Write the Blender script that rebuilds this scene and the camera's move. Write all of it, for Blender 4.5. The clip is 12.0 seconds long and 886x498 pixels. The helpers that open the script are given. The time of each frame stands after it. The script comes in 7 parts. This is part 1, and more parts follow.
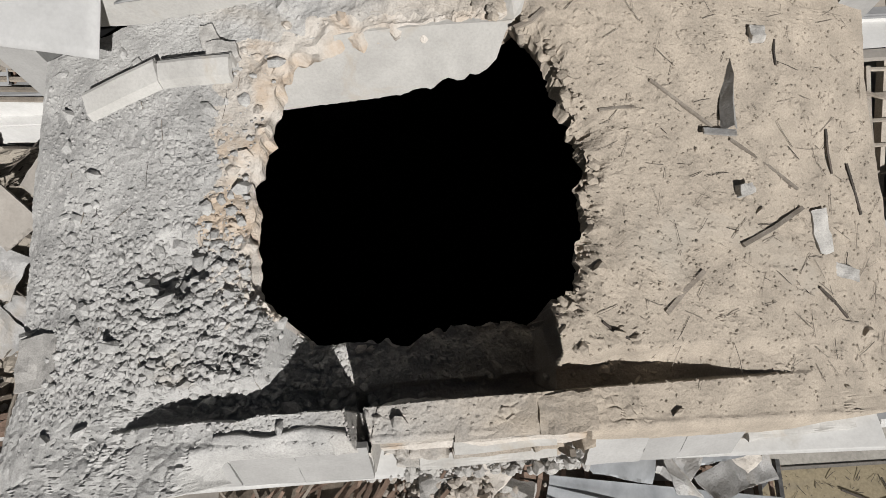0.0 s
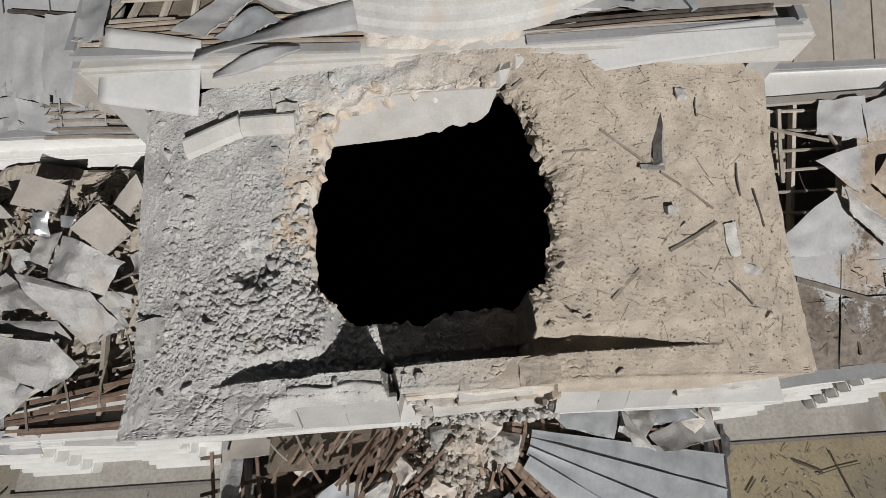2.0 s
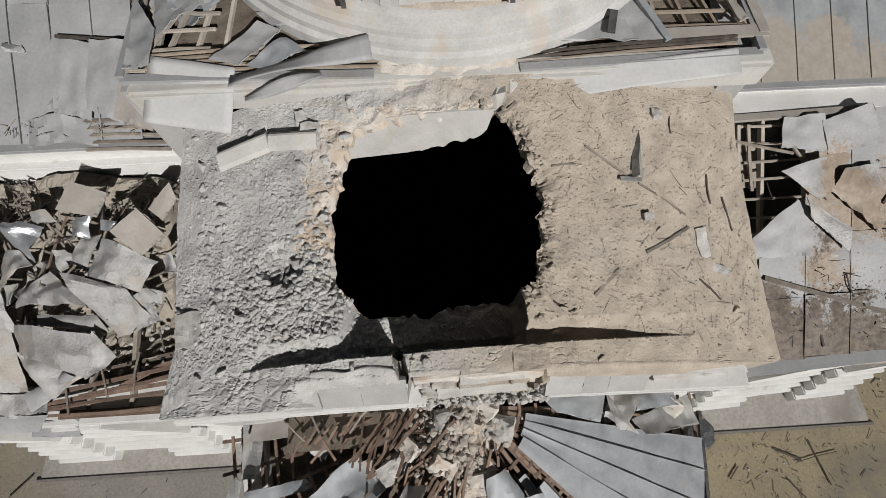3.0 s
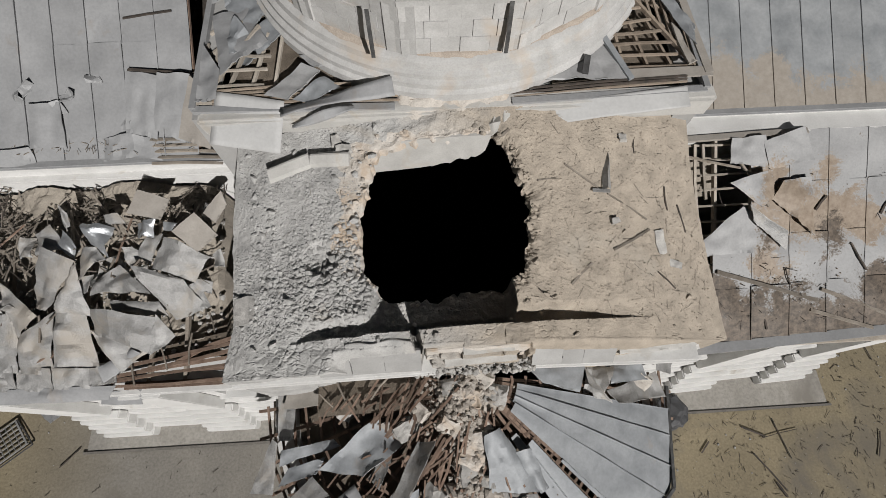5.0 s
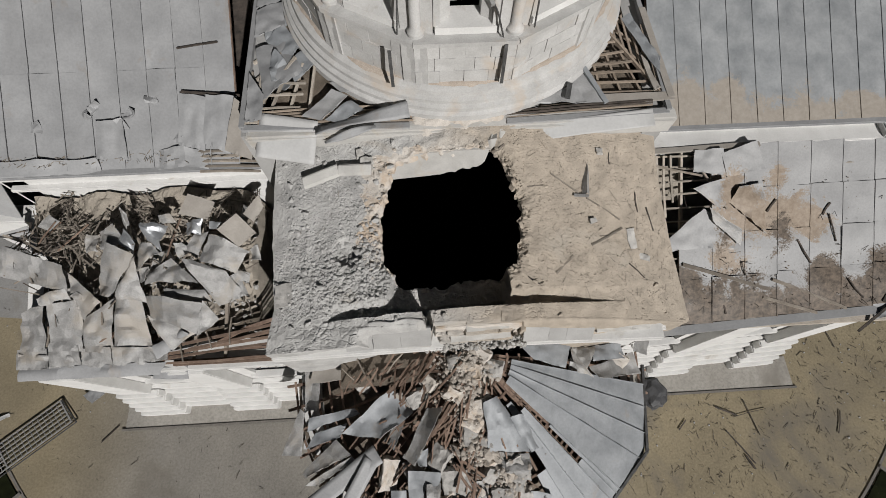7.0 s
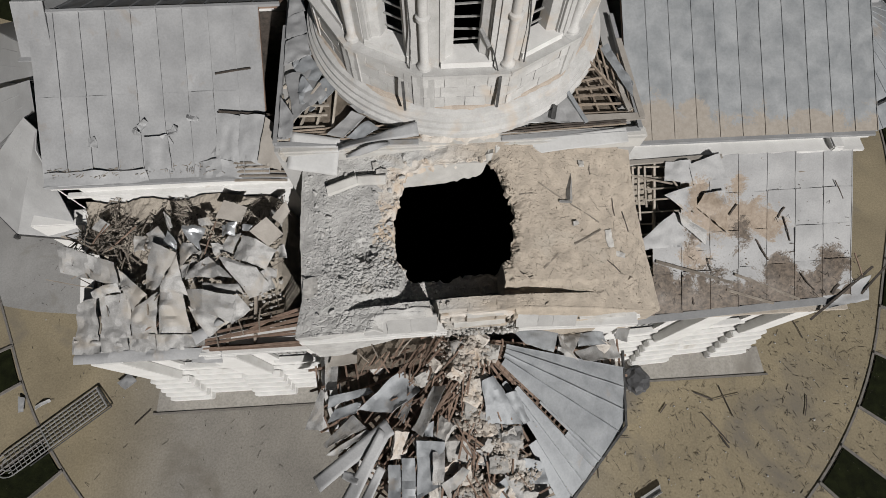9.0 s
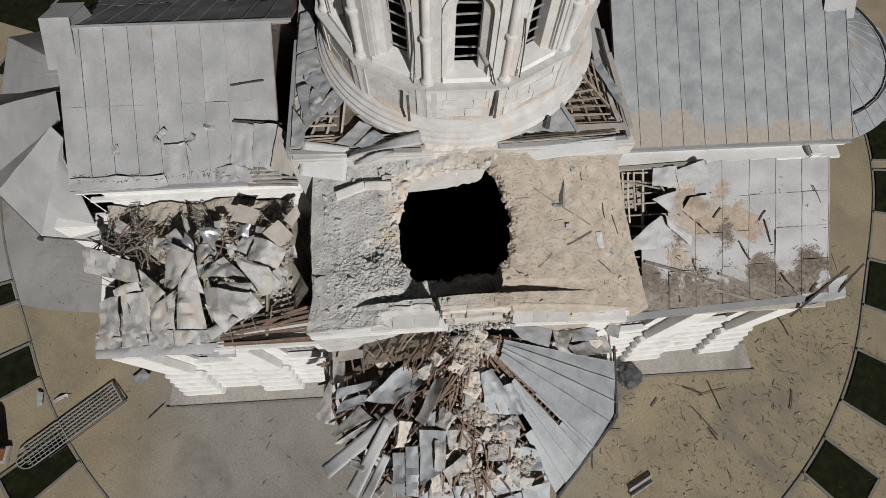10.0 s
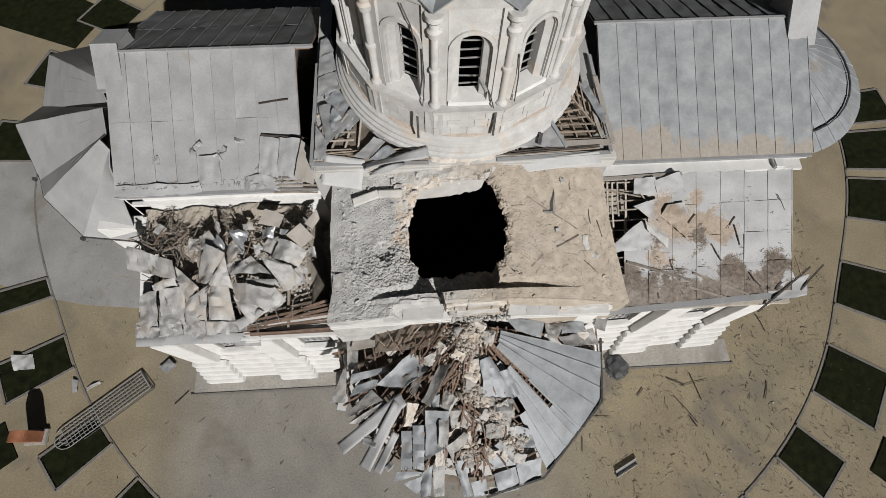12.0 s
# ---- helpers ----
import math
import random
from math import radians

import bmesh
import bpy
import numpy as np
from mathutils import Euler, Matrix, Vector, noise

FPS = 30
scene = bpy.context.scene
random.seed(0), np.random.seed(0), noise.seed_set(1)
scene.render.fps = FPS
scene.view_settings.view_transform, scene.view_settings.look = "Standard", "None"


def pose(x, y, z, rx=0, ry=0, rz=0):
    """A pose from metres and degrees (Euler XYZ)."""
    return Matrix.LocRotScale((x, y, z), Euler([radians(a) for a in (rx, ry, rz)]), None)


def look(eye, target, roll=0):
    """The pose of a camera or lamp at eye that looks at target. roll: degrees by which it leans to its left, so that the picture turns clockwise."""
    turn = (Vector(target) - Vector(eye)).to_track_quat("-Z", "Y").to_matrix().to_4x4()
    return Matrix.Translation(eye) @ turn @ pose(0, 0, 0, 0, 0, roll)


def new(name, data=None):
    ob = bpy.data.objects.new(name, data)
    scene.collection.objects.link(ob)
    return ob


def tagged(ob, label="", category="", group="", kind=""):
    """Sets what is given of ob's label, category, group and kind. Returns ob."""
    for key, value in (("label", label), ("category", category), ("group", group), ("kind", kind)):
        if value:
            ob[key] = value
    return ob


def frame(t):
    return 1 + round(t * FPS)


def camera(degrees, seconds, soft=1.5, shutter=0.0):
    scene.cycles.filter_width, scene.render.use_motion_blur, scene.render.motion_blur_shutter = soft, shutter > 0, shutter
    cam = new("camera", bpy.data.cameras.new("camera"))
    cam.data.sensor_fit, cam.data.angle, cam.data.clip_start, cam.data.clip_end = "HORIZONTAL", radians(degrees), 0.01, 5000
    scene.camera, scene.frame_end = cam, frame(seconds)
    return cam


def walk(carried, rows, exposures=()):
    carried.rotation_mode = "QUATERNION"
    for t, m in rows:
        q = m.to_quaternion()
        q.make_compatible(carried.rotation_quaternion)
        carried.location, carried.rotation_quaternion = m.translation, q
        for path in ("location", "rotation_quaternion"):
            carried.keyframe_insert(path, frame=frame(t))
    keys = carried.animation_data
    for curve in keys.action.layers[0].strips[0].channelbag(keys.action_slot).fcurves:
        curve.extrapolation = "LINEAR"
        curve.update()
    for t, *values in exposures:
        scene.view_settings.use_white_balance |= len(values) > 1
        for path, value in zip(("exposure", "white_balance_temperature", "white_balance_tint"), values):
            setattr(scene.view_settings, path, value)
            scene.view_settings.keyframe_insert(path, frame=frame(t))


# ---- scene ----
cam = camera(85.8, 12.0, soft=0.5)
PATH = [
    (0, (-0.135, 0.911, 11.976), (-0.0964, 1.6632, 10.1232), -0.22),
    (0.5, (-0.173, 0.772, 12.323), (-0.1306, 1.5254, 10.4707), -0.07),
    (1, (-0.207, 0.646, 12.674), (-0.1617, 1.3999, 10.8219), 0.08),
    (1.5, (-0.239, 0.525, 13.026), (-0.1915, 1.2788, 11.1739), 0.21),
    (2, (-0.270, 0.404, 13.379), (-0.2207, 1.1574, 11.5268), 0.34),
    (2.5, (-0.304, 0.280, 13.734), (-0.2534, 1.0327, 11.8816), 0.46),
    (3, (-0.339, 0.149, 14.088), (-0.2874, 0.9009, 12.2353), 0.57),
    (4, (-0.418, -0.136, 14.797), (-0.3648, 0.6143, 12.9438), 0.77),
    (5, (-0.506, -0.452, 15.506), (-0.4515, 0.2973, 13.6525), 0.94),
    (5.5, (-0.553, -0.619, 15.860), (-0.4978, 0.1301, 14.0065), 1.01),
    (6, (-0.600, -0.789, 16.215), (-0.5440, -0.0397, 14.3616), 1.09),
    (6.5, (-0.647, -0.961, 16.570), (-0.5901, -0.2112, 14.7169), 1.15),
    (7, (-0.693, -1.132, 16.926), (-0.6352, -0.3814, 15.0732), 1.21),
    (8, (-0.780, -1.466, 17.642), (-0.7201, -0.7130, 15.7902), 1.32),
    (9, (-0.857, -1.782, 18.365), (-0.7949, -1.0256, 16.5146), 1.41),
    (9.5, (-0.892, -1.932, 18.728), (-0.8290, -1.1738, 16.8783), 1.46),
    (10, (-0.926, -2.079, 19.093), (-0.8623, -1.3189, 17.2441), 1.50),
    (10.5, (-0.960, -2.224, 19.459), (-0.8959, -1.4621, 17.6108), 1.54),
    (11, (-0.996, -2.373, 19.826), (-0.9318, -1.6094, 17.9785), 1.57),
    (11.5, (-1.036, -2.528, 20.193), (-0.9723, -1.7632, 18.3460), 1.61),
    (12, (-1.084, -2.698, 20.560), (-1.0215, -1.9324, 18.7134), 1.64),
]
walk(cam, [(t, look(eye, target, roll)) for t, eye, target, roll in PATH],
     exposures=[(0, 0.22), (1, 0.11), (2.5, 0.03), (5.5, -0.08), (7, -0.08), (9.5, 0.03), (12, 0.15)])

# ---- light ----
SUN_ELEV, SUN_AZ = 34.0, 21.0          # degrees above the horizon, degrees from south towards east
world = bpy.data.worlds.new("sky_world")
scene.world = world
world.use_nodes = True
wn, wl = world.node_tree.nodes, world.node_tree.links
sky = wn.new("ShaderNodeTexSky")
sky.sky_type, sky.sun_disc = "NISHITA", False
sky.sun_elevation, sky.sun_rotation = radians(SUN_ELEV), radians(180 - SUN_AZ)
sky.air_density, sky.dust_density = 1.0, 2.0
wl.new(sky.outputs[0], wn["Background"].inputs["Color"])
wn["Background"].inputs["Strength"].default_value = 0.0065
sun_dir = Vector((math.cos(radians(SUN_ELEV)) * math.sin(radians(SUN_AZ)),
                  -math.cos(radians(SUN_ELEV)) * math.cos(radians(SUN_AZ)), math.sin(radians(SUN_ELEV))))
sun = new("sun", bpy.data.lights.new("sun", "SUN"))
sun.data.energy, sun.data.angle, sun.data.color = 5.0, radians(0.5), (1.0, 0.975, 0.95)
sun.matrix_world = look(sun_dir * 60, (0, 0, 0))


# ---- materials ----
def ramp(nt, fac, stops):
    r = nt.nodes.new("ShaderNodeValToRGB")
    els = r.color_ramp.elements
    while len(els) < len(stops):
        els.new(0.5)
    for e, (p, c) in zip(els, stops):
        e.position, e.color = p, (*c, 1)
    nt.links.new(fac, r.inputs[0])
    return r.outputs[0]


def tex_noise(nt, co, scale, detail=5, rough=0.55, dist=0.0):
    n = nt.nodes.new("ShaderNodeTexNoise")
    n.inputs["Scale"].default_value, n.inputs["Detail"].default_value = scale, detail
    n.inputs["Roughness"].default_value, n.inputs["Distortion"].default_value = rough, dist
    nt.links.new(co, n.inputs["Vector"])
    return n.outputs["Fac"]


def mixc(nt, fac, a, b, mode="MIX"):
    m = nt.nodes.new("ShaderNodeMix")
    m.data_type, m.blend_type = "RGBA", mode
    for sock, v in ((m.inputs[0], fac), (m.inputs[6], a), (m.inputs[7], b)):
        if hasattr(v, "is_output"):
            nt.links.new(v, sock)
        else:
            sock.default_value = v if isinstance(v, float) else (*v, 1)
    return m.outputs[2]


def material(name, dark, light, scale=3.0, fine=40.0, rough=0.85, metal=0.0, bump=0.3, depth=0.01,
             stain=None, stain_scale=0.8, stain_range=(0.52, 0.66), vary=0.0, spec=0.3, east=None, speck_amount=0.8):
    m = bpy.data.materials.new(name)
    m.use_nodes = True
    nt = m.node_tree
    b = nt.nodes["Principled BSDF"]
    geo = nt.nodes.new("ShaderNodeNewGeometry")
    co = geo.outputs["Position"]
    big = tex_noise(nt, co, scale, 6, 0.6, 0.3)
    small = tex_noise(nt, co, fine, 4, 0.65)
    col = ramp(nt, big, [(0.3, dark), (0.7, light)])
    speck = ramp(nt, small, [(0.3, (0.72, 0.72, 0.72)), (0.62, (1.1, 1.1, 1.1))])
    col = mixc(nt, float(speck_amount), col, speck, "MULTIPLY")
    if east:
        # warmer dust towards one side, or towards both ends
        sep = nt.nodes.new("ShaderNodeSeparateXYZ")
        nt.links.new(co, sep.inputs[0])
        mp = nt.nodes.new("ShaderNodeMapRange")
        mp.inputs[1].default_value, mp.inputs[2].default_value = east[1], east[2]
        add = nt.nodes.new("ShaderNodeMath")
        add.operation = "MULTIPLY_ADD"
        nt.links.new(big, add.inputs[0])
        add.inputs[1].default_value = 1.6
        nt.links.new(sep.outputs[0], add.inputs[2])
        nt.links.new(add.outputs[0], mp.inputs[0])
        fac = mp.outputs[0]
        if len(east) > 3:
            far = nt.nodes.new("ShaderNodeMapRange")
            far.inputs[1].default_value, far.inputs[2].default_value = east[3], east[4]
            nt.links.new(add.outputs[0], far.inputs[0])
            both = nt.nodes.new("ShaderNodeMath")
            both.operation = "MAXIMUM"
            nt.links.new(mp.outputs[0], both.inputs[0])
            nt.links.new(far.outputs[0], both.inputs[1])
            fac = both.outputs[0]
        col = mixc(nt, fac, col, mixc(nt, 1.0, col, east[0], "MULTIPLY"))
    if stain:
        sn = tex_noise(nt, co, stain_scale, 5, 0.62, 0.6)
        fac = ramp(nt, sn, [(stain_range[0], (0, 0, 0)), (stain_range[1], (1, 1, 1))])
        col = mixc(nt, fac, col, stain)
    if vary:
        info = nt.nodes.new("ShaderNodeObjectInfo")
        v = ramp(nt, info.outputs["Random"], [(0, (1 - vary,) * 3), (1, (1 + vary * 0.4,) * 3)])
        col = mixc(nt, 1.0, col, v, "MULTIPLY")
    nt.links.new(col, b.inputs["Base Color"])
    rr = ramp(nt, big, [(0.25, (max(rough - 0.12, 0.05),) * 3), (0.75, (min(rough + 0.1, 1),) * 3)])
    nt.links.new(rr, b.inputs["Roughness"])
    b.inputs["Metallic"].default_value = metal
    b.inputs["Specular IOR Level"].default_value = spec
    bp = nt.nodes.new("ShaderNodeBump")
    bp.inputs["Strength"].default_value, bp.inputs["Distance"].default_value = bump, depth
    mixh = nt.nodes.new("ShaderNodeMath")
    mixh.operation = "ADD"
    nt.links.new(big, mixh.inputs[0])
    nt.links.new(small, mixh.inputs[1])
    nt.links.new(mixh.outputs[0], bp.inputs["Height"])
    nt.links.new(bp.outputs[0], b.inputs["Normal"])
    return m


SLAB = material("dusty_masonry", (0.303, 0.3, 0.291), (0.443, 0.437, 0.424), 3.1, 55, 0.95, bump=0.7, depth=0.012, speck_amount=0.8,
                east=((0.89, 0.785, 0.665), -0.4, 1.5), stain=(0.329, 0.297, 0.252), stain_range=(0.62, 0.78))
RUBBLE = material("rubble_stone", (0.28, 0.273, 0.259), (0.42, 0.406, 0.385), 6, 70, 0.95, bump=0.5, vary=0.3)
LIME = material("ochre_limestone", (0.42, 0.385, 0.343), (0.532, 0.497, 0.455), 4, 50, 0.95, bump=0.7, depth=0.02,
                stain=(0.42, 0.343, 0.269), stain_scale=1.7, stain_range=(0.48, 0.66), speck_amount=0.5)
PLASTER = material("white_plaster", (0.48, 0.476, 0.463), (0.59, 0.586, 0.573), 1.6, 30, 0.85, bump=0.15,
                   stain=(0.35, 0.315, 0.266), stain_scale=1.4, stain_range=(0.62, 0.8), speck_amount=0.25)
DUSTY_PLASTER = material("dusty_plaster", (0.36, 0.352, 0.335), (0.455, 0.446, 0.425), 2.2, 40, 0.9, bump=0.25, depth=0.008,
                         stain=(0.37, 0.33, 0.275), stain_scale=1.8, stain_range=(0.56, 0.74), speck_amount=0.35)
STONEWALL = material("pale_drum_stone", (0.357, 0.353, 0.343), (0.476, 0.472, 0.462), 2.5, 35, 0.9, bump=0.2, vary=0.1, speck_amount=0.4,
                     stain=(0.42, 0.367, 0.311), stain_scale=1.1, stain_range=(0.54, 0.70))
ZINC = material("weathered_zinc", (0.231, 0.234, 0.238), (0.308, 0.311, 0.315), 1.1, 18, 0.66, metal=0.1, speck_amount=0.35, bump=0.12,
                vary=0.08, spec=0.5, stain=(0.231, 0.196, 0.161), stain_scale=0.9, stain_range=(0.6, 0.78))
ZINC_DUSTY = material("dusty_zinc", (0.245, 0.246, 0.248), (0.335, 0.336, 0.336), 1.3, 22, 0.6, metal=0.05, speck_amount=0.35, bump=0.15, spec=0.4)
ZINC_BLUE = material("blue_grey_zinc", (0.19, 0.201, 0.212), (0.288, 0.301, 0.313), 2.2, 16, 0.62, metal=0.12, speck_amount=0.35, bump=0.12,
                     vary=0.06, spec=0.5, stain=(0.252, 0.217, 0.182), stain_scale=0.7, stain_range=(0.6, 0.75))


def soiled(m, colours, low, high, amount, spots=()):
    """Caked soil with ragged edges, thickest towards the eave at y = low, and in round patches where it was dropped."""
    nt = m.node_tree
    b = nt.nodes["Principled BSDF"]
    co = nt.nodes.new("ShaderNodeNewGeometry").outputs["Position"]
    sep = nt.nodes.new("ShaderNodeSeparateXYZ")
    nt.links.new(co, sep.inputs[0])

    def math_(op, x, y):
        n = nt.nodes.new("ShaderNodeMath")
        n.operation = op
        for sock, v in zip(n.inputs, (x, y)):
            if hasattr(v, "is_output"):
                nt.links.new(v, sock)
            else:
                sock.default_value = v
        return n.outputs[0]

    mp = nt.nodes.new("ShaderNodeMapRange")
    nt.links.new(sep.outputs[1], mp.inputs[0])
    for i_, v in enumerate((low, high, 1.0, 0.0)):
        mp.inputs[i_ + 1].default_value = v
    total = math_("MULTIPLY", mp.outputs[0], amount)
    for x, y, r in spots:
        dx, dy = math_("SUBTRACT", sep.outputs[0], x), math_("SUBTRACT", sep.outputs[1], y)
        d = math_("SQRT", math_("ADD", math_("MULTIPLY", dx, dx), math_("MULTIPLY", dy, dy)), 0.0)
        total = math_("ADD", total, math_("MAXIMUM", math_("SUBTRACT", 0.3, math_("MULTIPLY", d, 0.3 / r)), 0.0))
    wide = tex_noise(nt, co, 1.3, 8, 0.72, 0.5)
    total = math_("ADD", total, math_("MULTIPLY", wide, 0.75))
    grit = tex_noise(nt, co, 26, 5, 0.7)
    total = math_("ADD", total, math_("MULTIPLY", math_("SUBTRACT", grit, 0.5), 0.28))
    mask = ramp(nt, total, [(0.51, (0, 0, 0)), (0.57, (1, 1, 1))])
    soil = ramp(nt, tex_noise(nt, co, 9, 6, 0.7), [(0.35, colours[0]), (0.65, colours[1])])
    old = b.inputs["Base Color"].links[0].from_socket
    nt.links.new(mixc(nt, mask, old, soil), b.inputs["Base Color"])
    return m


soiled(ZINC_DUSTY, ((0.20, 0.155, 0.115), (0.285, 0.235, 0.185)), -9.0, -8.0, 0.0, ((7.3, 3.2, 0.9), (8.3, 3.2, 0.9), (6.3, 3.6, 1.0), (6.2, 2.5, 0.9), (7.4, 4.2, 0.5)))
soiled(ZINC_DUSTY, ((0.04, 0.031, 0.023), (0.145, 0.113, 0.086)), 1.05, 2.75, 0.36, ((6.1, 2.9, 0.6), (7.5, 2.9, 0.6), (9.9, 2.2, 0.5), (8.5, 2.0, 0.5), (5.2, 2.05, 0.45)))
ZINC_EAVE = soiled(material("blue_grey_zinc_eave", (0.182, 0.194, 0.203), (0.287, 0.297, 0.304), 1.9, 16, 0.62, metal=0.12, speck_amount=0.35, bump=0.12, vary=0.08, spec=0.5),
                   ((0.245, 0.217, 0.185), (0.301, 0.273, 0.238)), 5.1, 6.2, 0.34, ((5.2, 5.9, 0.8), (6.3, 6.0, 0.5)))
CHUTE = material("crushed_mortar", (0.266, 0.238, 0.206), (0.434, 0.395, 0.35), 5, 60, 0.97, bump=0.6, depth=0.02)
LATH = material("dusty_pale_lath", (0.21, 0.168, 0.13), (0.329, 0.273, 0.22), 5, 60, 0.95, bump=0.3, vary=0.25)
PALE_LATH = material("bleached_lath", (0.294, 0.259, 0.217), (0.42, 0.382, 0.332), 5, 60, 0.95, bump=0.3, vary=0.25)
WOOD = material("red_brown_batten", (0.133, 0.087, 0.064), (0.259, 0.189, 0.147), 5, 60, 0.9, bump=0.4, vary=0.35)
GREYWOOD = material("dusty_timber", (0.182, 0.154, 0.126), (0.322, 0.287, 0.245), 5, 60, 0.95, bump=0.4, vary=0.35)
DARKWOOD = material("charred_stick", (0.035, 0.032, 0.028), (0.112, 0.091, 0.077), 6, 60, 0.9, bump=0.4, vary=0.3)
# near-black colour that paints the shade of the unlit interior
SHADE_BLACK = material("interior_shade_black", (0.008, 0.008, 0.008), (0.014, 0.014, 0.014), 1.0, 20, 0.95)
SAND = material("sandy_paving", (0.158, 0.148, 0.132), (0.227, 0.213, 0.188), 0.45, 14, 0.95, bump=0.4, depth=0.02,
                east=((1.10, 0.99, 0.745), 1.0, 7.0, -9.0, -12.5), stain=(0.133, 0.119, 0.098), stain_scale=0.25, stain_range=(0.55, 0.7))
CONCRETE = material("grey_concrete", (0.231, 0.217, 0.196), (0.315, 0.301, 0.273), 0.5, 12, 0.92, bump=0.3, depth=0.01,
                    stain=(0.196, 0.182, 0.161), stain_scale=0.5, stain_range=(0.56, 0.7))
# darker copy of the zinc: the north slopes' shade is deepened by colour
ZINC_SHADED = material("shade_darkened_zinc", (0.085, 0.09, 0.096), (0.175, 0.18, 0.186), 1.6, 20, 0.6, metal=0.1, bump=0.2, spec=0.4, vary=0.15, speck_amount=0.4)
GRASS = material("dark_turf", (0.005, 0.006, 0.003), (0.015, 0.018, 0.007), 3, 30, 0.98, bump=0.8, depth=0.03, spec=0.05)
KERB = material("kerb_stone", (0.112, 0.105, 0.095), (0.175, 0.161, 0.147), 4, 40, 0.9)
STEEL = material("grille_steel", (0.07, 0.07, 0.07), (0.154, 0.154, 0.154), 6, 40, 0.5, metal=0.6)
ZINC_TORN = material("torn_zinc", (0.217, 0.215, 0.21), (0.35, 0.346, 0.339), 4.0, 30, 0.55, metal=0.1, speck_amount=0.5, bump=0.5, depth=0.03,
                     vary=0.25, spec=0.5, stain=(0.28, 0.256, 0.224), stain_scale=1.3, stain_range=(0.5, 0.66))
ZINC_BRIGHT = material("bright_crumpled_zinc", (0.28, 0.294, 0.308), (0.434, 0.448, 0.462), 3.0, 30, 0.4, metal=0.6, bump=0.3, depth=0.02, speck_amount=0.3)
PALEMETAL = material("galvanised_bar", (0.28, 0.28, 0.273), (0.385, 0.385, 0.378), 6, 40, 0.5, metal=0.4)
# tarpaulin grey, used again to paint the shade in the wall windows
TARP_AND_SHADE = material("dark_grey_tarp_and_shade", (0.035, 0.036, 0.038), (0.07, 0.07, 0.073), 4, 30, 0.6)
ORANGE = material("orange_brick", (0.182, 0.07, 0.035), (0.266, 0.112, 0.063), 4, 30, 0.6)
RING_DUST = material("pinkish_tan_dust", (0.30, 0.255, 0.212), (0.40, 0.35, 0.30), 4, 50, 0.98, bump=0.4, depth=0.008)
TANDUST = material("tan_dust", (0.217, 0.193, 0.161), (0.301, 0.269, 0.227), 3, 50, 0.98, bump=0.6, depth=0.01)
GREYBOARD = material("grey_render_board", (0.26, 0.257, 0.25), (0.34, 0.337, 0.328), 2, 40, 0.9, bump=0.2, vary=0.12, speck_amount=0.3,
                     stain=(0.308, 0.28, 0.238), stain_range=(0.58, 0.75))
DIRT = material("brown_dust", (0.098, 0.081, 0.063), (0.21, 0.175, 0.14), 3, 50, 0.98, bump=0.8, depth=0.02)

PALE_ZINC = material("pale_zinc", (0.28, 0.282, 0.283), (0.35, 0.352, 0.353), 1.4, 20, 0.6, metal=0.1, bump=0.12, speck_amount=0.3)
TANBOARD = material("tan_board", (0.252, 0.231, 0.206), (0.322, 0.3, 0.272), 3, 30, 0.9, bump=0.2, vary=0.1, speck_amount=0.3)
PALE_SHEET = material("pale_painted_sheet", (0.35, 0.35, 0.346), (0.42, 0.42, 0.416), 1.5, 20, 0.7, bump=0.1, speck_amount=0.25)
CONCRETE_WORN = material("worn_grey_concrete", (0.199, 0.196, 0.19), (0.269, 0.266, 0.259), 0.6, 16, 0.93, bump=0.3, depth=0.008,
                         stain=(0.175, 0.164, 0.143), stain_scale=0.45, stain_range=(0.54, 0.68), speck_amount=0.5)


# ---- builders ----
def mesh_from(verts, faces, mat, smooth=False):
    me = bpy.data.meshes.new("piece")
    me.from_pydata([tuple(v) for v in verts], [], faces)
    me.materials.append(mat)
    if smooth:
        me.polygons.foreach_set("use_smooth", [True] * len(me.polygons))
    me.update()
    return me


def part(name, me, parent, label="", m=None):
    ob = new(name, me)
    ob.parent = parent
    if m is not None:
        ob.matrix_basis = m
    return tagged(ob, label)


def thing(name, label, category, at=(0, 0, 0), group="", kind="", me=None):
    ob = new(name, me)
    ob.location = at
    return tagged(ob, label, category, group, kind)


def box_geo(c, s, verts=None, faces=None, m=None, jitter=0.0):
    """A box of centre c and size s, added to verts and faces."""
    verts = [] if verts is None else verts
    faces = [] if faces is None else faces
    k = len(verts)
    for dz in (-0.5, 0.5):
        for dx, dy in ((-0.5, -0.5), (0.5, -0.5), (0.5, 0.5), (-0.5, 0.5)):
            v = Vector((dx * s[0], dy * s[1], dz * s[2]))
            if jitter:
                v += Vector((random.uniform(-1, 1), random.uniform(-1, 1), random.uniform(-1, 1))) * jitter
            if m is not None:
                v = m @ v
            verts.append(v + Vector(c))
    for f in ((0, 3, 2, 1), (4, 5, 6, 7), (0, 1, 5, 4), (1, 2, 6, 5), (2, 3, 7, 6), (3, 0, 4, 7)):
        faces.append([k + i for i in f])
    return verts, faces


def box(c, s, mat, m=None, jitter=0.0):
    return mesh_from(*box_geo(c, s, m=m, jitter=jitter), mat)


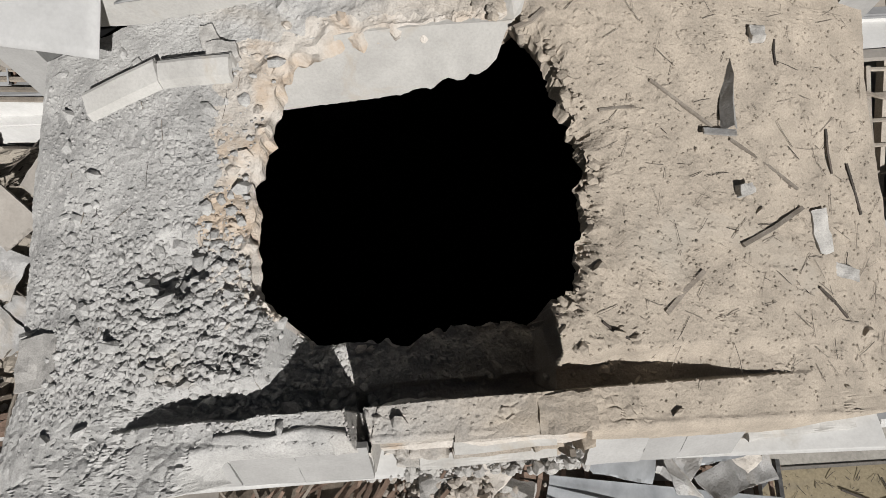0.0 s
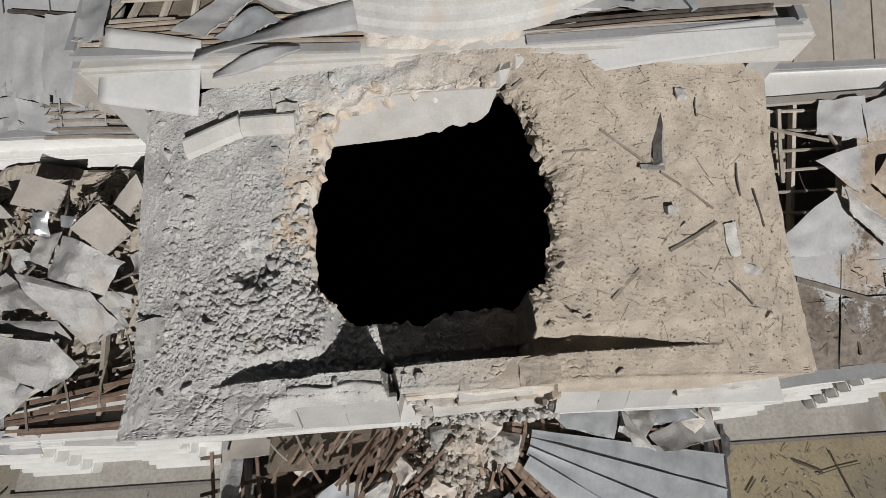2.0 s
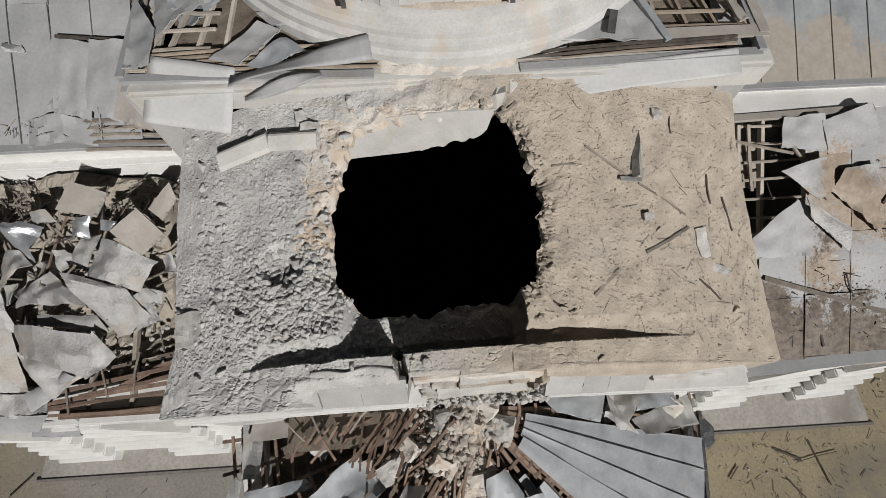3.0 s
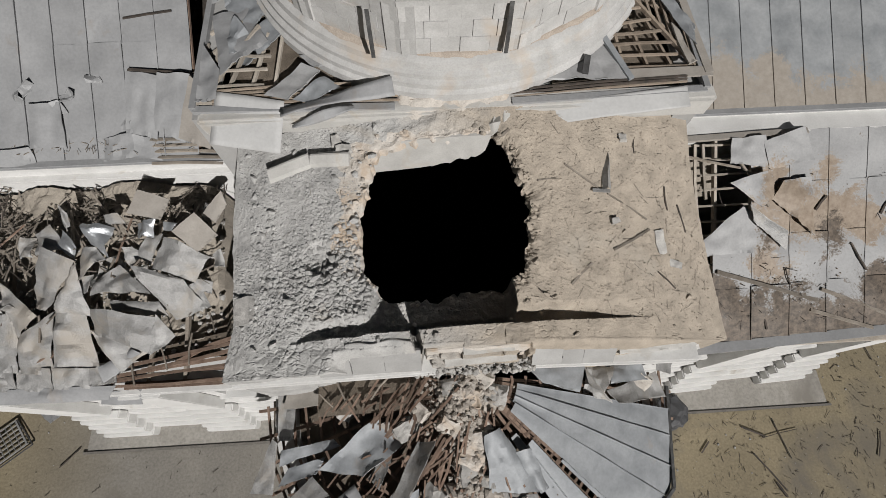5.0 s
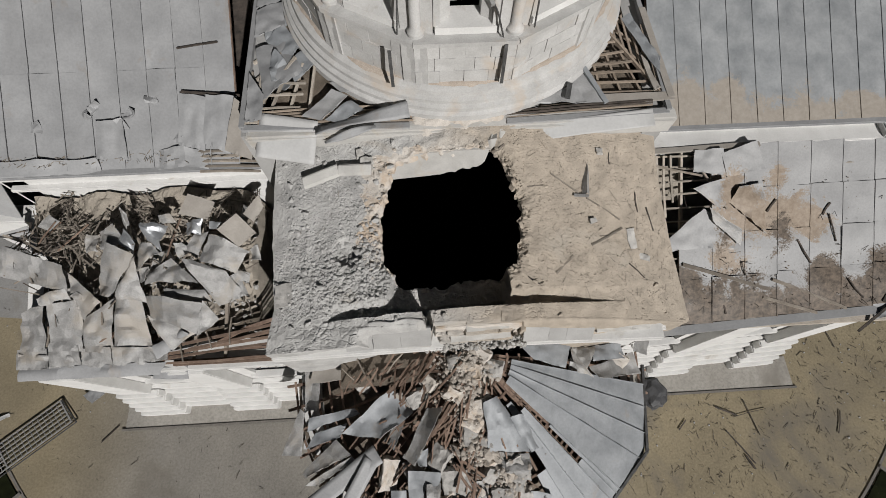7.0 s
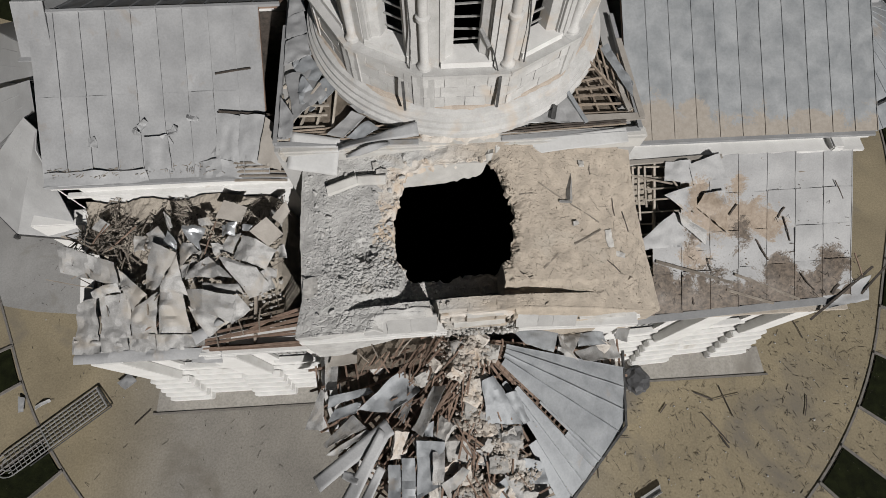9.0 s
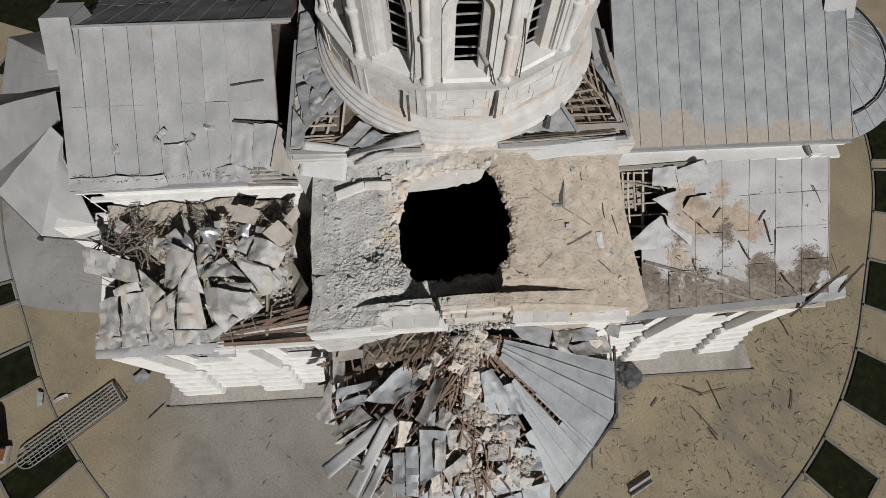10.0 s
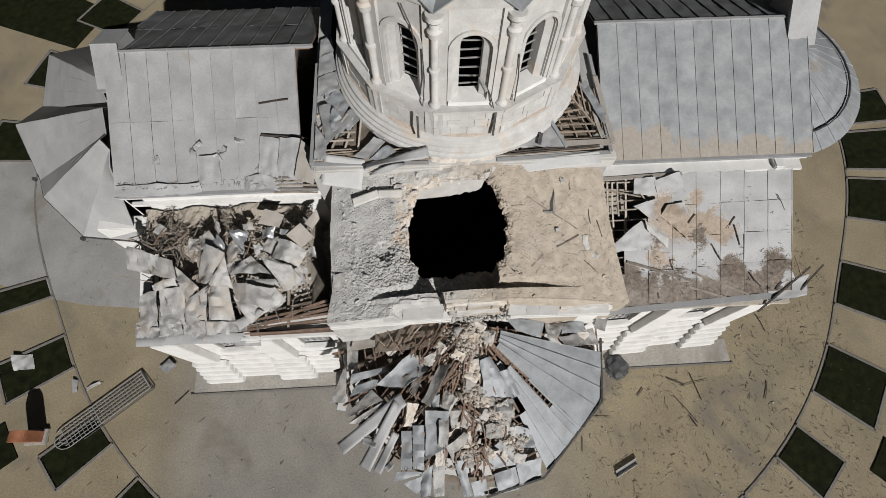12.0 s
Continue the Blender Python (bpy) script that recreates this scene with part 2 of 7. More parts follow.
def bevelled(c, s, mat, r=0.02, rough=0.0):
    """A box with worn edges and slightly uneven faces."""
    bm = bmesh.new()
    bmesh.ops.create_cube(bm, size=1)
    for v in bm.verts:
        v.co = Vector((v.co.x * s[0], v.co.y * s[1], v.co.z * s[2]))
    bmesh.ops.bevel(bm, geom=bm.edges[:], offset=r, segments=2, affect="EDGES")
    for v in bm.verts:
        if rough:
            v.co += noise.noise_vector(v.co * 3 + Vector(c)) * rough
        v.co += Vector(c)
    me = bpy.data.meshes.new("piece")
    bm.to_mesh(me)
    bm.free()
    me.materials.append(mat)
    return me


def beam_geo(a, b, w, h, verts, faces, bend=0.0):
    """A stick from a to b, w wide and h high."""
    a, b = Vector(a), Vector(b)
    d = (b - a)
    q = d.to_track_quat("X", "Z").to_matrix()
    mid = (a + b) / 2 + q @ Vector((0, bend, 0))
    k = len(verts)
    for p in (a, mid, b):
        for sy, sz in ((-1, -1), (1, -1), (1, 1), (-1, 1)):
            verts.append(p + q @ Vector((0, sy * w / 2, sz * h / 2)))
    for j in (0, 4):
        for i in range(4):
            faces.append([k + j + i, k + j + (i + 1) % 4, k + j + 4 + (i + 1) % 4, k + j + 4 + i])
    faces.append([k + 3, k + 2, k + 1, k])
    faces.append([k + 8, k + 9, k + 10, k + 11])


def beam(a, b, w, h, mat, bend=0.0):
    v, f = [], []
    beam_geo(a, b, w, h, v, f, bend)
    return mesh_from(v, f, mat)


def shell(grid, thick, mat, smooth=True):
    """A sheet with thickness from rows of points."""
    n, m = len(grid), len(grid[0])
    pts = [[Vector(p) for p in row] for row in grid]
    low = []
    for i in range(n):
        for j in range(m):
            du = pts[min(i + 1, n - 1)][j] - pts[max(i - 1, 0)][j]
            dv = pts[i][min(j + 1, m - 1)] - pts[i][max(j - 1, 0)]
            nn = du.cross(dv)
            nn = nn.normalized() if nn.length > 1e-9 else Vector((0, 0, 1))
            low.append(pts[i][j] - nn * thick)
    verts = [p for row in pts for p in row] + low
    o, faces = n * m, []
    for i in range(n - 1):
        for j in range(m - 1):
            a, b, c, d = i * m + j, (i + 1) * m + j, (i + 1) * m + j + 1, i * m + j + 1
            faces.append([a, b, c, d])
            faces.append([o + d, o + c, o + b, o + a])
    rim = [i * m for i in range(n)] + [(n - 1) * m + j for j in range(1, m)] + \
          [i * m + m - 1 for i in range(n - 2, -1, -1)] + [j for j in range(m - 2, 0, -1)]
    for a, b in zip(rim, rim[1:] + rim[:1]):
        faces.append([b, a, o + a, o + b])
    return mesh_from(verts, faces, mat, smooth)


def crumpled(w, l, curl, crease, seed, n=11):
    """Rows of points of a torn roof sheet, w by l, round its middle, bent along a few sharp folds."""
    r = random.Random(seed)
    ox = Vector((seed * 7.3, seed * 3.1, 0))
    folds = []
    for k in range(2 + int(4 * crease)):
        a = r.uniform(0, math.pi)
        folds.append((math.cos(a), math.sin(a), r.uniform(-0.35, 0.35) * min(w, l), r.uniform(-0.55, 0.55) * crease))
    cut = [r.uniform(0, 0.22) * crease for _ in range(4)]
    rows = []
    for i in range(n):
        u = i / (n - 1) - 0.5
        row = []
        for j in range(n):
            v = j / (n - 1) - 0.5
            # uneven torn outline
            k0 = 1 - (cut[0] if u < 0 else cut[1]) * (v + 0.5)
            k1 = 1 - (cut[2] if v < 0 else cut[3]) * (u + 0.5)
            x, y = u * w * k0, v * l * k1
            z = curl * v * v * l
            for c, s_, o, amt in folds:
                z += amt * abs(x * c + y * s_ - o)
            nv = noise.noise_vector(Vector((x * 2.1, y * 2.1, 0)) + ox)
            fine = noise.noise(Vector((x * 6, y * 6, 3)) + ox)
            z += nv.z * crease * 0.07 + fine * crease * 0.035
            e = 1 if i in (0, n - 1) or j in (0, n - 1) else 0.3
            row.append(Vector((x + nv.x * crease * 0.08 * e, y + nv.y * crease * 0.08 * e, z)))
        rows.append(row)
    mean = sum(p.z for row in rows for p in row) / (n * n)
    for row in rows:
        for p in row:
            p.z -= mean
    return rows


def rough_block(sx, sy, sz, mat, amount, seed, cuts=5):
    """A broken stone block with chipped edges and uneven faces."""
    bm = bmesh.new()
    bmesh.ops.create_cube(bm, size=1)
    bmesh.ops.subdivide_edges(bm, edges=bm.edges[:], cuts=cuts, use_grid_fill=True)
    for q in bm.verts:
        p = Vector((q.co.x * sx, q.co.y * sy, q.co.z * sz))
        out = sum(abs(c) > 0.49 for c in q.co)
        k = Vector((seed * 3.7, seed * 1.3, 0))
        p += noise.noise_vector(p * 5 + k) * amount + noise.noise_vector(p * 14 + k) * amount * 0.5
        if out > 1:
            p *= 1 - min(amount, 0.06) * (0.4 + 1.2 * abs(noise.noise(p * 4 + k)))
        q.co = p
    bmesh.ops.triangulate(bm, faces=bm.faces[:])
    me = bpy.data.meshes.new("piece")
    bm.to_mesh(me)
    bm.free()
    me.materials.append(mat)
    return me


def stone_mesh(seed, mat, flat=0.6):
    r = random.Random(seed)
    bm = bmesh.new()
    bmesh.ops.create_icosphere(bm, subdivisions=1, radius=0.5)
    for v in bm.verts:
        v.co *= 1 + r.uniform(-0.28, 0.22)
        v.co.x *= 1.25
        v.co.z *= flat
    # cut some flat broken faces
    for _ in range(4):
        d = Vector((r.uniform(-1, 1), r.uniform(-1, 1), r.uniform(-0.4, 1))).normalized()
        lim = r.uniform(0.22, 0.36)
        for v in bm.verts:
            k = v.co.dot(d)
            if k > lim:
                v.co -= d * (k - lim)
    me = bpy.data.meshes.new("piece")
    bm.to_mesh(me)
    bm.free()
    me.materials.append(mat)
    return me


def turn(rx, ry, rz):
    return Euler((radians(rx), radians(ry), radians(rz))).to_matrix().to_4x4()


# ---- ground ----
YARD = Vector((0.2, 10.5, 0))


def smooth(a, b, x):
    t = min(max((x - a) / (b - a), 0), 1)
    return t * t * (3 - 2 * t)


def yard_r(a):
    return 18.75 + 1.8 * smooth(-0.45, 0.12, math.sin(radians(a)))


def disc(name, r0, r1, z, mat, label, category, a0=0.0, a1=360.0, n=160, kind="structure", depth=0.0):
    v, f = [], []
    full = a1 - a0 >= 360
    k = n if full else n + 1
    for i in range(k):
        a = radians(a0 + (a1 - a0) * i / n)
        for r in (r0, r1):
            r += yard_r(math.degrees(a))
            v.append((YARD.x + r * math.cos(a), YARD.y + r * math.sin(a), z))
    for i in range(n):
        a, b = 2 * i, 2 * ((i + 1) % k)
        f.append([a, a + 1, b + 1, b])
    return thing(name, label, category, kind=kind, me=mesh_from(v, f, mat))


thing("ground", "sandy dust-covered paving round the church", "ground", kind="structure",
      me=mesh_from([(-900, -900, 0), (900, -900, 0), (900, 900, 0), (-900, 900, 0)], [[0, 1, 2, 3]], SAND))


# worn grey concrete paving north-west of the church


def paving(outline, z):
    v = [(x, y, z) for x, y in outline] + [(x, y, -0.02) for x, y in outline]
    n = len(outline)
    return mesh_from(v, [list(range(n))] + [[i + n, (i + 1) % n + n, (i + 1) % n, i] for i in range(n)], CONCRETE_WORN)


thing("pavement", "worn pale grey concrete paving beside the west apse", "pavement", kind="structure",
      me=paving([(-22.8, 13.6), (-20.3, 5.1), (-17.8, 4.3), (-16.3, 3.95), (-14.1, 3.7), (-10.2, 3.6), (-10.2, 14.0)], 0.012))
# kerb ring and planting beds beyond it
disc("kerb", -0.04, 0.04, 0.03, KERB, "narrow weathered stone edging of the round yard", "kerb")


def bed(a, da, r0, r1):
    v, f = [], []
    n = 6
    for z in (0.0, 0.04):
        for i in range(n + 1):
            t = radians(a + da * (i / n - 0.5))
            for r in (r0 + yard_r(math.degrees(t)), r1 + yard_r(math.degrees(t))):
                v.append((YARD.x + r * math.cos(t), YARD.y + r * math.sin(t),
                          z + (0.02 * noise.noise(Vector((t * 90, r, 0))) if z else -0.02)))
    o = 2 * (n + 1)
    for i in range(n):
        a0 = o + 2 * i
        f.append([a0, a0 + 1, a0 + 3, a0 + 2])
        f.append([2 * i, 2 * i + 2, a0 + 2, a0])
        f.append([2 * i + 1, a0 + 1, a0 + 3, 2 * i + 3])
    f.append([0, o, o + 1, 1])
    f.append([2 * n, 2 * n + 1, o + 2 * n + 1, o + 2 * n])
    return mesh_from(v, f, GRASS)


BEDS = [(-35.8, 7.2, 2.4), (-47.1, 5.1, 1.9), (-22.6, 6.8, 2.6), (-8.6, 6.6, 2.8), (-0.7, 6.2, 2.8), (6.2, 5.0, 3.2), (-58.8, 5.5, 1.9), (-71, 5, 2.0),
        (-152.8, 4.8, 2.6), (-140.9, 4.2, 2.2), (-130.8, 5.0, 2.0), (-162.8, 3.0, 2.6), (-120, 5, 2.0), (174, 6, 2.6), (162, 6, 2.6), (150, 6, 2.6),
        (20, 6.5, 2.8), (32, 6, 2.8)]
for a, da, l in BEDS:
    turf = thing("planting_bed", "square dark turf bed set in the sandy paving", "planting bed", group="beds round the yard",
                 me=bed(a, da, 0.1, 0.1 + l))
    edge = []
    for t, r in ((-0.5, 0.0), (0.5, 0.0), (0.5, l + 0.2), (-0.5, l + 0.2)):
        t = radians(a + da * t)
        r += yard_r(math.degrees(t))
        edge.append((YARD.x + r * math.cos(t), YARD.y + r * math.sin(t), 0.03))
    for p, q in zip(edge[1:], edge[2:] + edge[:1]):
        part("edging", beam(p, q, 0.1, 0.07, KERB), turf)
for a in (-41.5, -53, -29, -15, -146.5, -136, -157.5):
    thing("planting_bed", "outer square turf bed set in the sandy paving", "planting bed", group="beds round the yard",
          me=bed(a, 4.2, 3.0, 5.0))
# turf bed made large so its dark colour also covers for cast shade
thing("planting_bed", "large dark turf bed, partly standing in for ground shade", "planting bed", group="beds round the yard", me=bed(153.5, 8, 1.6, 8))

# ---- church: slab over the south bay ----
church = thing("church", "white plastered stone church with bombed zinc roofs", "church")


def vault(x, y):
    """Height of the masonry shell over the south bay."""
    q = y - 3
    return 8.624 + 0.322 * q - 0.047 * x * x + 0.021 * x * q + 0.021 * q * q


HOLE = [(-1.44, 3.5), (-1.57, 3.1), (-1.59, 2.64), (-1.58, 2.2), (-1.45, 2.0), (-1.28, 1.88), (-1.0, 1.83), (-0.66, 1.82), (-0.54, 1.72),
        (-0.4, 1.76), (-0.28, 1.86), (0.2, 1.93), (0.5, 1.94), (0.8, 1.92), (0.98, 2.06), (1.05, 2.27), (1.09, 2.49), (1.12, 3.16), (1.02, 3.48),
        (0.86, 3.88), (0.61, 4.18), (-0.36, 4.16), (-0.83, 4.16), (-1.18, 3.98), (-1.34, 3.77)]
MID = (-0.2, 2.9)


def cast(poly, a):
    """Distance from MID to a closed outline in the direction a."""
    d, best = Vector((math.cos(a), math.sin(a))), 1e9
    for (x0, y0), (x1, y1) in zip(poly, poly[1:] + poly[:1]):
        ex, ey = x1 - x0, y1 - y0
        den = d.x * ey - d.y * ex
        if abs(den) < 1e-9:
            continue
        px, py = x0 - MID[0], y0 - MID[1]
        t, s = (px * ey - py * ex) / den, (px * d.y - py * d.x) / den
        if t > 0 and -1e-6 <= s <= 1 + 1e-6:
            best = min(best, t)
    return best


SLAB_EDGE = [(-3.8, 4.55), (-3.9, 3.0), (-3.85, 1.5), (-4.02, 0.64), (-2.3, 0.63), (-1.9, 0.70), (-0.74, 0.70), (-0.70, 0.94), (1.04, 0.94), (1.08, 0.76),
             (2.6, 0.76), (3.4, 0.9), (4.9, 1.0), (4.6, 2.2), (4.3, 3.4), (4.15, 4.65), (0.0, 4.6)]


def ledge_line(x):
    return 1.22 + 0.03 * x + 0.05 * noise.noise(Vector((x * 3.1, 2, 0))) * (1 - smooth(-1.0, -0.6, x))


def slab_height(x, y):
    z = vault(x, max(y, 1.0))
    # face of the gable wall falling to the cornice
    if y < 0.98:
        steep = 0.03 + 0.77 * smooth(-2.2, -1.85, x)
        z -= 0.03 * smooth(0.0, 0.06, 0.98 - y) * smooth(-2.2, -1.85, x) + steep * smooth(0.03, 0.28, 0.98 - y)
    # trough torn open behind the south ledge
    l = ledge_line(x)
    mid = smooth(-1.6, -1.25, x) * (1 - smooth(0.74, 0.86, x))
    along = smooth(-2.95, -2.1, x) * (1 - smooth(0.9, 3.45, x))
    if y > l:
        far = 0.24 + 0.05 * noise.noise(Vector((x * 4, 9, 0))) + 0.9 * mid
        deep = 0.30 + 0.48 * mid
        # the floor steps up towards the hole
        step = 0.08 * mid * smooth(l + 0.2, l + 0.24, y)
        z -= (deep * along - step) * smooth(l, l + 0.03, y) * (1 - smooth(l + far - 0.05, l + far + 0.06, y))
    # breach through the ledge
    z -= 0.42 * max(0, 1 - ((x + 0.8 + 0.25 * (y - 1.1)) / 0.075) ** 2) * smooth(0.86, 0.92, y) * (1 - smooth(1.25, 1.4, y))
    return z


def fragments(p, scale, shift):
    """Height of broken fragments packed side by side: flat tops, steep sides."""
    d, q = noise.voronoi(p * scale + Vector((shift, shift * 2.3, 0)))
    tilt = (p * scale - (q[0] - Vector((shift, shift * 2.3, 0))))
    a = 6.28 * noise.cell(q[0] * 7.7)
    return smooth(0.02, 0.2, d[1] - d[0]) * (0.35 + 0.65 * abs(noise.cell(q[0] * 3.3)) + 0.5 * (tilt.x * math.cos(a) + tilt.y * math.sin(a)))


def rubble_relief(x, y, gap=None):
    p = Vector((x, y, 0))
    if gap is None:
        gap = math.hypot(x - MID[0], y - MID[1]) - cast(HOLE, math.atan2(y - MID[1], x - MID[0]))
    west = 1 - smooth(-1.7, -0.1, x)
    crust = 1 - smooth(1.12, 1.3, y)
    west *= 1 - 0.85 * crust
    bare = 1 - smooth(0.1, 0.5, gap)
    clump = smooth(-0.25, 0.35, noise.noise(p * 1.4 + Vector((3, 1, 0)))) * (0.35 + 0.65 * smooth(-3.7, -2.4, x))
    # the south-west flank is broken into coarser pieces
    coarse = smooth(-3.2, -2.2, x) * (1 - smooth(2.2, 2.9, y)) * west
    d = 0.035 * noise.noise(p * 1.3) + 0.02 * noise.noise(p * 4.3)
    d += bare * (0.05 * noise.noise(p * 3.5) + 0.02 * noise.noise(p * 9)) * (1 - crust)
    w = west * (1 - 0.6 * bare * smooth(2.2, 2.6, y))
    if w > 0.02:
        calm = w * (1 - 0.5 * smooth(2.2, 3.2, y))
        d += calm * (0.004 + 0.022 * clump) * fragments(p, 15, 2) + calm * 0.012 * fragments(p, 31, 5) + w * 0.008 * noise.noise(p * 21)
        d += calm * (0.008 * clump + 0.06 * coarse) * fragments(p, 8.5, 9)
    e = 1 - west
    crumbs = noise.noise(p * 17) + 0.6 * noise.noise(p * 37 + Vector((4, 4, 0)))
    thick = 0.5 + 0.5 * smooth(-0.2, 0.4, noise.noise(p * 2.1 + Vector((7, 2, 0))))
    d += e * thick * (0.010 * noise.noise(p * 9) + 0.016 * smooth(0.15, 0.7, crumbs) + 0.006 * noise.noise(p * 44)) * (1 - 0.4 * crust)
    # chipped face of the ledge
    d += crust * e * 0.022 * fragments(p, 10, 4) * smooth(-0.1, 0.3, noise.noise(p * 2.3 + Vector((1, 8, 0))))
    # loose patches on the western crust
    if x < -1.6:
        d += crust * 0.016 * (1 - smooth(-2.2, -1.7, x)) * fragments(p, 6, 7) + crust * 0.010 * fragments(p, 19, 3) * smooth(0.0, 0.3, noise.noise(p * 2.2))
    d += 0.004 * noise.noise(p * 30)
    # deep pocket among the western rubble
    d -= 0.2 * max(0, 1 - ((x + 2.3) ** 2 + (y - 2.4) ** 2) / 0.1)
    return d


def rim_radius(a):
    """Ragged edge of the hole, broken stone by stone."""
    c, s_ = math.cos(a), math.sin(a)
    r = cast(HOLE, a) + 0.05 * noise.noise(Vector((c * 6, s_ * 6, 0))) + 0.03 * noise.noise(Vector((c * 13, s_ * 13, 2)))
    r += 0.05 * smooth(0.2, 0.8, -c) + 0.03 * smooth(0.5, 0.9, c)
    rough_ = (0.5 + 0.5 * smooth(-0.3, 0.4, noise.noise(Vector((c * 3, s_ * 3, 6))))) * (0.3 + 0.7 * smooth(0.0, 0.4, c))
    for k, amp in ((17, 0.04), (41, 0.03), (83, 0.016)):
        u = a * k / 3.0
        lo = noise.cell(Vector((math.floor(u), k, 0.5)))
        hi = noise.cell(Vector((math.floor(u) + 1, k, 0.5)))
        r += amp * rough_ * (lo + (hi - lo) * smooth(0.75, 1.0, u - math.floor(u)))
    return r


def slab_mesh():
    na, nr = 1100, 140
    v, f = [], []
    for i in range(na):
        a = 2 * math.pi * i / na
        d = Vector((math.cos(a), math.sin(a)))
        r0, clean = rim_radius(a), cast(HOLE, a)
        r1 = cast(SLAB_EDGE, a) + 0.02 * noise.noise(Vector((d.x * 14, d.y * 14, 7))) * smooth(-0.9, -0.4, d.y)
        # broken inner side of the shell, then the top, then the outer side
        for dz, dr in ((-0.6, 0.3), (-0.46, 0.2), (-0.3, 0.08), (-0.17, -0.02), (-0.07, -0.01)):
            r = r0 + dr + 0.06 * noise.noise(Vector((d.x * 15, d.y * 15, dz * 9)))
            x, y = MID[0] + d.x * r, MID[1] + d.y * r
            v.append((x, y, slab_height(x, y) + dz + 0.05 * noise.noise(Vector((x * 11, y * 11, dz * 5)))))
        for j in range(nr):
            t = j / (nr - 1)
            r = r0 + (r1 - r0) * t
            x, y = MID[0] + d.x * r, MID[1] + d.y * r
            chip = -0.09 * (1 - smooth(0.0, 0.2, r - r0)) * (0.45 + noise.noise(Vector((x * 5, y * 5, 1)))) * (0.9 + 0.7 * fragments(Vector((x, y, 0)), 12, 3) * smooth(0.2, 0.9, x))
            v.append((x, y, slab_height(x, y) + rubble_relief(x, y, r - clean) + chip))
        x, y = MID[0] + d.x * r1, MID[1] + d.y * r1
        v.append((x + d.x * 0.01, y + d.y * 0.01, slab_height(x, y) - 0.1))
        back = 0.25 * (1 - smooth(-0.75, -0.5, d.y))
        v.append((x - d.x * back, y - d.y * back, slab_height(x, y) - 0.16))
        v.append((x - d.x * back, y - d.y * back, 5.0 if y < 4.4 else vault(x, y) - 0.45))
    m = nr + 8
    for i in range(na):
        a, b = i * m, ((i + 1) % na) * m
        for j in range(m - 1):
            f.append([a + j, a + j + 1, b + j + 1, b + j])
    me = mesh_from(v, f, SLAB, True)
    me.set_sharp_from_angle(angle=radians(24))
    me.materials.append(LIME)
    index = np.zeros(len(me.polygons), dtype=np.int32)
    for i in range(na):
        a = 2 * math.pi * i / na
        c, sn = math.cos(a), math.sin(a)
        # bare ochre stone shows along the broken rim on the west and north
        wide = 31 * smooth(-0.1, 0.7, -c) * smooth(-0.75, -0.3, sn) + 36 * smooth(0.35, 0.8, sn) * (1 - smooth(0.35, 0.6, c))
        wide *= 0.8 + 0.9 * noise.noise(Vector((c * 3, sn * 3, 8))) + 0.5 * noise.noise(Vector((c * 14, sn * 14, 8)))
        if wide > 1:
            index[i * (m - 1):i * (m - 1) + 5 + int(wide)] = 1
    me.polygons.foreach_set("material_index", index)
    return me


slab = part("vault_shell", slab_mesh(), church, "dusty rubble-strewn masonry vault with a large jagged hole")


def dust_apron():
    """Pale plaster and dust banked up between the vault and the ring under the drum."""
    nu, nv = 60, 16
    v, f = [], []
    for i in range(nu + 1):
        x = -1.05 + 2.1 * i / nu
        for j in range(nv + 1):
            t = j / nv
            y = 4.28 + 0.5 * t
            p = Vector((x, y, 0))
            edge = smooth(0, 0.2, 1.05 - abs(x))
            v.append((x, y, vault(x, 4.3) - 0.02 + (9.3 - vault(x, 4.3)) * smooth(0.05, 1, t) * edge + 0.05 * noise.noise(p * 4) + 0.025 * noise.noise(p * 11)))
    for i in range(nu):
        for j in range(nv):
            a = i * (nv + 1) + j
            f.append([a, a + nv + 1, a + nv + 2, a + 1])
    return mesh_from(v, f, LIME, True)


tagged(part("dust_apron", dust_apron(), church, "pale ochre dust banked against the drum ring"), kind="stuff")

# plastered crossing arch seen through the hole
def arch_face():
    top, low = [], []
    n = 60
    for i in range(n + 1):
        x = -1.7 + 2.55 * i / n
        z1 = 8.03 + 0.12 * (x + 1.7) + 0.18 * smooth(-0.6, 0.6, x) + 0.55 * smooth(0.45, 0.8, x)
        z1 += (0.07 * noise.noise(Vector((x * 7, 0, 0))) + 0.05 * noise.noise(Vector((x * 23, 0, 4)))) * (0.15 + smooth(-0.7, 0, x))
        top.append((x, 4.36, vault(x, 4.36) - 0.12))
        low.append((x, 4.32, z1))
    rows = [[Vector(a).lerp(Vector(b), t) for t in (0, 0.33, 0.66, 1)] for a, b in zip(top, low)]
    return shell(rows, 0.22, DUSTY_PLASTER, False)


part("arch_face", arch_face(), church, "sunlit white plaster face inside the hole")

# closed room under the vault, its shade put into a near-black colour
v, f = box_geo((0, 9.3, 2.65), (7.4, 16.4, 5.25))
part("nave_interior", mesh_from(v, [q for i, q in enumerate(f) if i != 1], SHADE_BLACK), church, "church interior painted near-black for shade")
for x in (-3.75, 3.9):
    part("inner_wall", box((x * 0.95, 2.7, 5.8), (0.2, 3.4, 1.6), SHADE_BLACK), church, "inner wall painted near-black for shade")
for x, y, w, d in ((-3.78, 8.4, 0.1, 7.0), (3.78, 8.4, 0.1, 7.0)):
    part("inner_wall", box((x, y, 7.0), (w, d, 4.2), SHADE_BLACK), church, "inner wall painted near-black for shade")
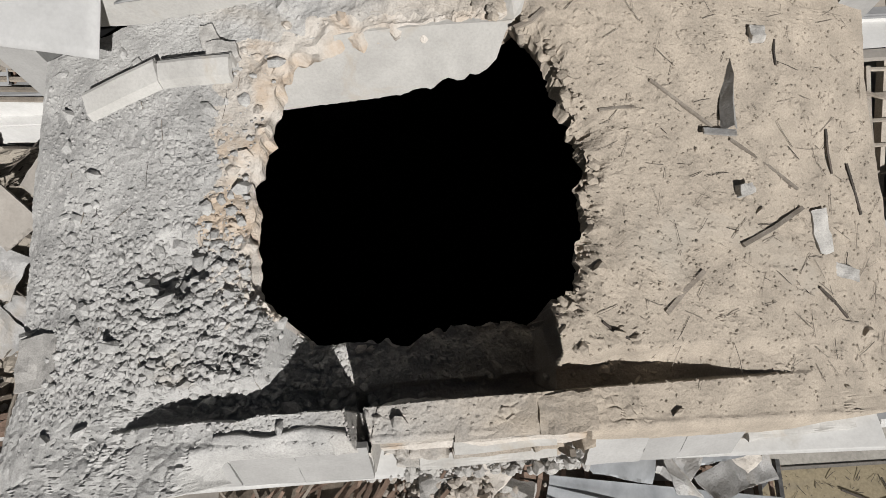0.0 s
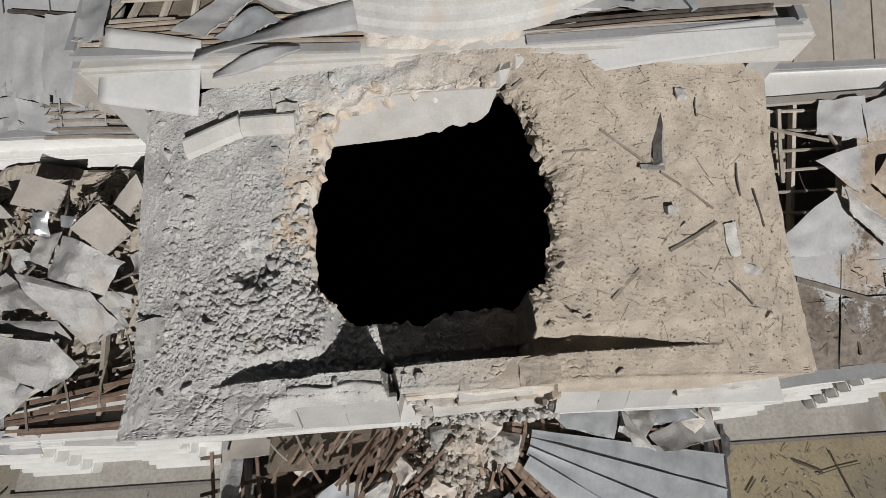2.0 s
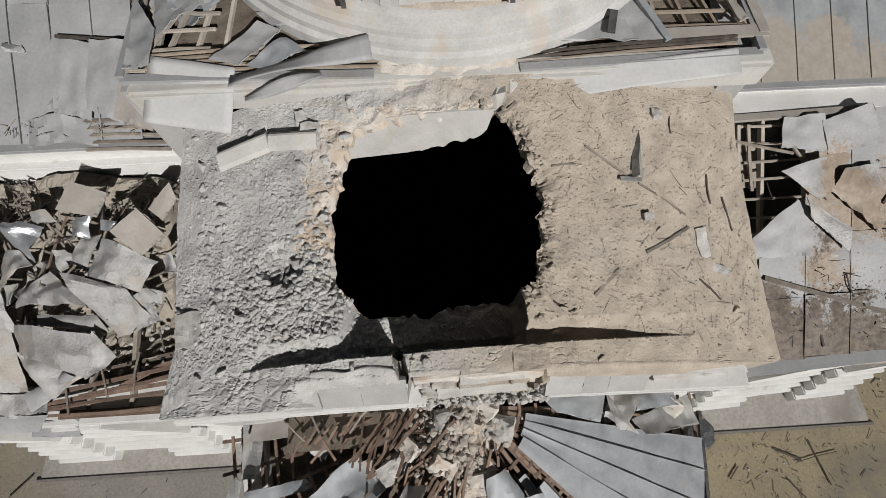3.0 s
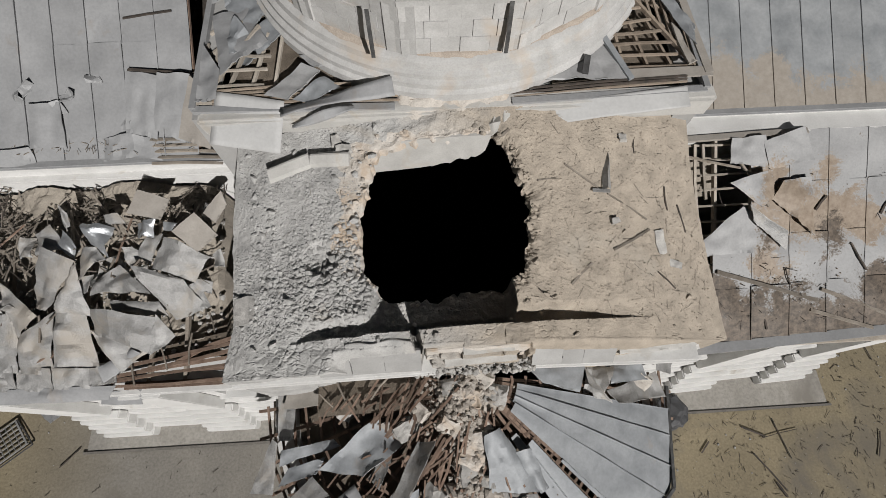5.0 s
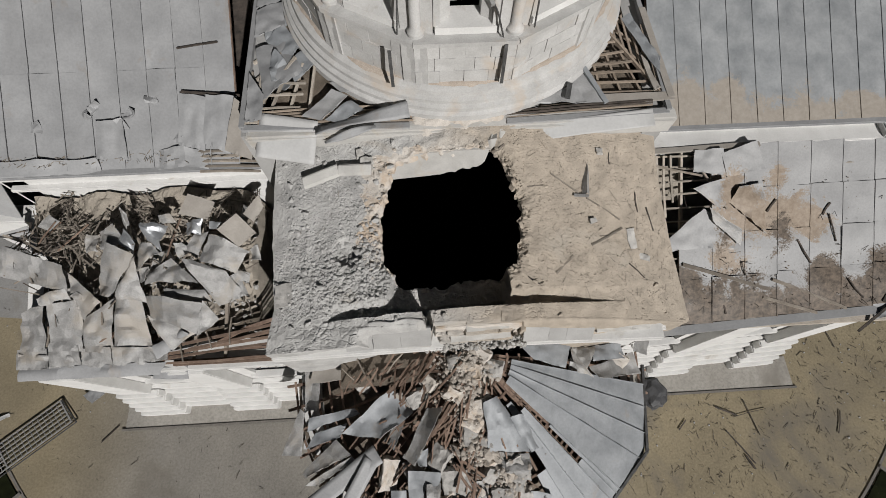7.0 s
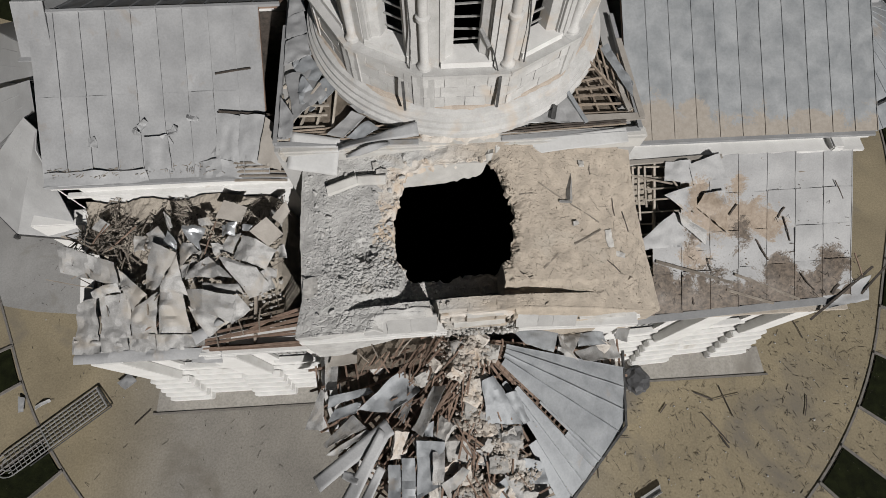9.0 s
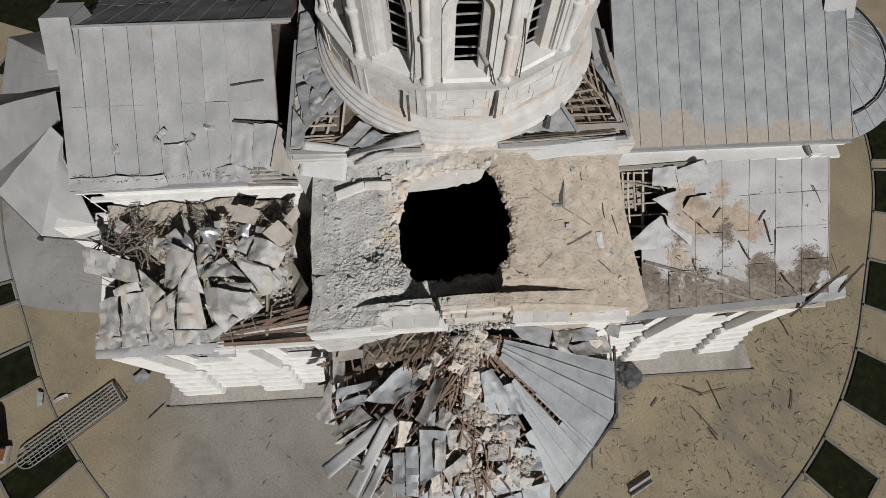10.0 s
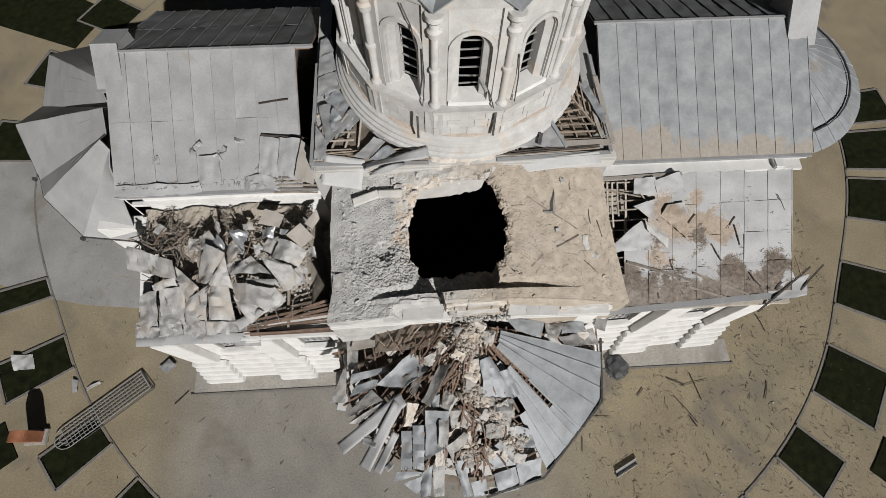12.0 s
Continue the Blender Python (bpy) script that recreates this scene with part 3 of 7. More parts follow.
part("inner_wall", box((0, 1.2, 5.8), (7.0, 0.16, 1.6), SHADE_BLACK), church, "inner wall painted near-black for shade")

# ---- church: walls ----
def wall_with_windows(x0, x1, y0, y1, z0, z1, wins, mat):
    """A wall along x with openings (centre, width, sill, head) through it."""
    v, f, x = [], [], x0
    cy, dy = (y0 + y1) / 2, y1 - y0
    for cx, w, s, h in sorted(wins):
        a, b = cx - w / 2, cx + w / 2
        box_geo(((x + a) / 2, cy, (z0 + z1) / 2), (a - x, dy, z1 - z0), v, f)
        box_geo((cx, cy, (z0 + s) / 2), (w, dy, s - z0), v, f)
        box_geo((cx, cy, (h + z1) / 2), (w, dy, z1 - h), v, f)
        x = b
    box_geo(((x + x1) / 2, cy, (z0 + z1) / 2), (x1 - x, dy, z1 - z0), v, f)
    return mesh_from(v, f, mat)


def grille(cx, y, w, z0, z1, parent):
    # dark sheet behind the bars stands in for the shaded opening
    win = part("window", box((cx, y + 0.32, (z0 + z1) / 2), (w, 0.03, z1 - z0), TARP_AND_SHADE), parent, "barred window backed by a dark sheet for its shade")
    for i in range(5):
        x = cx - w / 2 + w * (i + 0.5) / 5
        part("bar", box((x, y + 0.05, (z0 + z1) / 2), (0.025, 0.025, z1 - z0), PALEMETAL), win)
    for i in range(8):
        z = z0 + (z1 - z0) * (i + 0.5) / 8
        part("bar", box((cx, y + 0.075, z), (w, 0.022, 0.025), PALEMETAL), win)
    part("window_sill", bevelled((cx, y - 0.06, z0 - 0.06), (w + 0.3, 0.26, 0.12), PLASTER, 0.02), win)
    v, f = [], []
    for sx in (-1, 1):
        box_geo((cx + sx * (w / 2 + 0.09), y - 0.03, (z0 + z1) / 2), (0.18, 0.1, z1 - z0 + 0.3), v, f)
    box_geo((cx, y - 0.03, z1 + 0.09), (w - 0.004, 0.1, 0.18), v, f)
    part("window_frame", mesh_from(v, f, PLASTER), win)


EAVE_W, EAVE_E = 5.25, 5.82
for side, xa, xb, top in ((-1, -10.3, -3.9, EAVE_W), (1, 3.6, 10.45, EAVE_E)):
    wins = [(side * 5.05, 1.1, top - 1.75, top - 0.25), (side * 7.9, 1.1, top - 1.75, top - 0.25)]
    if side > 0:
        wins = [(cx, w, top - 2.3, top - 0.3) for cx, w, s, h in wins]
    wall = part("south_wall", wall_with_windows(xa, xb, 1.0, 1.5, 0, top, wins, PLASTER), church, "white plastered south wall")
    for cx, w, s, h in wins:
        grille(cx, 1.0, w, s, h, wall)
    # stepped plinth, one course above the other
    for k in range(5):
        d = 0.55 - 0.1 * k
        part("plinth_course", bevelled(((xa + xb) / 2, 1.0 - d / 2 + 0.02, 0.2 + 0.4 * k), (xb - xa + d * 0.6, d, 0.4), PLASTER, 0.03),
             wall)
    for cx in (side * 6.65, side * 9.65):
        pil = part("pilaster", bevelled((cx, 0.86, (top + 2.0) / 2), (0.85, 0.28, top - 2.0), PLASTER, 0.02), wall)
        for k in range(5):
            d = 0.62 - 0.1 * k
            part("pilaster_base", bevelled((cx, 0.98 - d / 2 - 0.12, 0.2 + 0.4 * k), (1.15 + d * 0.5, d, 0.398), PLASTER, 0.03), pil)
    # eaves cornice in two steps, zinc capped
    part("eaves_cornice", bevelled(((xa + xb) / 2, 0.97, top - 0.0), (xb - xa + 0.2, 0.36, 0.12), PLASTER, 0.03), wall)
    part("eaves_cornice", bevelled(((xa + xb) / 2, 0.95, top - 0.13), (xb - xa + 0.1, 0.24, 0.14), PLASTER, 0.03), wall)
    if side > 0:
        wall.matrix_basis = Matrix.Translation((4.62, 1.2, 0)) @ turn(0, 0, 2.7) @ Matrix.Translation((-4.1, -1.0, 0))
    # end walls of the aisle
    xe = xa if side < 0 else xb
    zt = 6.3 if side < 0 else 7.6
    ys = 1.5 if side < 0 else 1.95
    v = [(xe - 0.25, ys, 0), (xe + 0.25, ys, 0), (xe + 0.25, 4.9, 0), (xe - 0.25, 4.9, 0),
         (xe - 0.25, ys, top), (xe + 0.25, ys, top), (xe + 0.25, 4.9, zt - 0.1), (xe - 0.25, 4.9, zt - 0.1)]
    part("end_wall", mesh_from(v, [[0, 3, 2, 1], [4, 5, 6, 7], [0, 1, 5, 4], [1, 2, 6, 5], [2, 3, 7, 6], [3, 0, 4, 7]], PLASTER),
         church, "white plastered aisle end wall")

part("porch_wall", bevelled((-11.3, 4.85, 3.0), (1.6, 0.5, 6.0), PLASTER, 0.03), church, "white plastered wall beside the west apse")

# cornice under the gable of the south bay
for cx, cy, z, ln, rz in ((-2.25, 0.79, 7.04, 3.5, 1.0), (2.35, 0.83, 6.92, 3.6, -1.0)):
    place = Matrix.Translation((cx, cy, z)) @ turn(0, 0, rz)
    part("gable_cornice", bevelled((0, 0, 0), (ln, 0.36, 0.2), PLASTER, 0.03, 0.012), church, "chipped white cornice", m=place)
    part("gable_cornice", bevelled((0, 0.07, -0.24), (ln - 0.1, 0.28, 0.27), PLASTER, 0.04), church, "white lower cornice", m=place)
part("gable_wall", box((0.15, 1.06, 3.45), (8.2, 0.3, 6.8), PLASTER), church, "white plastered gable wall")


# ---- church: roofs of standing-seam sheets ----
def sheet_mesh(w, l, seed, mat, dent=0.012, rib=0.03):
    """A zinc sheet lying in x and y, with a standing seam along one side and a lapped front edge."""
    n, k = 5, 8
    rows = []
    for i in range(n):
        row = []
        for j in range(k):
            x, y = w * i / (n - 1), l * j / (k - 1)
            inner = 1 if 0 < i < n - 1 else 0.3
            row.append((x, y, dent * inner * noise.noise(Vector((x * 2.3, y * 1.7, seed * 5.7))) * 2))
        rows.append(row)
    rows.append([(w + 0.004, p[1], p[2] + rib) for p in rows[-1]])
    rows.append([(w + 0.022, p[1], p[2]) for p in rows[-1]])
    me = shell(rows, 0.006, mat, True)
    me.set_sharp_from_angle(angle=radians(30))
    return me


def roof_plane(name, label, x0, x1, cols, y0, z0, y1, z1, rows, mat, skip=(), lift=0.0, dent=0.012, seed=0, under=WOOD, rib=0.03, skew=0.0):
    """A sloped roof between the eave (y0, z0) and the ridge (y1, z1); skew: how far the eave runs in per metre of x."""
    w = (x1 - x0) / cols
    slope = math.hypot(y1 - y0, z1 - z0)
    tilt = math.degrees(math.atan2(z1 - z0, abs(y1 - y0)))
    face = 1 if y1 > y0 else -1
    l = slope / rows
    deck = [(x0, y0, z0 - 0.05), (x1, y0, z0 - 0.05), (x1, y1, z1 - 0.05), (x0, y1, z1 - 0.05)]
    roof = None
    if not skip:
        roof = part(name, shell([[deck[0], deck[3]], [deck[1], deck[2]]] if face > 0 else [[deck[1], deck[2]], [deck[0], deck[3]]], 0.06, under, False), church, label)
    else:
        roof = part(name, beam((x0, y0, z0 - 0.08), (x1, y0, z0 - 0.08), 0.14, 0.12, under), church, label)
        for i in range(int((x1 - x0) / 0.8) + 1):
            x = x0 + 0.05 + 0.8 * i
            part("rafter", beam((x, y0, z0 - 0.14), (x + random.uniform(-0.08, 0.08), y1, z1 - 0.14), 0.055, 0.1, under), roof)
        nb = int(slope / 0.28)
        for i in range(nb):
            t = (i + 0.5) / nb
            part("batten", beam((x0, y0 + (y1 - y0) * t, z0 + (z1 - z0) * t - 0.055),
                                (x1, y0 + (y1 - y0) * t + random.uniform(-0.1, 0.1), z0 + (z1 - z0) * t - 0.055), 0.034, 0.03, under, random.uniform(-0.06, 0.06)), roof)
    meshes = [sheet_mesh(w, l + 0.03, seed + k, mat, dent, rib) for k in range(4)]
    r = random.Random(seed + 5)
    for c in range(cols):
        for k in range(rows):
            if (c, k) in skip:
                continue
            cut = skew * (c + 0.5) * w / (y1 - y0)
            t = cut + (1 - cut) * k / rows
            p = Vector((x0 + c * w, y0 + (y1 - y0) * t, z0 + (z1 - z0) * t + 0.012 * (rows - k)))
            if face > 0:
                m = turn(tilt + r.uniform(-1, 1) * lift, r.uniform(-1, 1) * lift, r.uniform(-1, 1) * lift * 0.4)
            else:
                p.x += w
                m = turn(0, 0, 180) @ turn(tilt, 0, 0)
            part("roof_sheet", r.choice(meshes), roof, m=Matrix.Translation(p) @ m @ Matrix.Diagonal((1, 1 - cut, 1, 1)))
    return roof


# transept roofs, south and north slopes
west_roof = roof_plane("west_transept_roof", "weathered grey zinc standing-seam roof with torn lower edge", -10.55, -4.85, 9,
                       4.95, 7.62, 8.75, 9.5, 2, ZINC, lift=0.25, dent=0.022, seed=11, rib=0.055)
roof_plane("west_transept_north_roof", "grey zinc roof on the shaded side", -10.55, -4.4, 10, 12.6, 7.62, 8.78, 9.5, 2, ZINC_SHADED, seed=21, dent=0.03)
roof_plane("east_transept_roof", "blue-grey zinc standing-seam roof with brown dust", 4.5, 11.15, 11,
                       5.2, 8.0, 9.2, 9.6, 1, ZINC_EAVE, lift=0.12, dent=0.018, seed=31, rib=0.018)
roof_plane("east_transept_north_roof", "blue-grey zinc roof on the shaded side", 4.5, 11.15, 12, 13.2, 8.0, 9.22, 9.6, 2, ZINC_SHADED, seed=41, dent=0.03)
for xa, xb, yr, zr, ye, ze, yn in ((-10.6, -4.3, 8.76, 9.47, 5.0, 7.5, 12.5), (4.4, 11.1, 9.21, 9.57, 5.25, 7.9, 13.1)):
    part("ridge_cap", beam((xa, yr, zr + 0.05), (xb, yr, zr + 0.05), 0.09, 0.07, ZINC), church)
    part("transept_wall", box(((xa + xb) / 2, ye + 0.3, ze / 2), (xb - xa, 0.5, ze - 0.05), PLASTER), church, "white plastered upper wall")
    part("transept_wall", box(((xa + xb) / 2, yn - 0.3, ze / 2), (xb - xa, 0.5, ze - 0.05), PLASTER), church, "white plastered north wall")
    part("transept_cornice", bevelled(((xa + xb) / 2, ye + 0.08, ze - 0.06), (xb - xa, 0.34, 0.2), PLASTER, 0.03, 0.02), church,
         "chipped white eaves cornice")
    part("transept_cornice", bevelled(((xa + xb) / 2, ye - 0.02, ze + 0.07), (xb - xa, 0.3, 0.07), ZINC, 0.02, 0.02), church,
         "bent zinc eaves gutter")
    xe = xa + 0.3 if xa < 0 else xb - 0.3
    v = []
    for x in (xe - 0.25, xe + 0.25):
        v += [(x, ye + 0.05, 0), (x, yn - 0.05, 0), (x, yn - 0.05, ze - 0.12), (x, yr, zr - 0.13), (x, ye + 0.05, ze - 0.12)]
    part("gable_end", mesh_from(v, [[0, 1, 2, 3, 4], [9, 8, 7, 6, 5]] + [[i, (i + 1) % 5 + 0, (i + 1) % 5 + 5, i + 5] for i in range(5)], PLASTER),
         church, "white plastered transept gable")
    # zinc-clad ventilation box on the south slope by the ridge
    x0, x1, yf = (-10.8, -10.08, 7.82) if xa < 0 else (10.55, 11.4, 8.38)
    zf, zt = zr - (yr - yf) * (0.495 if xa < 0 else 0.4), zr + (0.24 if xa < 0 else 0.5)
    yt, yb = yr + (0.12 if xa < 0 else 0.25), yr + 1.0
    v = [(x, y, z) for x in (x0, x1) for y, z in ((yf, zf - 0.1), (yt, zt), (yb, zr - 0.05), (yb, zr - 0.75))]
    vent = part("vent_box", mesh_from(v, [[0, 1, 2, 3], [7, 6, 5, 4], [0, 4, 5, 1], [1, 5, 6, 2], [2, 6, 7, 3]], ZINC), church,
                "zinc-clad ventilation box on the ridge")
    for (ya, za), (yc, zc) in (((yf - 0.05, zf - 0.05), (yt + 0.02, zt + 0.02)), ((yt, zt + 0.02), (yb + 0.05, zr - 0.05))):
        part("lid", shell([[(x0 - 0.03, ya, za), (x0 - 0.03, yc, zc)], [(x1 + 0.03, ya, za), (x1 + 0.03, yc, zc)]], 0.02, ZINC, False), vent)
    part("flashing", bevelled(((x0 + x1) / 2, yf - 0.05, zf - 0.02), (x1 - x0 + 0.16, 0.14, 0.03), ZINC, 0.01), vent)

# dark board added below the roof slot to stand in for its deep shade
part("attic_floor", box((-5.2, 8.75, 6.5), (1.9, 7.0, 0.15), DARKWOOD), church, "added dark board standing in for shade in the roof slot")

# east aisle roof, still mostly covered
east_aisle = roof_plane("east_aisle_roof", "dented zinc roof strewn with brown dust and sticks", 4.3, 10.45, 8, 1.04, 5.9, 4.75, 7.8, 4, ZINC_DUSTY,
                        skip={(0, 2), (0, 3), (0, 1), (1, 3), (1, 2)}, lift=0.9, dent=0.03, seed=51, under=PALE_LATH, rib=0.014, skew=0.047)
for i in range(4):
    part("loose_lath", beam((4.36 + 0.17 * i, 2.7 + 0.3 * i, 6.9 + 0.15 * i), (4.4 + 0.16 * i, 4.6, 7.74), 0.05 if i else 0.12, 0.03, PALE_LATH, random.uniform(-0.04, 0.04)), east_aisle)
part("wall_plate", beam((4.3, 4.66, 7.82), (6.9, 4.72, 7.86), 0.12, 0.06, TANBOARD), east_aisle)
part("loft_dust", box((4.85, 4.25, 7.1), (0.9, 0.8, 0.1), TANDUST, turn(20, 8, 0)), east_aisle)
part("loft_dust", box((4.6, 3.1, 6.5), (0.7, 1.6, 0.1), DIRT, turn(24, 10, 5)), east_aisle)
part("eave_board", beam((4.4, 0.95, 5.86), (10.9, 1.255, 5.98), 0.2, 0.05, ZINC), church, "bent zinc eaves edging")
part("wall_flashing", bevelled((7.55, 5.03, 7.78), (6.5, 0.56, 0.1), PLASTER, 0.02, 0.01), church, "white plastered ledge above the east aisle roof")
part("wall_ledge", bevelled((-7.4, 5.0, 6.95), (6.1, 0.2, 0.1), PLASTER, 0.02, 0.015), church, "chipped white string course above the west aisle")
part("step_flashing", bevelled((10.0, 5.0, 7.85), (0.3, 0.5, 0.25), PLASTER, 0.03), church)

# west aisle: bare battens, the sheets lie in a heap
west_aisle = part("west_aisle_roof", beam((-6.9, 0.98, 5.3), (-4.0, 0.98, 5.3), 0.14, 0.12, WOOD), church, "collapsed timber roof of the west aisle")
part("loft_floor", box((-7.65, 3.0, 5.0), (5.2, 3.8, 0.2), DIRT), west_aisle, "dusty brown loft floor")
for i in range(8):
    y, y2 = 0.98 + 0.055 * i, 1.06 + 0.115 * i + random.uniform(-0.05, 0.05)
    part("batten", beam((-7.4 + 0.3 * i * random.random(), y, 5.36 + 0.45 * (y - 0.9)), (-4.1 - 0.3 * random.random(), y2, 5.4 + 0.45 * (y2 - 0.9)),
                        random.uniform(0.04, 0.085), 0.03, WOOD, random.uniform(-0.09, 0.09)), west_aisle)
for i in range(7):
    x = -10.2 + 0.75 * i
    part("rafter", beam((x, 0.95, 5.25), (x + random.uniform(-0.2, 0.2), 4.8, 6.15 - 0.2 * random.random()), 0.07, 0.11, GREYWOOD), west_aisle)


# ---- church: drum ----
DX, DY, N = 0.1, 8.4, 12


def ring_mesh(profile, n, mat, smooth_=True, off=0.0):
    v, f = [], []
    for i in range(n):
        a = 2 * math.pi * (i + off) / n
        for r, z in profile:
            v.append((DX + r * math.sin(a), DY - r * math.cos(a), z))
    m = len(profile)
    for i in range(n):
        a, b = i * m, ((i + 1) % n) * m
        for j in range(m - 1):
            f.append([a + j, b + j, b + j + 1, a + j + 1])
    me = mesh_from(v, f, mat)
    if smooth_:
        me.polygons.foreach_set("use_smooth", [True] * len(me.polygons))
        me.set_sharp_from_angle(angle=radians(25))
    return me


for sx in (-1, 1):
    part("crossing_wall", box((sx * 4.05, DY, 4.56), (0.4, 7.6, 9.12), GREYBOARD), church, "white plastered crossing wall")
part("crossing_wall", box((0, DY + 3.7, 7.2), (7.6, 0.4, 4.0), PLASTER), church, "white plastered crossing wall")
# unseen roof and walls, added to keep daylight out of the lengthened interior
part("north_arm", box((0, 15.0, 5.45), (8.2, 5.4, 0.3), ZINC), church, "unseen flat zinc roof added to close the lengthened interior")
for x, y, w, d in ((-4.0, 15.0, 0.3, 5.4), (4.0, 15.0, 0.3, 5.4), (0, 17.85, 8.3, 0.3)):
    part("unseen_north_wall", box((x, y, 2.65), (w, d, 5.3), PLASTER), church, "white plastered north wall")
part("crossing_wall", bevelled((0.1, 4.66, 8.98), (8.5, 0.32, 0.44), DUSTY_PLASTER, 0.05, 0.05), church, "broken white band below the drum")
part("drum_ring", ring_mesh([(3.0, 9.0), (3.66, 9.0), (3.66, 9.2), (3.74, 9.24), (3.74, 9.38), (3.68, 9.43), (3.68, 9.52), (3.60, 9.56),
                             (3.60, 9.64), (3.52, 9.68), (3.50, 9.78), (3.4, 9.84), (3.0, 9.92)], 120, STONEWALL), church, "stepped round white stone cornice under the drum")
AP = 3.1
half = AP * math.tan(math.pi / N)


def facet(k, geo):
    """Geometry given as (across, out, up) on the drum's side k."""
    a = 2 * math.pi * k / N
    c, s = math.cos(a), math.sin(a)
    return [(DX + x * c + (AP + o) * s, DY + x * s - (AP + o) * c, z) for x, o, z in geo]


def drum_side(k):
    front = k in (0, 1, 2, 11, 10)
    # face with an arched opening, from side strips, sill strip and an arch head
    w, h0, h1, top = 0.26, 11.0, 12.6, 13.75
    arc = [(w * math.cos(radians(a)), h1 + w * math.sin(radians(a))) for a in range(0, 181, 20)]
    pts, fc = [], []

    def ring_strip(inner, out_in, rim, out_rim):
        o = len(pts)
        pts.extend([(x, out_in, z) for x, z in inner] + [(x, out_rim, z) for x, z in rim])
        n = len(inner)
        for i in range(n - 1):
            fc.append([o + i, o + i + 1, o + n + i + 1, o + n + i])

    inner = [(w, h0)] + arc + [(-w, h0)]
    w2 = 0.42
    mid = [(w2, h0 - 0.1)] + [(w2 * math.cos(radians(a)), h1 + w2 * math.sin(radians(a))) for a in range(0, 181, 20)] + [(-w2, h0 - 0.1)]
    rim = [(half, h0 - 0.1)] + [(half, min(top, h1 + max(0.0, math.tan(radians(min(a, 89))) * half)) if a <= 45 else top) if a <= 45 else
                                ((half * math.cos(radians(a)) / max(math.sin(radians(a)), 0.3) if a < 135 else -half), top)
                                for a in range(0, 181, 20)] + [(-half, h0 - 0.1)]
    rim[-2] = (-half, h1)
    rim[-3] = (-half, h1 + 0.3)
    rim[2] = (half, h1 + 0.3)
    ring_strip([(x * 1.0, z) for x, z in inner], -0.42, inner, -0.16)
    ring_strip(inner, -0.16, mid, -0.06)
    ring_strip(mid, -0.06, mid, 0.0)
    ring_strip(mid, 0.0, rim, 0.0)
    o = len(pts)
    pts.extend([(-half, 0, 9.7), (half, 0, 9.7), (half, 0, h0 - 0.1), (-half, 0, h0 - 0.1)])
    fc.append([o, o + 1, o + 2, o + 3])
    side = part("drum_side", mesh_from(facet(k, pts), fc, STONEWALL), church, "pale stone drum side with an arched window")
    # raised archivolt
    o1 = [(w2 + 0.02, h0)] + [((w2 + 0.02) * math.cos(radians(a)), h1 + (w2 + 0.02) * math.sin(radians(a))) for a in range(0, 181, 15)] + [(-w2 - 0.02, h0)]
    o2 = [(w2 + 0.12, h0)] + [((w2 + 0.12) * math.cos(radians(a)), h1 + (w2 + 0.12) * math.sin(radians(a))) for a in range(0, 181, 15)] + [(-w2 - 0.12, h0)]
    pts, fc = [], []
    ring_strip(o1, 0.0, o1, 0.06)
    ring_strip(o1, 0.06, o2, 0.06)
    ring_strip(o2, 0.06, o2, 0.0)
    part("archivolt", mesh_from(facet(k, pts), fc, STONEWALL), side)
    g = facet(k, [(x, o_, z) for z in (10.86, 11.0) for x, o_ in ((-0.52, -0.4), (0.52, -0.4), (0.52, 0.1), (-0.52, 0.1))])
    part("window_sill", mesh_from(g, [[0, 3, 2, 1], [4, 5, 6, 7], [0, 1, 5, 4], [1, 2, 6, 5], [2, 3, 7, 6], [3, 0, 4, 7]], PLASTER), side)
    if front:
        win = None
        for i in range(6):
            z = h0 + 0.14 + 0.28 * i + random.uniform(-0.02, 0.02)
            a, b = facet(k, [(-w, -0.36, z), (w, -0.36, z + random.uniform(-0.03, 0.03))])
            if win is None:
                win = part("window", beam(a, b, 0.03, 0.03, PALEMETAL), side, "dark glassless arched window with bare glazing bars")
                continue
            part("glazing_bar", beam(a, b, 0.03, 0.03, PALEMETAL), win)
    # base course of ashlar blocks and its ledge
    for row in range(3):
        nb = 5 if row % 2 else 4
        for i in range(nb):
            if not front:
                continue
            bw = 2 * (half + 0.06) / nb
            z = 9.86 + 0.3 * row
            x = -half - 0.06 + bw * (i + 0.5)
            d = 0.23 + random.uniform(-0.012, 0.012)
            e = 0.005
            g = facet(k, [(x + sx * (bw / 2 - e), o_, zz) for zz in (z + e, z + 0.3 - e) for sx, o_ in ((-1, 0.0), (1, 0.0), (1, d), (-1, d))])
            part("ashlar_block", mesh_from(g, [[0, 3, 2, 1], [4, 5, 6, 7], [0, 1, 5, 4], [1, 2, 6, 5], [2, 3, 7, 6], [3, 0, 4, 7]], STONEWALL), side)
    if front:
        g = facet(k, [(x, o_, z) for z in (9.86, 10.76) for x, o_ in ((-half, 0.0), (half, 0.0), (half + 0.05, 0.215), (-half - 0.05, 0.215))])
        part("ashlar_core", mesh_from(g, [[0, 3, 2, 1], [4, 5, 6, 7], [0, 1, 5, 4], [1, 2, 6, 5], [2, 3, 7, 6], [3, 0, 4, 7]], STONEWALL), side)
    g = facet(k, [(x, o_, z) for z in (10.77, 10.855) for x, o_ in ((-half, -0.1), (half, -0.1), (half + 0.07, 0.29), (-half - 0.07, 0.29))])
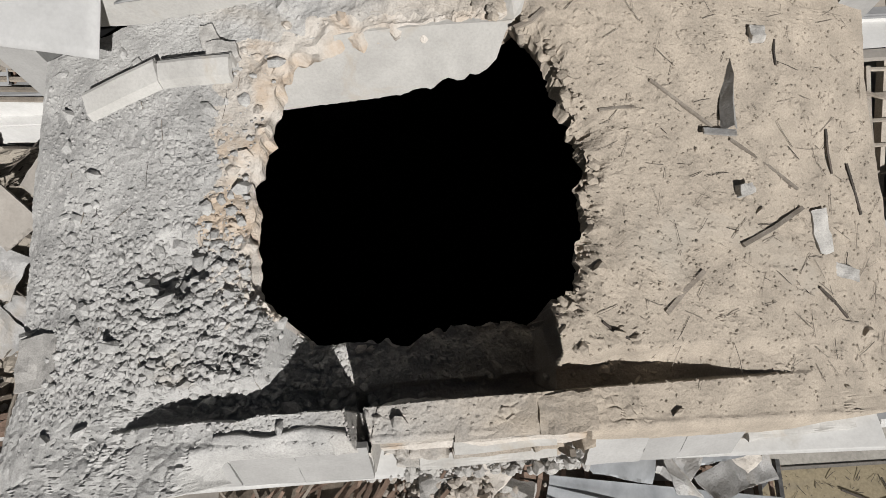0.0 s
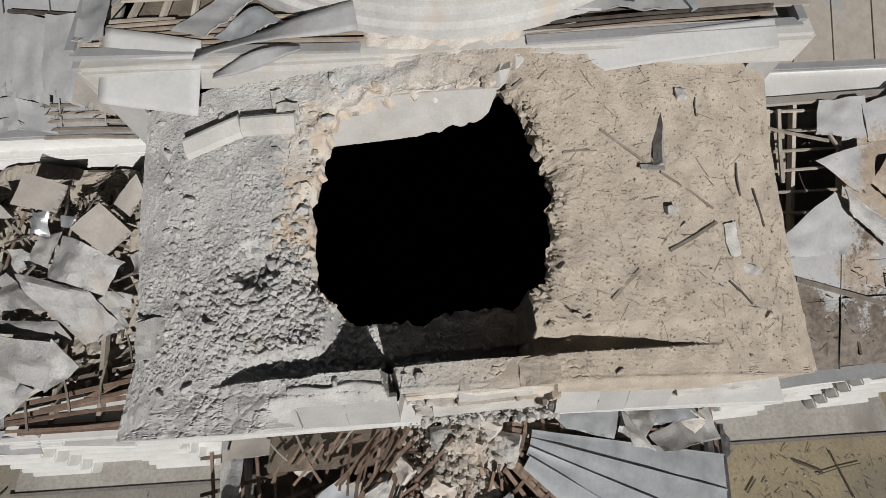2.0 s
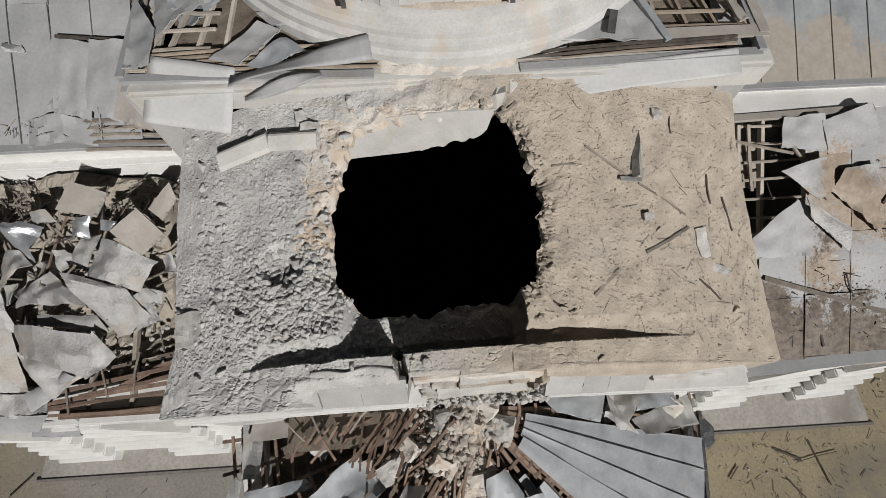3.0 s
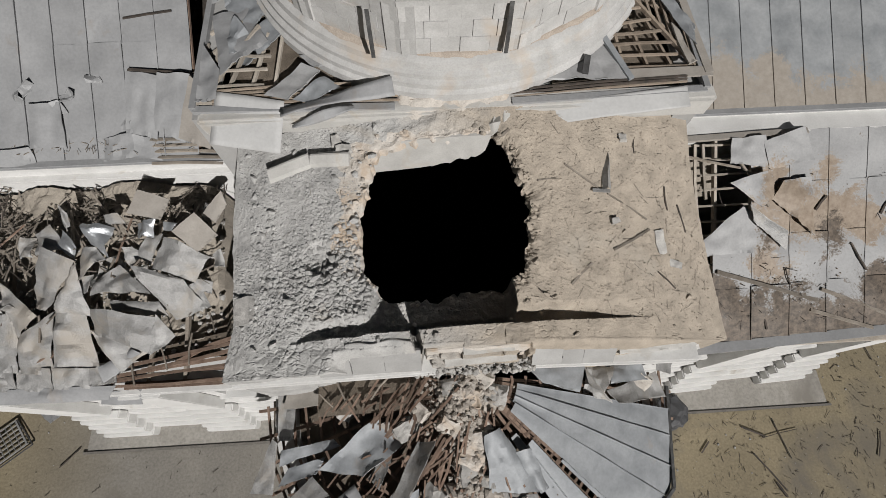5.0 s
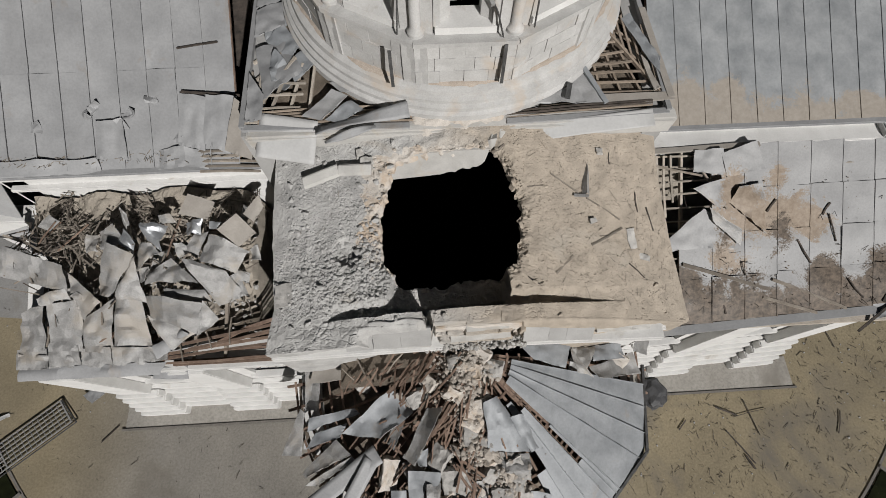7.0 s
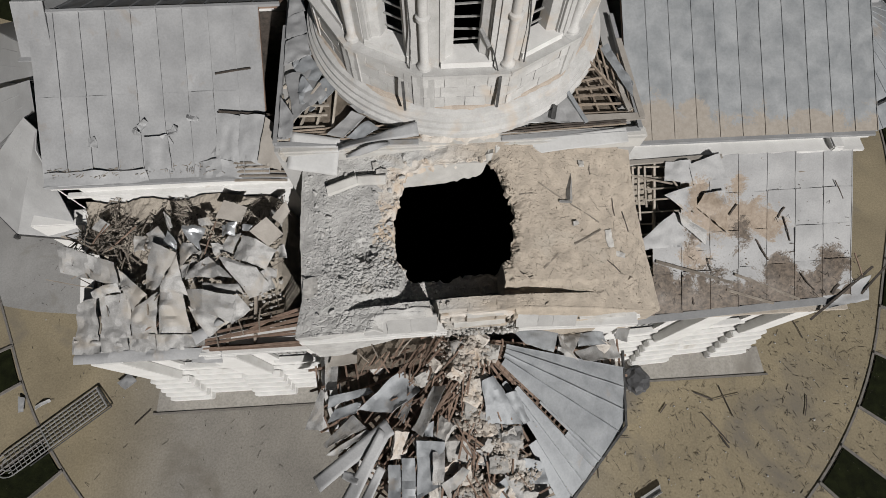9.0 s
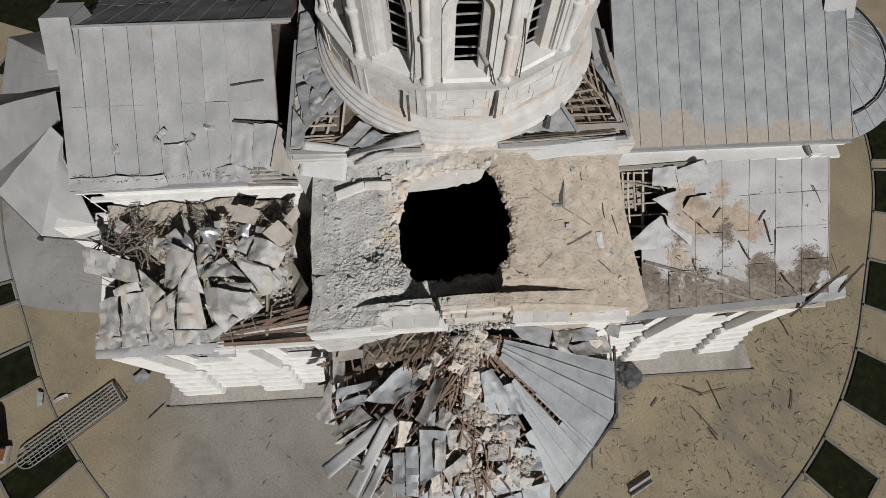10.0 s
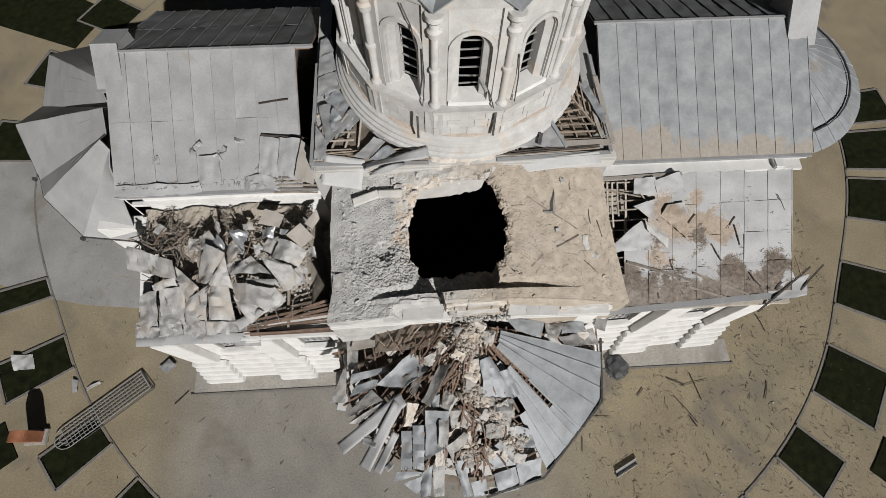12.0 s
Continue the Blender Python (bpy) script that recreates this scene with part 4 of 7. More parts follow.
    part("ledge", mesh_from(g, [[0, 3, 2, 1], [4, 5, 6, 7], [0, 1, 5, 4], [1, 2, 6, 5], [2, 3, 7, 6], [3, 0, 4, 7]], STONEWALL), side)
    # gablet over the window with its zinc roof
    g = facet(k, [(-half, -0.25, 13.75), (half, -0.25, 13.75), (0, -0.25, 14.35), (-half, 0.12, 13.75), (half, 0.12, 13.75), (0, 0.12, 14.35)])
    part("gablet", mesh_from(g, [[3, 4, 5], [0, 2, 1], [0, 1, 4, 3], [1, 2, 5, 4], [2, 0, 3, 5]], STONEWALL), side)
    for sx in (-1, 1):
        g = facet(k, [(sx * (half + 0.06), 0.2, 13.74), (0, 0.2, 14.42), (0, -1.2, 14.6), (sx * (half - 0.25), -1.0, 14.1)])
        part("gablet_roof", shell([[g[0], g[1]], [g[3], g[2]]] if sx > 0 else [[g[3], g[2]], [g[0], g[1]]], 0.03, ZINC_BLUE, False), side)


for k in range(N):
    drum_side(k)


def lathe_at(cx, cy, profile, mat, n=14):
    v, f = [], []
    for i in range(n):
        a = 2 * math.pi * i / n
        for r, z in profile:
            v.append((cx + r * math.cos(a), cy + r * math.sin(a), z))
    m = len(profile)
    for i in range(n):
        a, b = i * m, ((i + 1) % n) * m
        for j in range(m - 1):
            f.append([a + j, b + j, b + j + 1, a + j + 1])
    f.append([i * m + m - 1 for i in range(n)])
    me = mesh_from(v, f, mat)
    me.polygons.foreach_set("use_smooth", [True] * len(me.polygons))
    me.set_sharp_from_angle(angle=radians(30))
    return me


for k in range(N):
    a = 2 * math.pi * (k + 0.5) / N
    R = 3.25
    cx, cy = DX + R * math.sin(a), DY - R * math.cos(a)
    rot = Matrix.Rotation(a, 4, "Z")
    col = part("column", lathe_at(cx, cy, [(0.15, 10.84), (0.15, 10.92), (0.12, 10.96), (0.095, 11.02), (0.095, 12.0), (0.14, 12.03), (0.14, 12.10), (0.095, 12.13),
                                           (0.09, 13.0), (0.15, 13.06), (0.17, 13.2), (0.12, 13.26), (0.12, 13.4), (0.2, 13.5), (0.2, 13.62)], STONEWALL),
               church, "pale stone column with carved capital at a drum corner")
    part("pedestal", box((cx, cy, 10.36), (0.46, 0.34, 1.0), STONEWALL, rot), col)
    b = Matrix.Rotation(a, 4, "Z") @ Vector((0, 0.17, 0))
    part("pilaster", box((cx + b.x, cy + b.y, 12.3), (0.56, 0.26, 2.9), STONEWALL, rot), col)
part("drum_roof", ring_mesh([(3.15, 13.7), (2.6, 14.2), (1.5, 15.0), (0.02, 15.5)], 24, ZINC_BLUE, False, 0.5), church, "faceted zinc drum roof")
# cylinder in near-black, standing in for the shade inside the drum
part("drum_core", ring_mesh([(1.2, 9.3), (1.2, 13.8)], 12, SHADE_BLACK, False, 0.5), church, "near-black cylinder painting the drum's inner shade")

# ---- apses ----
SAC = (0.15, 0.65)
APEX_Z, EAVE_Z, FAN_R = 6.35, 4.3, 4.72


def cone_point(cx, cy, zc, slope, r, a, up=0.0):
    return (cx + r * math.cos(radians(a)), cy + r * math.sin(radians(a)), zc - slope * r + up)


def fan_sheet(cx, cy, zc, slope, r0, r1, a0, a1, mat, rib=0.045, dent=0.01, seed=0):
    rows = []
    n = 7
    for a, up in ((a0, 0), ((a0 * 2 + a1) / 3, 0), ((a0 + 2 * a1) / 3, 0), (a1, 0), (a1 + 0.02, rib), (a1 + 0.3, rib), (a1 + 0.32, 0)):
        row = []
        for j in range(n):
            r = r0 + (r1 - r0) * j / (n - 1)
            d = dent * noise.noise(Vector((r * 1.5, a * 0.2, seed * 3.3))) * 2
            row.append(cone_point(cx, cy, zc, slope, r, a, up + d + 0.05))
        rows.append(row)
    me = shell(rows[::-1], 0.007, mat, True)
    me.set_sharp_from_angle(angle=radians(30))
    return me


SLOPE = (APEX_Z - EAVE_Z) / FAN_R
apse = part("south_apse_roof", mesh_from(*(lambda vv, ff: (vv, ff))(
    [(SAC[0], SAC[1], APEX_Z - 0.6)] + [cone_point(*SAC, APEX_Z - 0.55, SLOPE, FAN_R - 0.25, -180 + 10 * i) for i in range(19)],
    [[0, i + 1, i + 2] for i in range(18)]), DIRT), church, "broken fan-shaped zinc roof of the south apse")
# lathing under the sheets
for i in range(25):
    a = -177 + 7.2 * i
    part("rafter", beam(cone_point(*SAC, APEX_Z, SLOPE, 0.5, a, -0.09), cone_point(*SAC, APEX_Z, SLOPE, FAN_R - 0.1, a, -0.09), 0.06, 0.1, WOOD), apse)
for k in range(13):
    r = 0.8 + 0.3 * k
    for i in range(12):
        a = -178 + 15 * i
        if random.random() < 0.25 and 2 < i < 9:
            continue
        part("batten", beam(cone_point(*SAC, APEX_Z, SLOPE, r, a, -0.02), cone_point(*SAC, APEX_Z, SLOPE, r, a + 14.5 + random.uniform(-1, 1), -0.02 + random.uniform(-0.02, 0.02)),
                            0.05, 0.035, WOOD, random.uniform(-0.02, 0.02)), apse)
# sheets that still lie in place on the east side, cut to straight eaves
EAVE_CORNERS = ((4.62, 0.45), (4.3, -1.6), (2.1, -3.72), (0.3, -4.15))


def eave_reach(a):
    """Distance from the apex to the straight eaves in the direction a."""
    d = Vector((math.cos(radians(a)), math.sin(radians(a))))
    for p, q in zip(EAVE_CORNERS, EAVE_CORNERS[1:]):
        p, e = Vector(p) - Vector(SAC), Vector(q) - Vector(p)
        det = d.x * -e.y + e.x * d.y
        r, u = (p.x * -e.y + e.x * p.y) / det, (d.x * p.y - d.y * p.x) / det
        if r > 0 and -0.02 <= u <= 1.02:
            return r
    return FAN_R


def eave_sheet(a0, a1, r0, mat, seed):
    rows, n = [], 8
    ups = [(a0, 0)] + [(a0 + (a1 - a0) * k / 4, 0) for k in (1, 2, 3)] + [(a1 - 0.25, 0), (a1 - 0.2, 0.035), (a1, 0.035), (a1 + 0.02, 0)]
    for a, up in ups:
        r1 = eave_reach(a)
        row = []
        for j in range(n):
            r = r0 + (r1 - r0) * j / (n - 1)
            d = 0.03 * noise.noise(Vector((r * 1.3, a * 0.15, seed * 3.3))) + 0.012 * noise.noise(Vector((r * 4, a * 0.5, seed)))
            row.append(cone_point(*SAC, APEX_Z, SLOPE, r, a, up + d + 0.06))
        rows.append(row)
    me = shell(rows[::-1], 0.007, mat, True)
    me.set_sharp_from_angle(angle=radians(30))
    return me


for i, (a0, a1, r0) in enumerate(((-16, -9.1, 0.9), (-23.5, -16.1, 0.9), (-31, -23.6, 0.9), (-42, -31.1, 0.95), (-43.5, -42.1, 2.3),
                                  (-52, -46.3, 1.6), (-58, -52.1, 1.3), (-63, -58.1, 2.9))):
    part("roof_sheet", eave_sheet(a0, a1, r0, ZINC_BLUE, i), apse)
part("roof_sheet", eave_sheet(-46.2, -43.6, 3.35, ZINC_BLUE, 11), apse)
# bare lathing where one strip of sheets is gone
for i in range(15):
    r = 0.95 + 0.165 * i
    part("batten", beam(cone_point(*SAC, APEX_Z, SLOPE, r, -47.5, 0.02), cone_point(*SAC, APEX_Z, SLOPE, r + random.uniform(-0.04, 0.04), -41, 0.02), 0.05, 0.035, WOOD,
                        random.uniform(-0.02, 0.02)), apse)
for a in (-46, -42.5):
    part("rafter", beam(cone_point(*SAC, APEX_Z, SLOPE, 0.8, a, -0.02), cone_point(*SAC, APEX_Z, SLOPE, 3.5, a, -0.02), 0.06, 0.08, WOOD), apse)
# drip edge along the straight eaves
for p, q in zip(EAVE_CORNERS[:-1], EAVE_CORNERS[1:]):
    part("drip_edge", beam((p[0] + 0.03, p[1] - 0.02, 4.42), (q[0] + 0.03, q[1] - 0.02, 4.42), 0.06, 0.09, STEEL), apse)


def apse_wall(cx, cy, r, a0, a1, z1, n, mat, label):
    v, f = [], []
    for i in range(n + 1):
        a = radians(a0 + (a1 - a0) * i / n)
        for q in (r, r - 0.45):
            for z in (0, z1):
                v.append((cx + q * math.cos(a), cy + q * math.sin(a), z))
    for i in range(n):
        a, b = 4 * i, 4 * i + 4
        f += [[a, b, b + 1, a + 1], [a + 1, b + 1, b + 3, a + 3], [a + 3, b + 3, b + 2, a + 2]]
    return part("apse_wall", mesh_from(v, f, mat), church, label)


apse_wall(*SAC, 4.25, -180, 0, EAVE_Z + 0.1, 24, PLASTER, "white plastered apse wall")

# west apse: folded plates, rising to a fold on the south side of each and dropping steeply beyond it
WEST = [(-11.0, 4.45), (-13.0, 4.75), (-14.5, 6.2), (-15.3, 7.25), (-16.2, 9.25), (-16.15, 10.7), (-15.9, 12.7), (-14.2, 14.0), (-10.9, 14.2)]
WEST_Z = (5.35, 5.3, 5.6, 5.05, 5.75, 5.0, 5.7, 5.0, 5.2)
WTOP = [(-10.5, 5.6, 8.2), (-10.54, 6.14, 8.3), (-10.75, 6.36, 8.5), (-10.84, 6.78, 8.2), (-10.98, 7.59, 8.45), (-11.1, 7.98, 8.0), (-11.5, 8.9, 8.4),
        (-11.5, 9.6, 8.2), (-11.0, 10.0, 8.2)]
wapse = None
for k in range(8):
    p, q = Vector((*WEST[k], WEST_Z[k])), Vector((*WEST[k + 1], WEST_Z[k + 1]))
    top0, top1 = Vector(WTOP[k]), Vector(WTOP[k + 1])
    rows = []
    for t in (0, 0.2, 0.4, 0.6, 0.8, 1):
        e, top = p.lerp(q, t), top0.lerp(top1, t)
        rows.append([top.lerp(e, s) + Vector((0, 0, 0.02 * noise.noise(Vector((k, t * 3, s * 4))))) for s in (0, 0.15, 0.3, 0.45, 0.6, 0.8, 1)])
    me = shell(rows[::-1], 0.02, PALE_ZINC, True)
    me.set_sharp_from_angle(angle=radians(25))
    if wapse is None:
        wapse = part("west_apse_roof", me, church, "folded grey zinc roof of the west apse")
    else:
        part("roof_facet", me, wapse)
    for t in (0.35, 0.7):
        part("seam", beam(top0.lerp(top1, t).lerp(p.lerp(q, t), 0.12) + Vector((0, 0, 0.012)), p.lerp(q, t), 0.012, 0.035, ZINC), wapse)
    part("gutter", beam(p - Vector((0, 0, 0.05)), q - Vector((0, 0, 0.05)), 0.09, 0.07, STEEL), wapse)
for x, y in (WEST[1], WEST[3], WEST[6]):
    part("gutter_outlet", bevelled((x - 0.05, y - 0.08, 5.25), (0.12, 0.12, 0.16), STEEL, 0.02), wapse)
v, f = [], []
for x, y in WEST:
    c = Vector((-11.0, 9.2, 0))
    w = c + (Vector((x, y, 0)) - c) * 0.92
    v += [(w.x, w.y, 0), (w.x, w.y, 5.1)]
for i in range(len(WEST) - 1):
    f.append([2 * i, 2 * i + 2, 2 * i + 3, 2 * i + 1])
part("apse_wall", mesh_from(v, f, PLASTER), church, "white plastered west apse wall")

# east apse: half-round fan
EAC = (10.95, 9.3)
eapse = None
for i in range(18):
    a = 90 - 10 * i
    me = fan_sheet(*EAC, 8.75, 0.42, 0.15, 3.75, a - 9.8, a, ZINC_BLUE, rib=0.018, seed=40 + i)
    if eapse is None:
        eapse = part("east_apse_roof", me, church, "half-round blue-grey zinc roof of the east apse")
    else:
        part("roof_sheet", me, eapse)
for i in range(18):
    a = 90 - 10 * i
    part("snow_rail", beam(cone_point(*EAC, 8.75, 0.42, 3.15, a, 0.13), cone_point(*EAC, 8.75, 0.42, 3.15, a - 10, 0.13), 0.04, 0.05, STEEL), eapse)
apse_wall(*EAC, 3.4, -90, 90, 7.15, 24, PLASTER, "white plastered east apse wall")

# ---- corners between drum ring and crossing ----
def corner_roof(sx, open_):
    """Hipped corner beside the drum ring: chevrons of battens on rafters over a dusty floor."""
    edge, lath = 4.2, LATH if open_ else PALE_LATH
    roof = part("corner_roof", beam((sx * edge, 4.72, 9.2), (sx * 0.95, 4.62, 9.2), 0.12, 0.08, ZINC), church,
                "torn corner roof with bare battens" if open_ else "torn corner roof with loose zinc sheets")
    part("edge_flashing", beam((sx * edge, 4.72, 9.22), (sx * edge, 8.3, 9.22), 0.1, 0.1, ZINC), roof)
    part("under_floor", box((sx * 2.95, 6.3, 9.06), (2.5, 3.3, 0.08), DIRT), roof)
    tip = Vector((sx * 4.16, 5.16 if open_ else 4.8, 9.2))
    top = Vector((sx * 3.2, 6.75 if open_ else 6.25, 9.42))
    part("hip_rafter", beam(tip, top, 0.05, 0.07, lath), roof)
    for i in range(7 if open_ else 4):
        h = tip.lerp(top, 0.03 + (0.15 if open_ else 0.2) * i)
        long_ = (1.42 if open_ else 1.0) - 0.14 * i
        part("batten", beam(h, (h.x - sx * long_, h.y - 0.06 - 0.02 * i + 0.1 * random.random(), h.z + 0.02), 0.042, 0.03, lath, random.uniform(-0.02, 0.02)), roof)
        part("batten", beam(h, (h.x - sx * 0.02, h.y + long_ * 1.25, h.z + 0.02), 0.042, 0.03, lath, random.uniform(-0.02, 0.02)), roof)
    for i in range(3):
        q = 0.24 + 0.28 * i
        part("jack_rafter", beam(tip + Vector((-sx * q * 1.5, 0, -0.06)), tip.lerp(top, min(q + 0.35, 1)) + Vector((-sx * q * 0.5, 0.1, -0.06)), 0.045, 0.06, lath), roof)
        part("jack_rafter", beam(tip + Vector((0, q * 2.0, -0.06)), tip.lerp(top, min(q + 0.35, 1)) + Vector((0, q * 0.8, -0.06)), 0.045, 0.06, lath), roof)
    if open_:
        # border boards round the opening
        part("border_board", beam((4.35, 5.04, 9.26), (2.9, 5.04, 9.26), 0.2, 0.03, TANBOARD), roof)
        part("border_board", beam((4.30, 5.0, 9.27), (4.2, 7.4, 9.3), 0.14, 0.03, TANBOARD), roof)
        part("border_board", beam((2.95, 4.9, 9.3), (2.55, 5.85, 9.42), 0.1, 0.05, ZINC_BLUE), roof)
        part("loose_lath", beam((2.15, 4.95, 9.42), (2.25, 5.3, 9.45), 0.1, 0.03, STEEL), roof)
        for k in range(3):
            part("eave_lath", beam((0.95, 4.72 + 0.06 * k, 9.2 + 0.02 * k), (3.9, 4.86 + 0.04 * k, 9.24 + 0.02 * k), 0.025, 0.03, DARKWOOD if k else LATH, 0.02), roof)
    else:
        for k in range(5):
            part("eave_lath", beam((-3.9, 4.8 + 0.05 * k, 9.22 + 0.02 * k), (-0.65 - 0.25 * k, 4.72 + 0.08 * k, 9.24 + 0.02 * k), 0.03, 0.03, LATH, 0.03), roof)
    return roof


corner_roof(1, True)
corner_roof(-1, False)

# ---- torn roof sheets, strips and blocks ----
HEAP = ("crumpled torn zinc sheet in the heap on the west aisle", "torn sheets on the west aisle")
FAN = ("torn bent zinc sheet on the broken apse roof", "torn sheets on the apse")
EAST = ("lifted dented zinc sheet with brown dust on the east aisle", "lifted sheets on the east aisle")


def torn(x, y, z, w, l, rz, slope, seed, mat, crease, which):
    r = random.Random(seed)
    rows = crumpled(w, l, r.uniform(-0.12, 0.2) * crease, crease, seed)
    label = which[0] if mat is not TANBOARD else "flat tan board fallen among torn roof sheets"
    ob = thing("torn_roof_sheet" if mat is not TANBOARD else "board", label, "roof sheet" if mat is not TANBOARD else "board", group=which[1],
               me=shell(rows, 0.012 if mat is not TANBOARD else 0.03, mat, crease < 0.2))
    if which is not FAN:
        tilt = turn(slope + r.uniform(-17, 17) * (0.2 + crease), r.uniform(-20, 20) * (0.15 + crease), 0)
    else:
        a = math.atan2(y - SAC[1], x - SAC[0])
        down = Vector((math.cos(a), math.sin(a), -SLOPE))
        side = Vector((-math.sin(a), math.cos(a), 0))
        nrm = down.cross(side).normalized()
        tilt = Matrix.Rotation(math.acos(nrm.z), 4, Vector((0, 0, 1)).cross(nrm).normalized()) @ turn(r.uniform(-7, 7), r.uniform(-7, 7), 0)
    ob.matrix_basis = Matrix.Translation((x, y, z)) @ tilt @ turn(0, 0, rz)
    return ob


CORNER = ("loose grey zinc sheet beside the drum ring", "loose sheets beside the drum")


def aisle_top(x, y):
    return 5.45 + 0.45 * (y - 0.9)


def apse_top(x, y):
    return APEX_Z - SLOPE * math.hypot(x - SAC[0], y - SAC[1])


def apse_lifted(x, y):
    return 5.7 - 0.2 * math.hypot(x - SAC[0], y - SAC[1])


def east_top(x, y):
    return 5.8 + 0.511 * (y - 0.8)


def corner_top(x, y):
    return 9.3


def flap(which, mat, surface, lift, crease, seed, a, b, c, d):
    """A torn four-cornered sheet lying over a roof surface: a, b along its far side, c, d along the near one."""
    r = random.Random(seed)
    cs = [Vector((p[0], p[1], surface(*p) + lift + r.uniform(-0.07, 0.07) * (0.4 + crease))) for p in (a, b, c, d)]
    mid = sum(cs, Vector()) / 4
    size = max((cs[0] - cs[2]).length, (cs[1] - cs[3]).length)
    n = 15
    folds = []
    for k in range(1 + int(4 * crease)):
        q = r.uniform(0, math.pi)
        folds.append((math.cos(q), math.sin(q), r.uniform(-0.25, 0.25) * size, r.uniform(-0.5, 0.5) * crease))
    ox = Vector((seed * 5.7, seed * 2.3, 0))
    board = mat is TANBOARD
    bow = (r.uniform(-0.06, 0.2) * size * min(crease, 0.6), r.uniform(-0.08, 0.16) * size * min(crease, 0.6), r.uniform(-0.5, 0.5))
    wild = 1.8 if which is HEAP else 1.0
    rows = []
    for i in range(n):
        u = i / (n - 1)
        row = []
        for j in range(n):
            v = j / (n - 1)
            p = cs[3].lerp(cs[2], u).lerp(cs[0].lerp(cs[1], u), v) - mid
            z = sum(amt * abs(p.x * c_ + p.y * s_ - o) for c_, s_, o, amt in folds)
            nv = noise.noise_vector(Vector((p.x * 2.4, p.y * 2.4, 0)) + ox)
            rim = 1.0 if i in (0, n - 1) or j in (0, n - 1) else 0.25
            jag = noise.noise_vector(Vector((p.x * 9, p.y * 9, 2)) + ox)
            mid_ = noise.noise(Vector((p.x * 5, p.y * 5, 7)) + ox)
            if not board:
                p.z += wild * bow[0] * math.sin(math.pi * (u * (1 - bow[2]) + bow[2] * u * u)) + bow[1] * math.sin(math.pi * v) * (1 - 0.5 * u)
            p.z += z + nv.z * (0.03 + 0.08 * crease) * (1 if board else wild) + mid_ * (0.008 if board else 0.03 * wild) + 0.022 * crease * jag.z
            # rims turned up or down where the sheet was pulled off
            if j == 0:
                p.z += 0.02 * r.uniform(-1, 1)
            p.x += (nv.x * 0.05 + jag.x * 0.012) * rim * (0.3 + crease)
            p.y += (nv.y * 0.05 + jag.y * 0.012) * rim * (0.3 + crease)
            row.append(p)
        rows.append(row)
    low = sum(p.z for row in rows for p in row) / n / n
    for row in rows:
        for p in row:
            p.z -= low
    me = shell(rows, 0.03 if board else 0.012, mat, True)
    me.set_sharp_from_angle(angle=radians(14))
    ob = thing("board" if board else "torn_roof_sheet", "flat tan board fallen among torn roof sheets" if board else which[0],
               "board" if board else "roof sheet", group=which[1], me=me)
    ob.location = mid
    return ob




def strip(a, b, w, seed, which=("long bent zinc strip sliding off the broken apse", "torn sheets on the apse")):
    a, b = Vector(a), Vector(b)
    d = (b - a)
    s = d.cross(Vector((0, 0, 1))).normalized()
    n, rows = 14, []
    for i in range(5):
        u = i / 4 - 0.5
        row = []
        for j in range(n):
            t = j / (n - 1)
            p = a + d * t + s * u * w * (1 - 0.15 * math.sin(t * 3 + seed))
            p.z += 0.05 * math.sin(t * 3.1) + u * 0.12 * math.sin(t * 4 + seed) + 0.05 * abs(t - 0.45) + 0.03 * noise.noise(p * 3.2)
            row.append(p - (a + b) / 2)
        rows.append(row)
    ob = thing("torn_roof_strip", which[0], "roof sheet", group=which[1],
               me=shell(rows[::-1], 0.012, ZINC))
    ob.location = (a + b) / 2
    return ob


def stick(a, b, w, mat, label="broken timber lying on the damaged roof", category="timber"):
    a, b = Vector(a), Vector(b)
    mid = (a + b) / 2
    ob = thing("broken_timber", label, category, group="broken timbers",
               me=beam(a - mid, b - mid, w, w * 0.6, mat, random.uniform(-0.03, 0.03)))
    ob.location = mid
    return ob


def fallen_block(x, y, z, w, h, rz, seed):
    me = rough_block(w, h, 0.22, LIME if seed % 3 == 0 else RUBBLE, 0.05, seed + 70)
    ob = thing("stone_block", "broken pale masonry block fallen on the apse", "stone block", group="fallen blocks", me=me)
    ob.matrix_basis = Matrix.Translation((x, y, z)) @ turn(18 + seed % 5 * 4, (seed % 7 - 3) * 6, rz)
    return ob


# torn sheets heaped on the west aisle
flap(HEAP, ZINC_TORN, aisle_top, 0.35, 0.35, 60, (-10.29, 3.52), (-8.95, 3.03), (-8.91, 2.51), (-10.35, 2.89))
flap(HEAP, ZINC_TORN, aisle_top, 0.22, 0.3, 61, (-9.07, 3.05), (-8.25, 2.28), (-8.70, 1.92), (-8.92, 2.60))
flap(HEAP, ZINC_TORN, aisle_top, 0.42, 0.5, 62, (-7.87, 3.41), (-7.34, 3.16), (-7.96, 2.32), (-8.33, 2.44))
flap(HEAP, ZINC_TORN, aisle_top, 0.3, 0.5, 63, (-7.38, 3.17), (-7.27, 2.22), (-7.95, 2.35), (-7.72, 2.75))
flap(HEAP, ZINC_TORN, aisle_top, 0.18, 0.35, 64, (-7.98, 2.46), (-7.43, 2.46), (-7.29, 1.36), (-8.02, 1.34))
flap(HEAP, ZINC_TORN, aisle_top, 0.1, 0.2, 65, (-8.77, 1.97), (-8.07, 2.41), (-8.16, 1.21), (-8.83, 1.29))
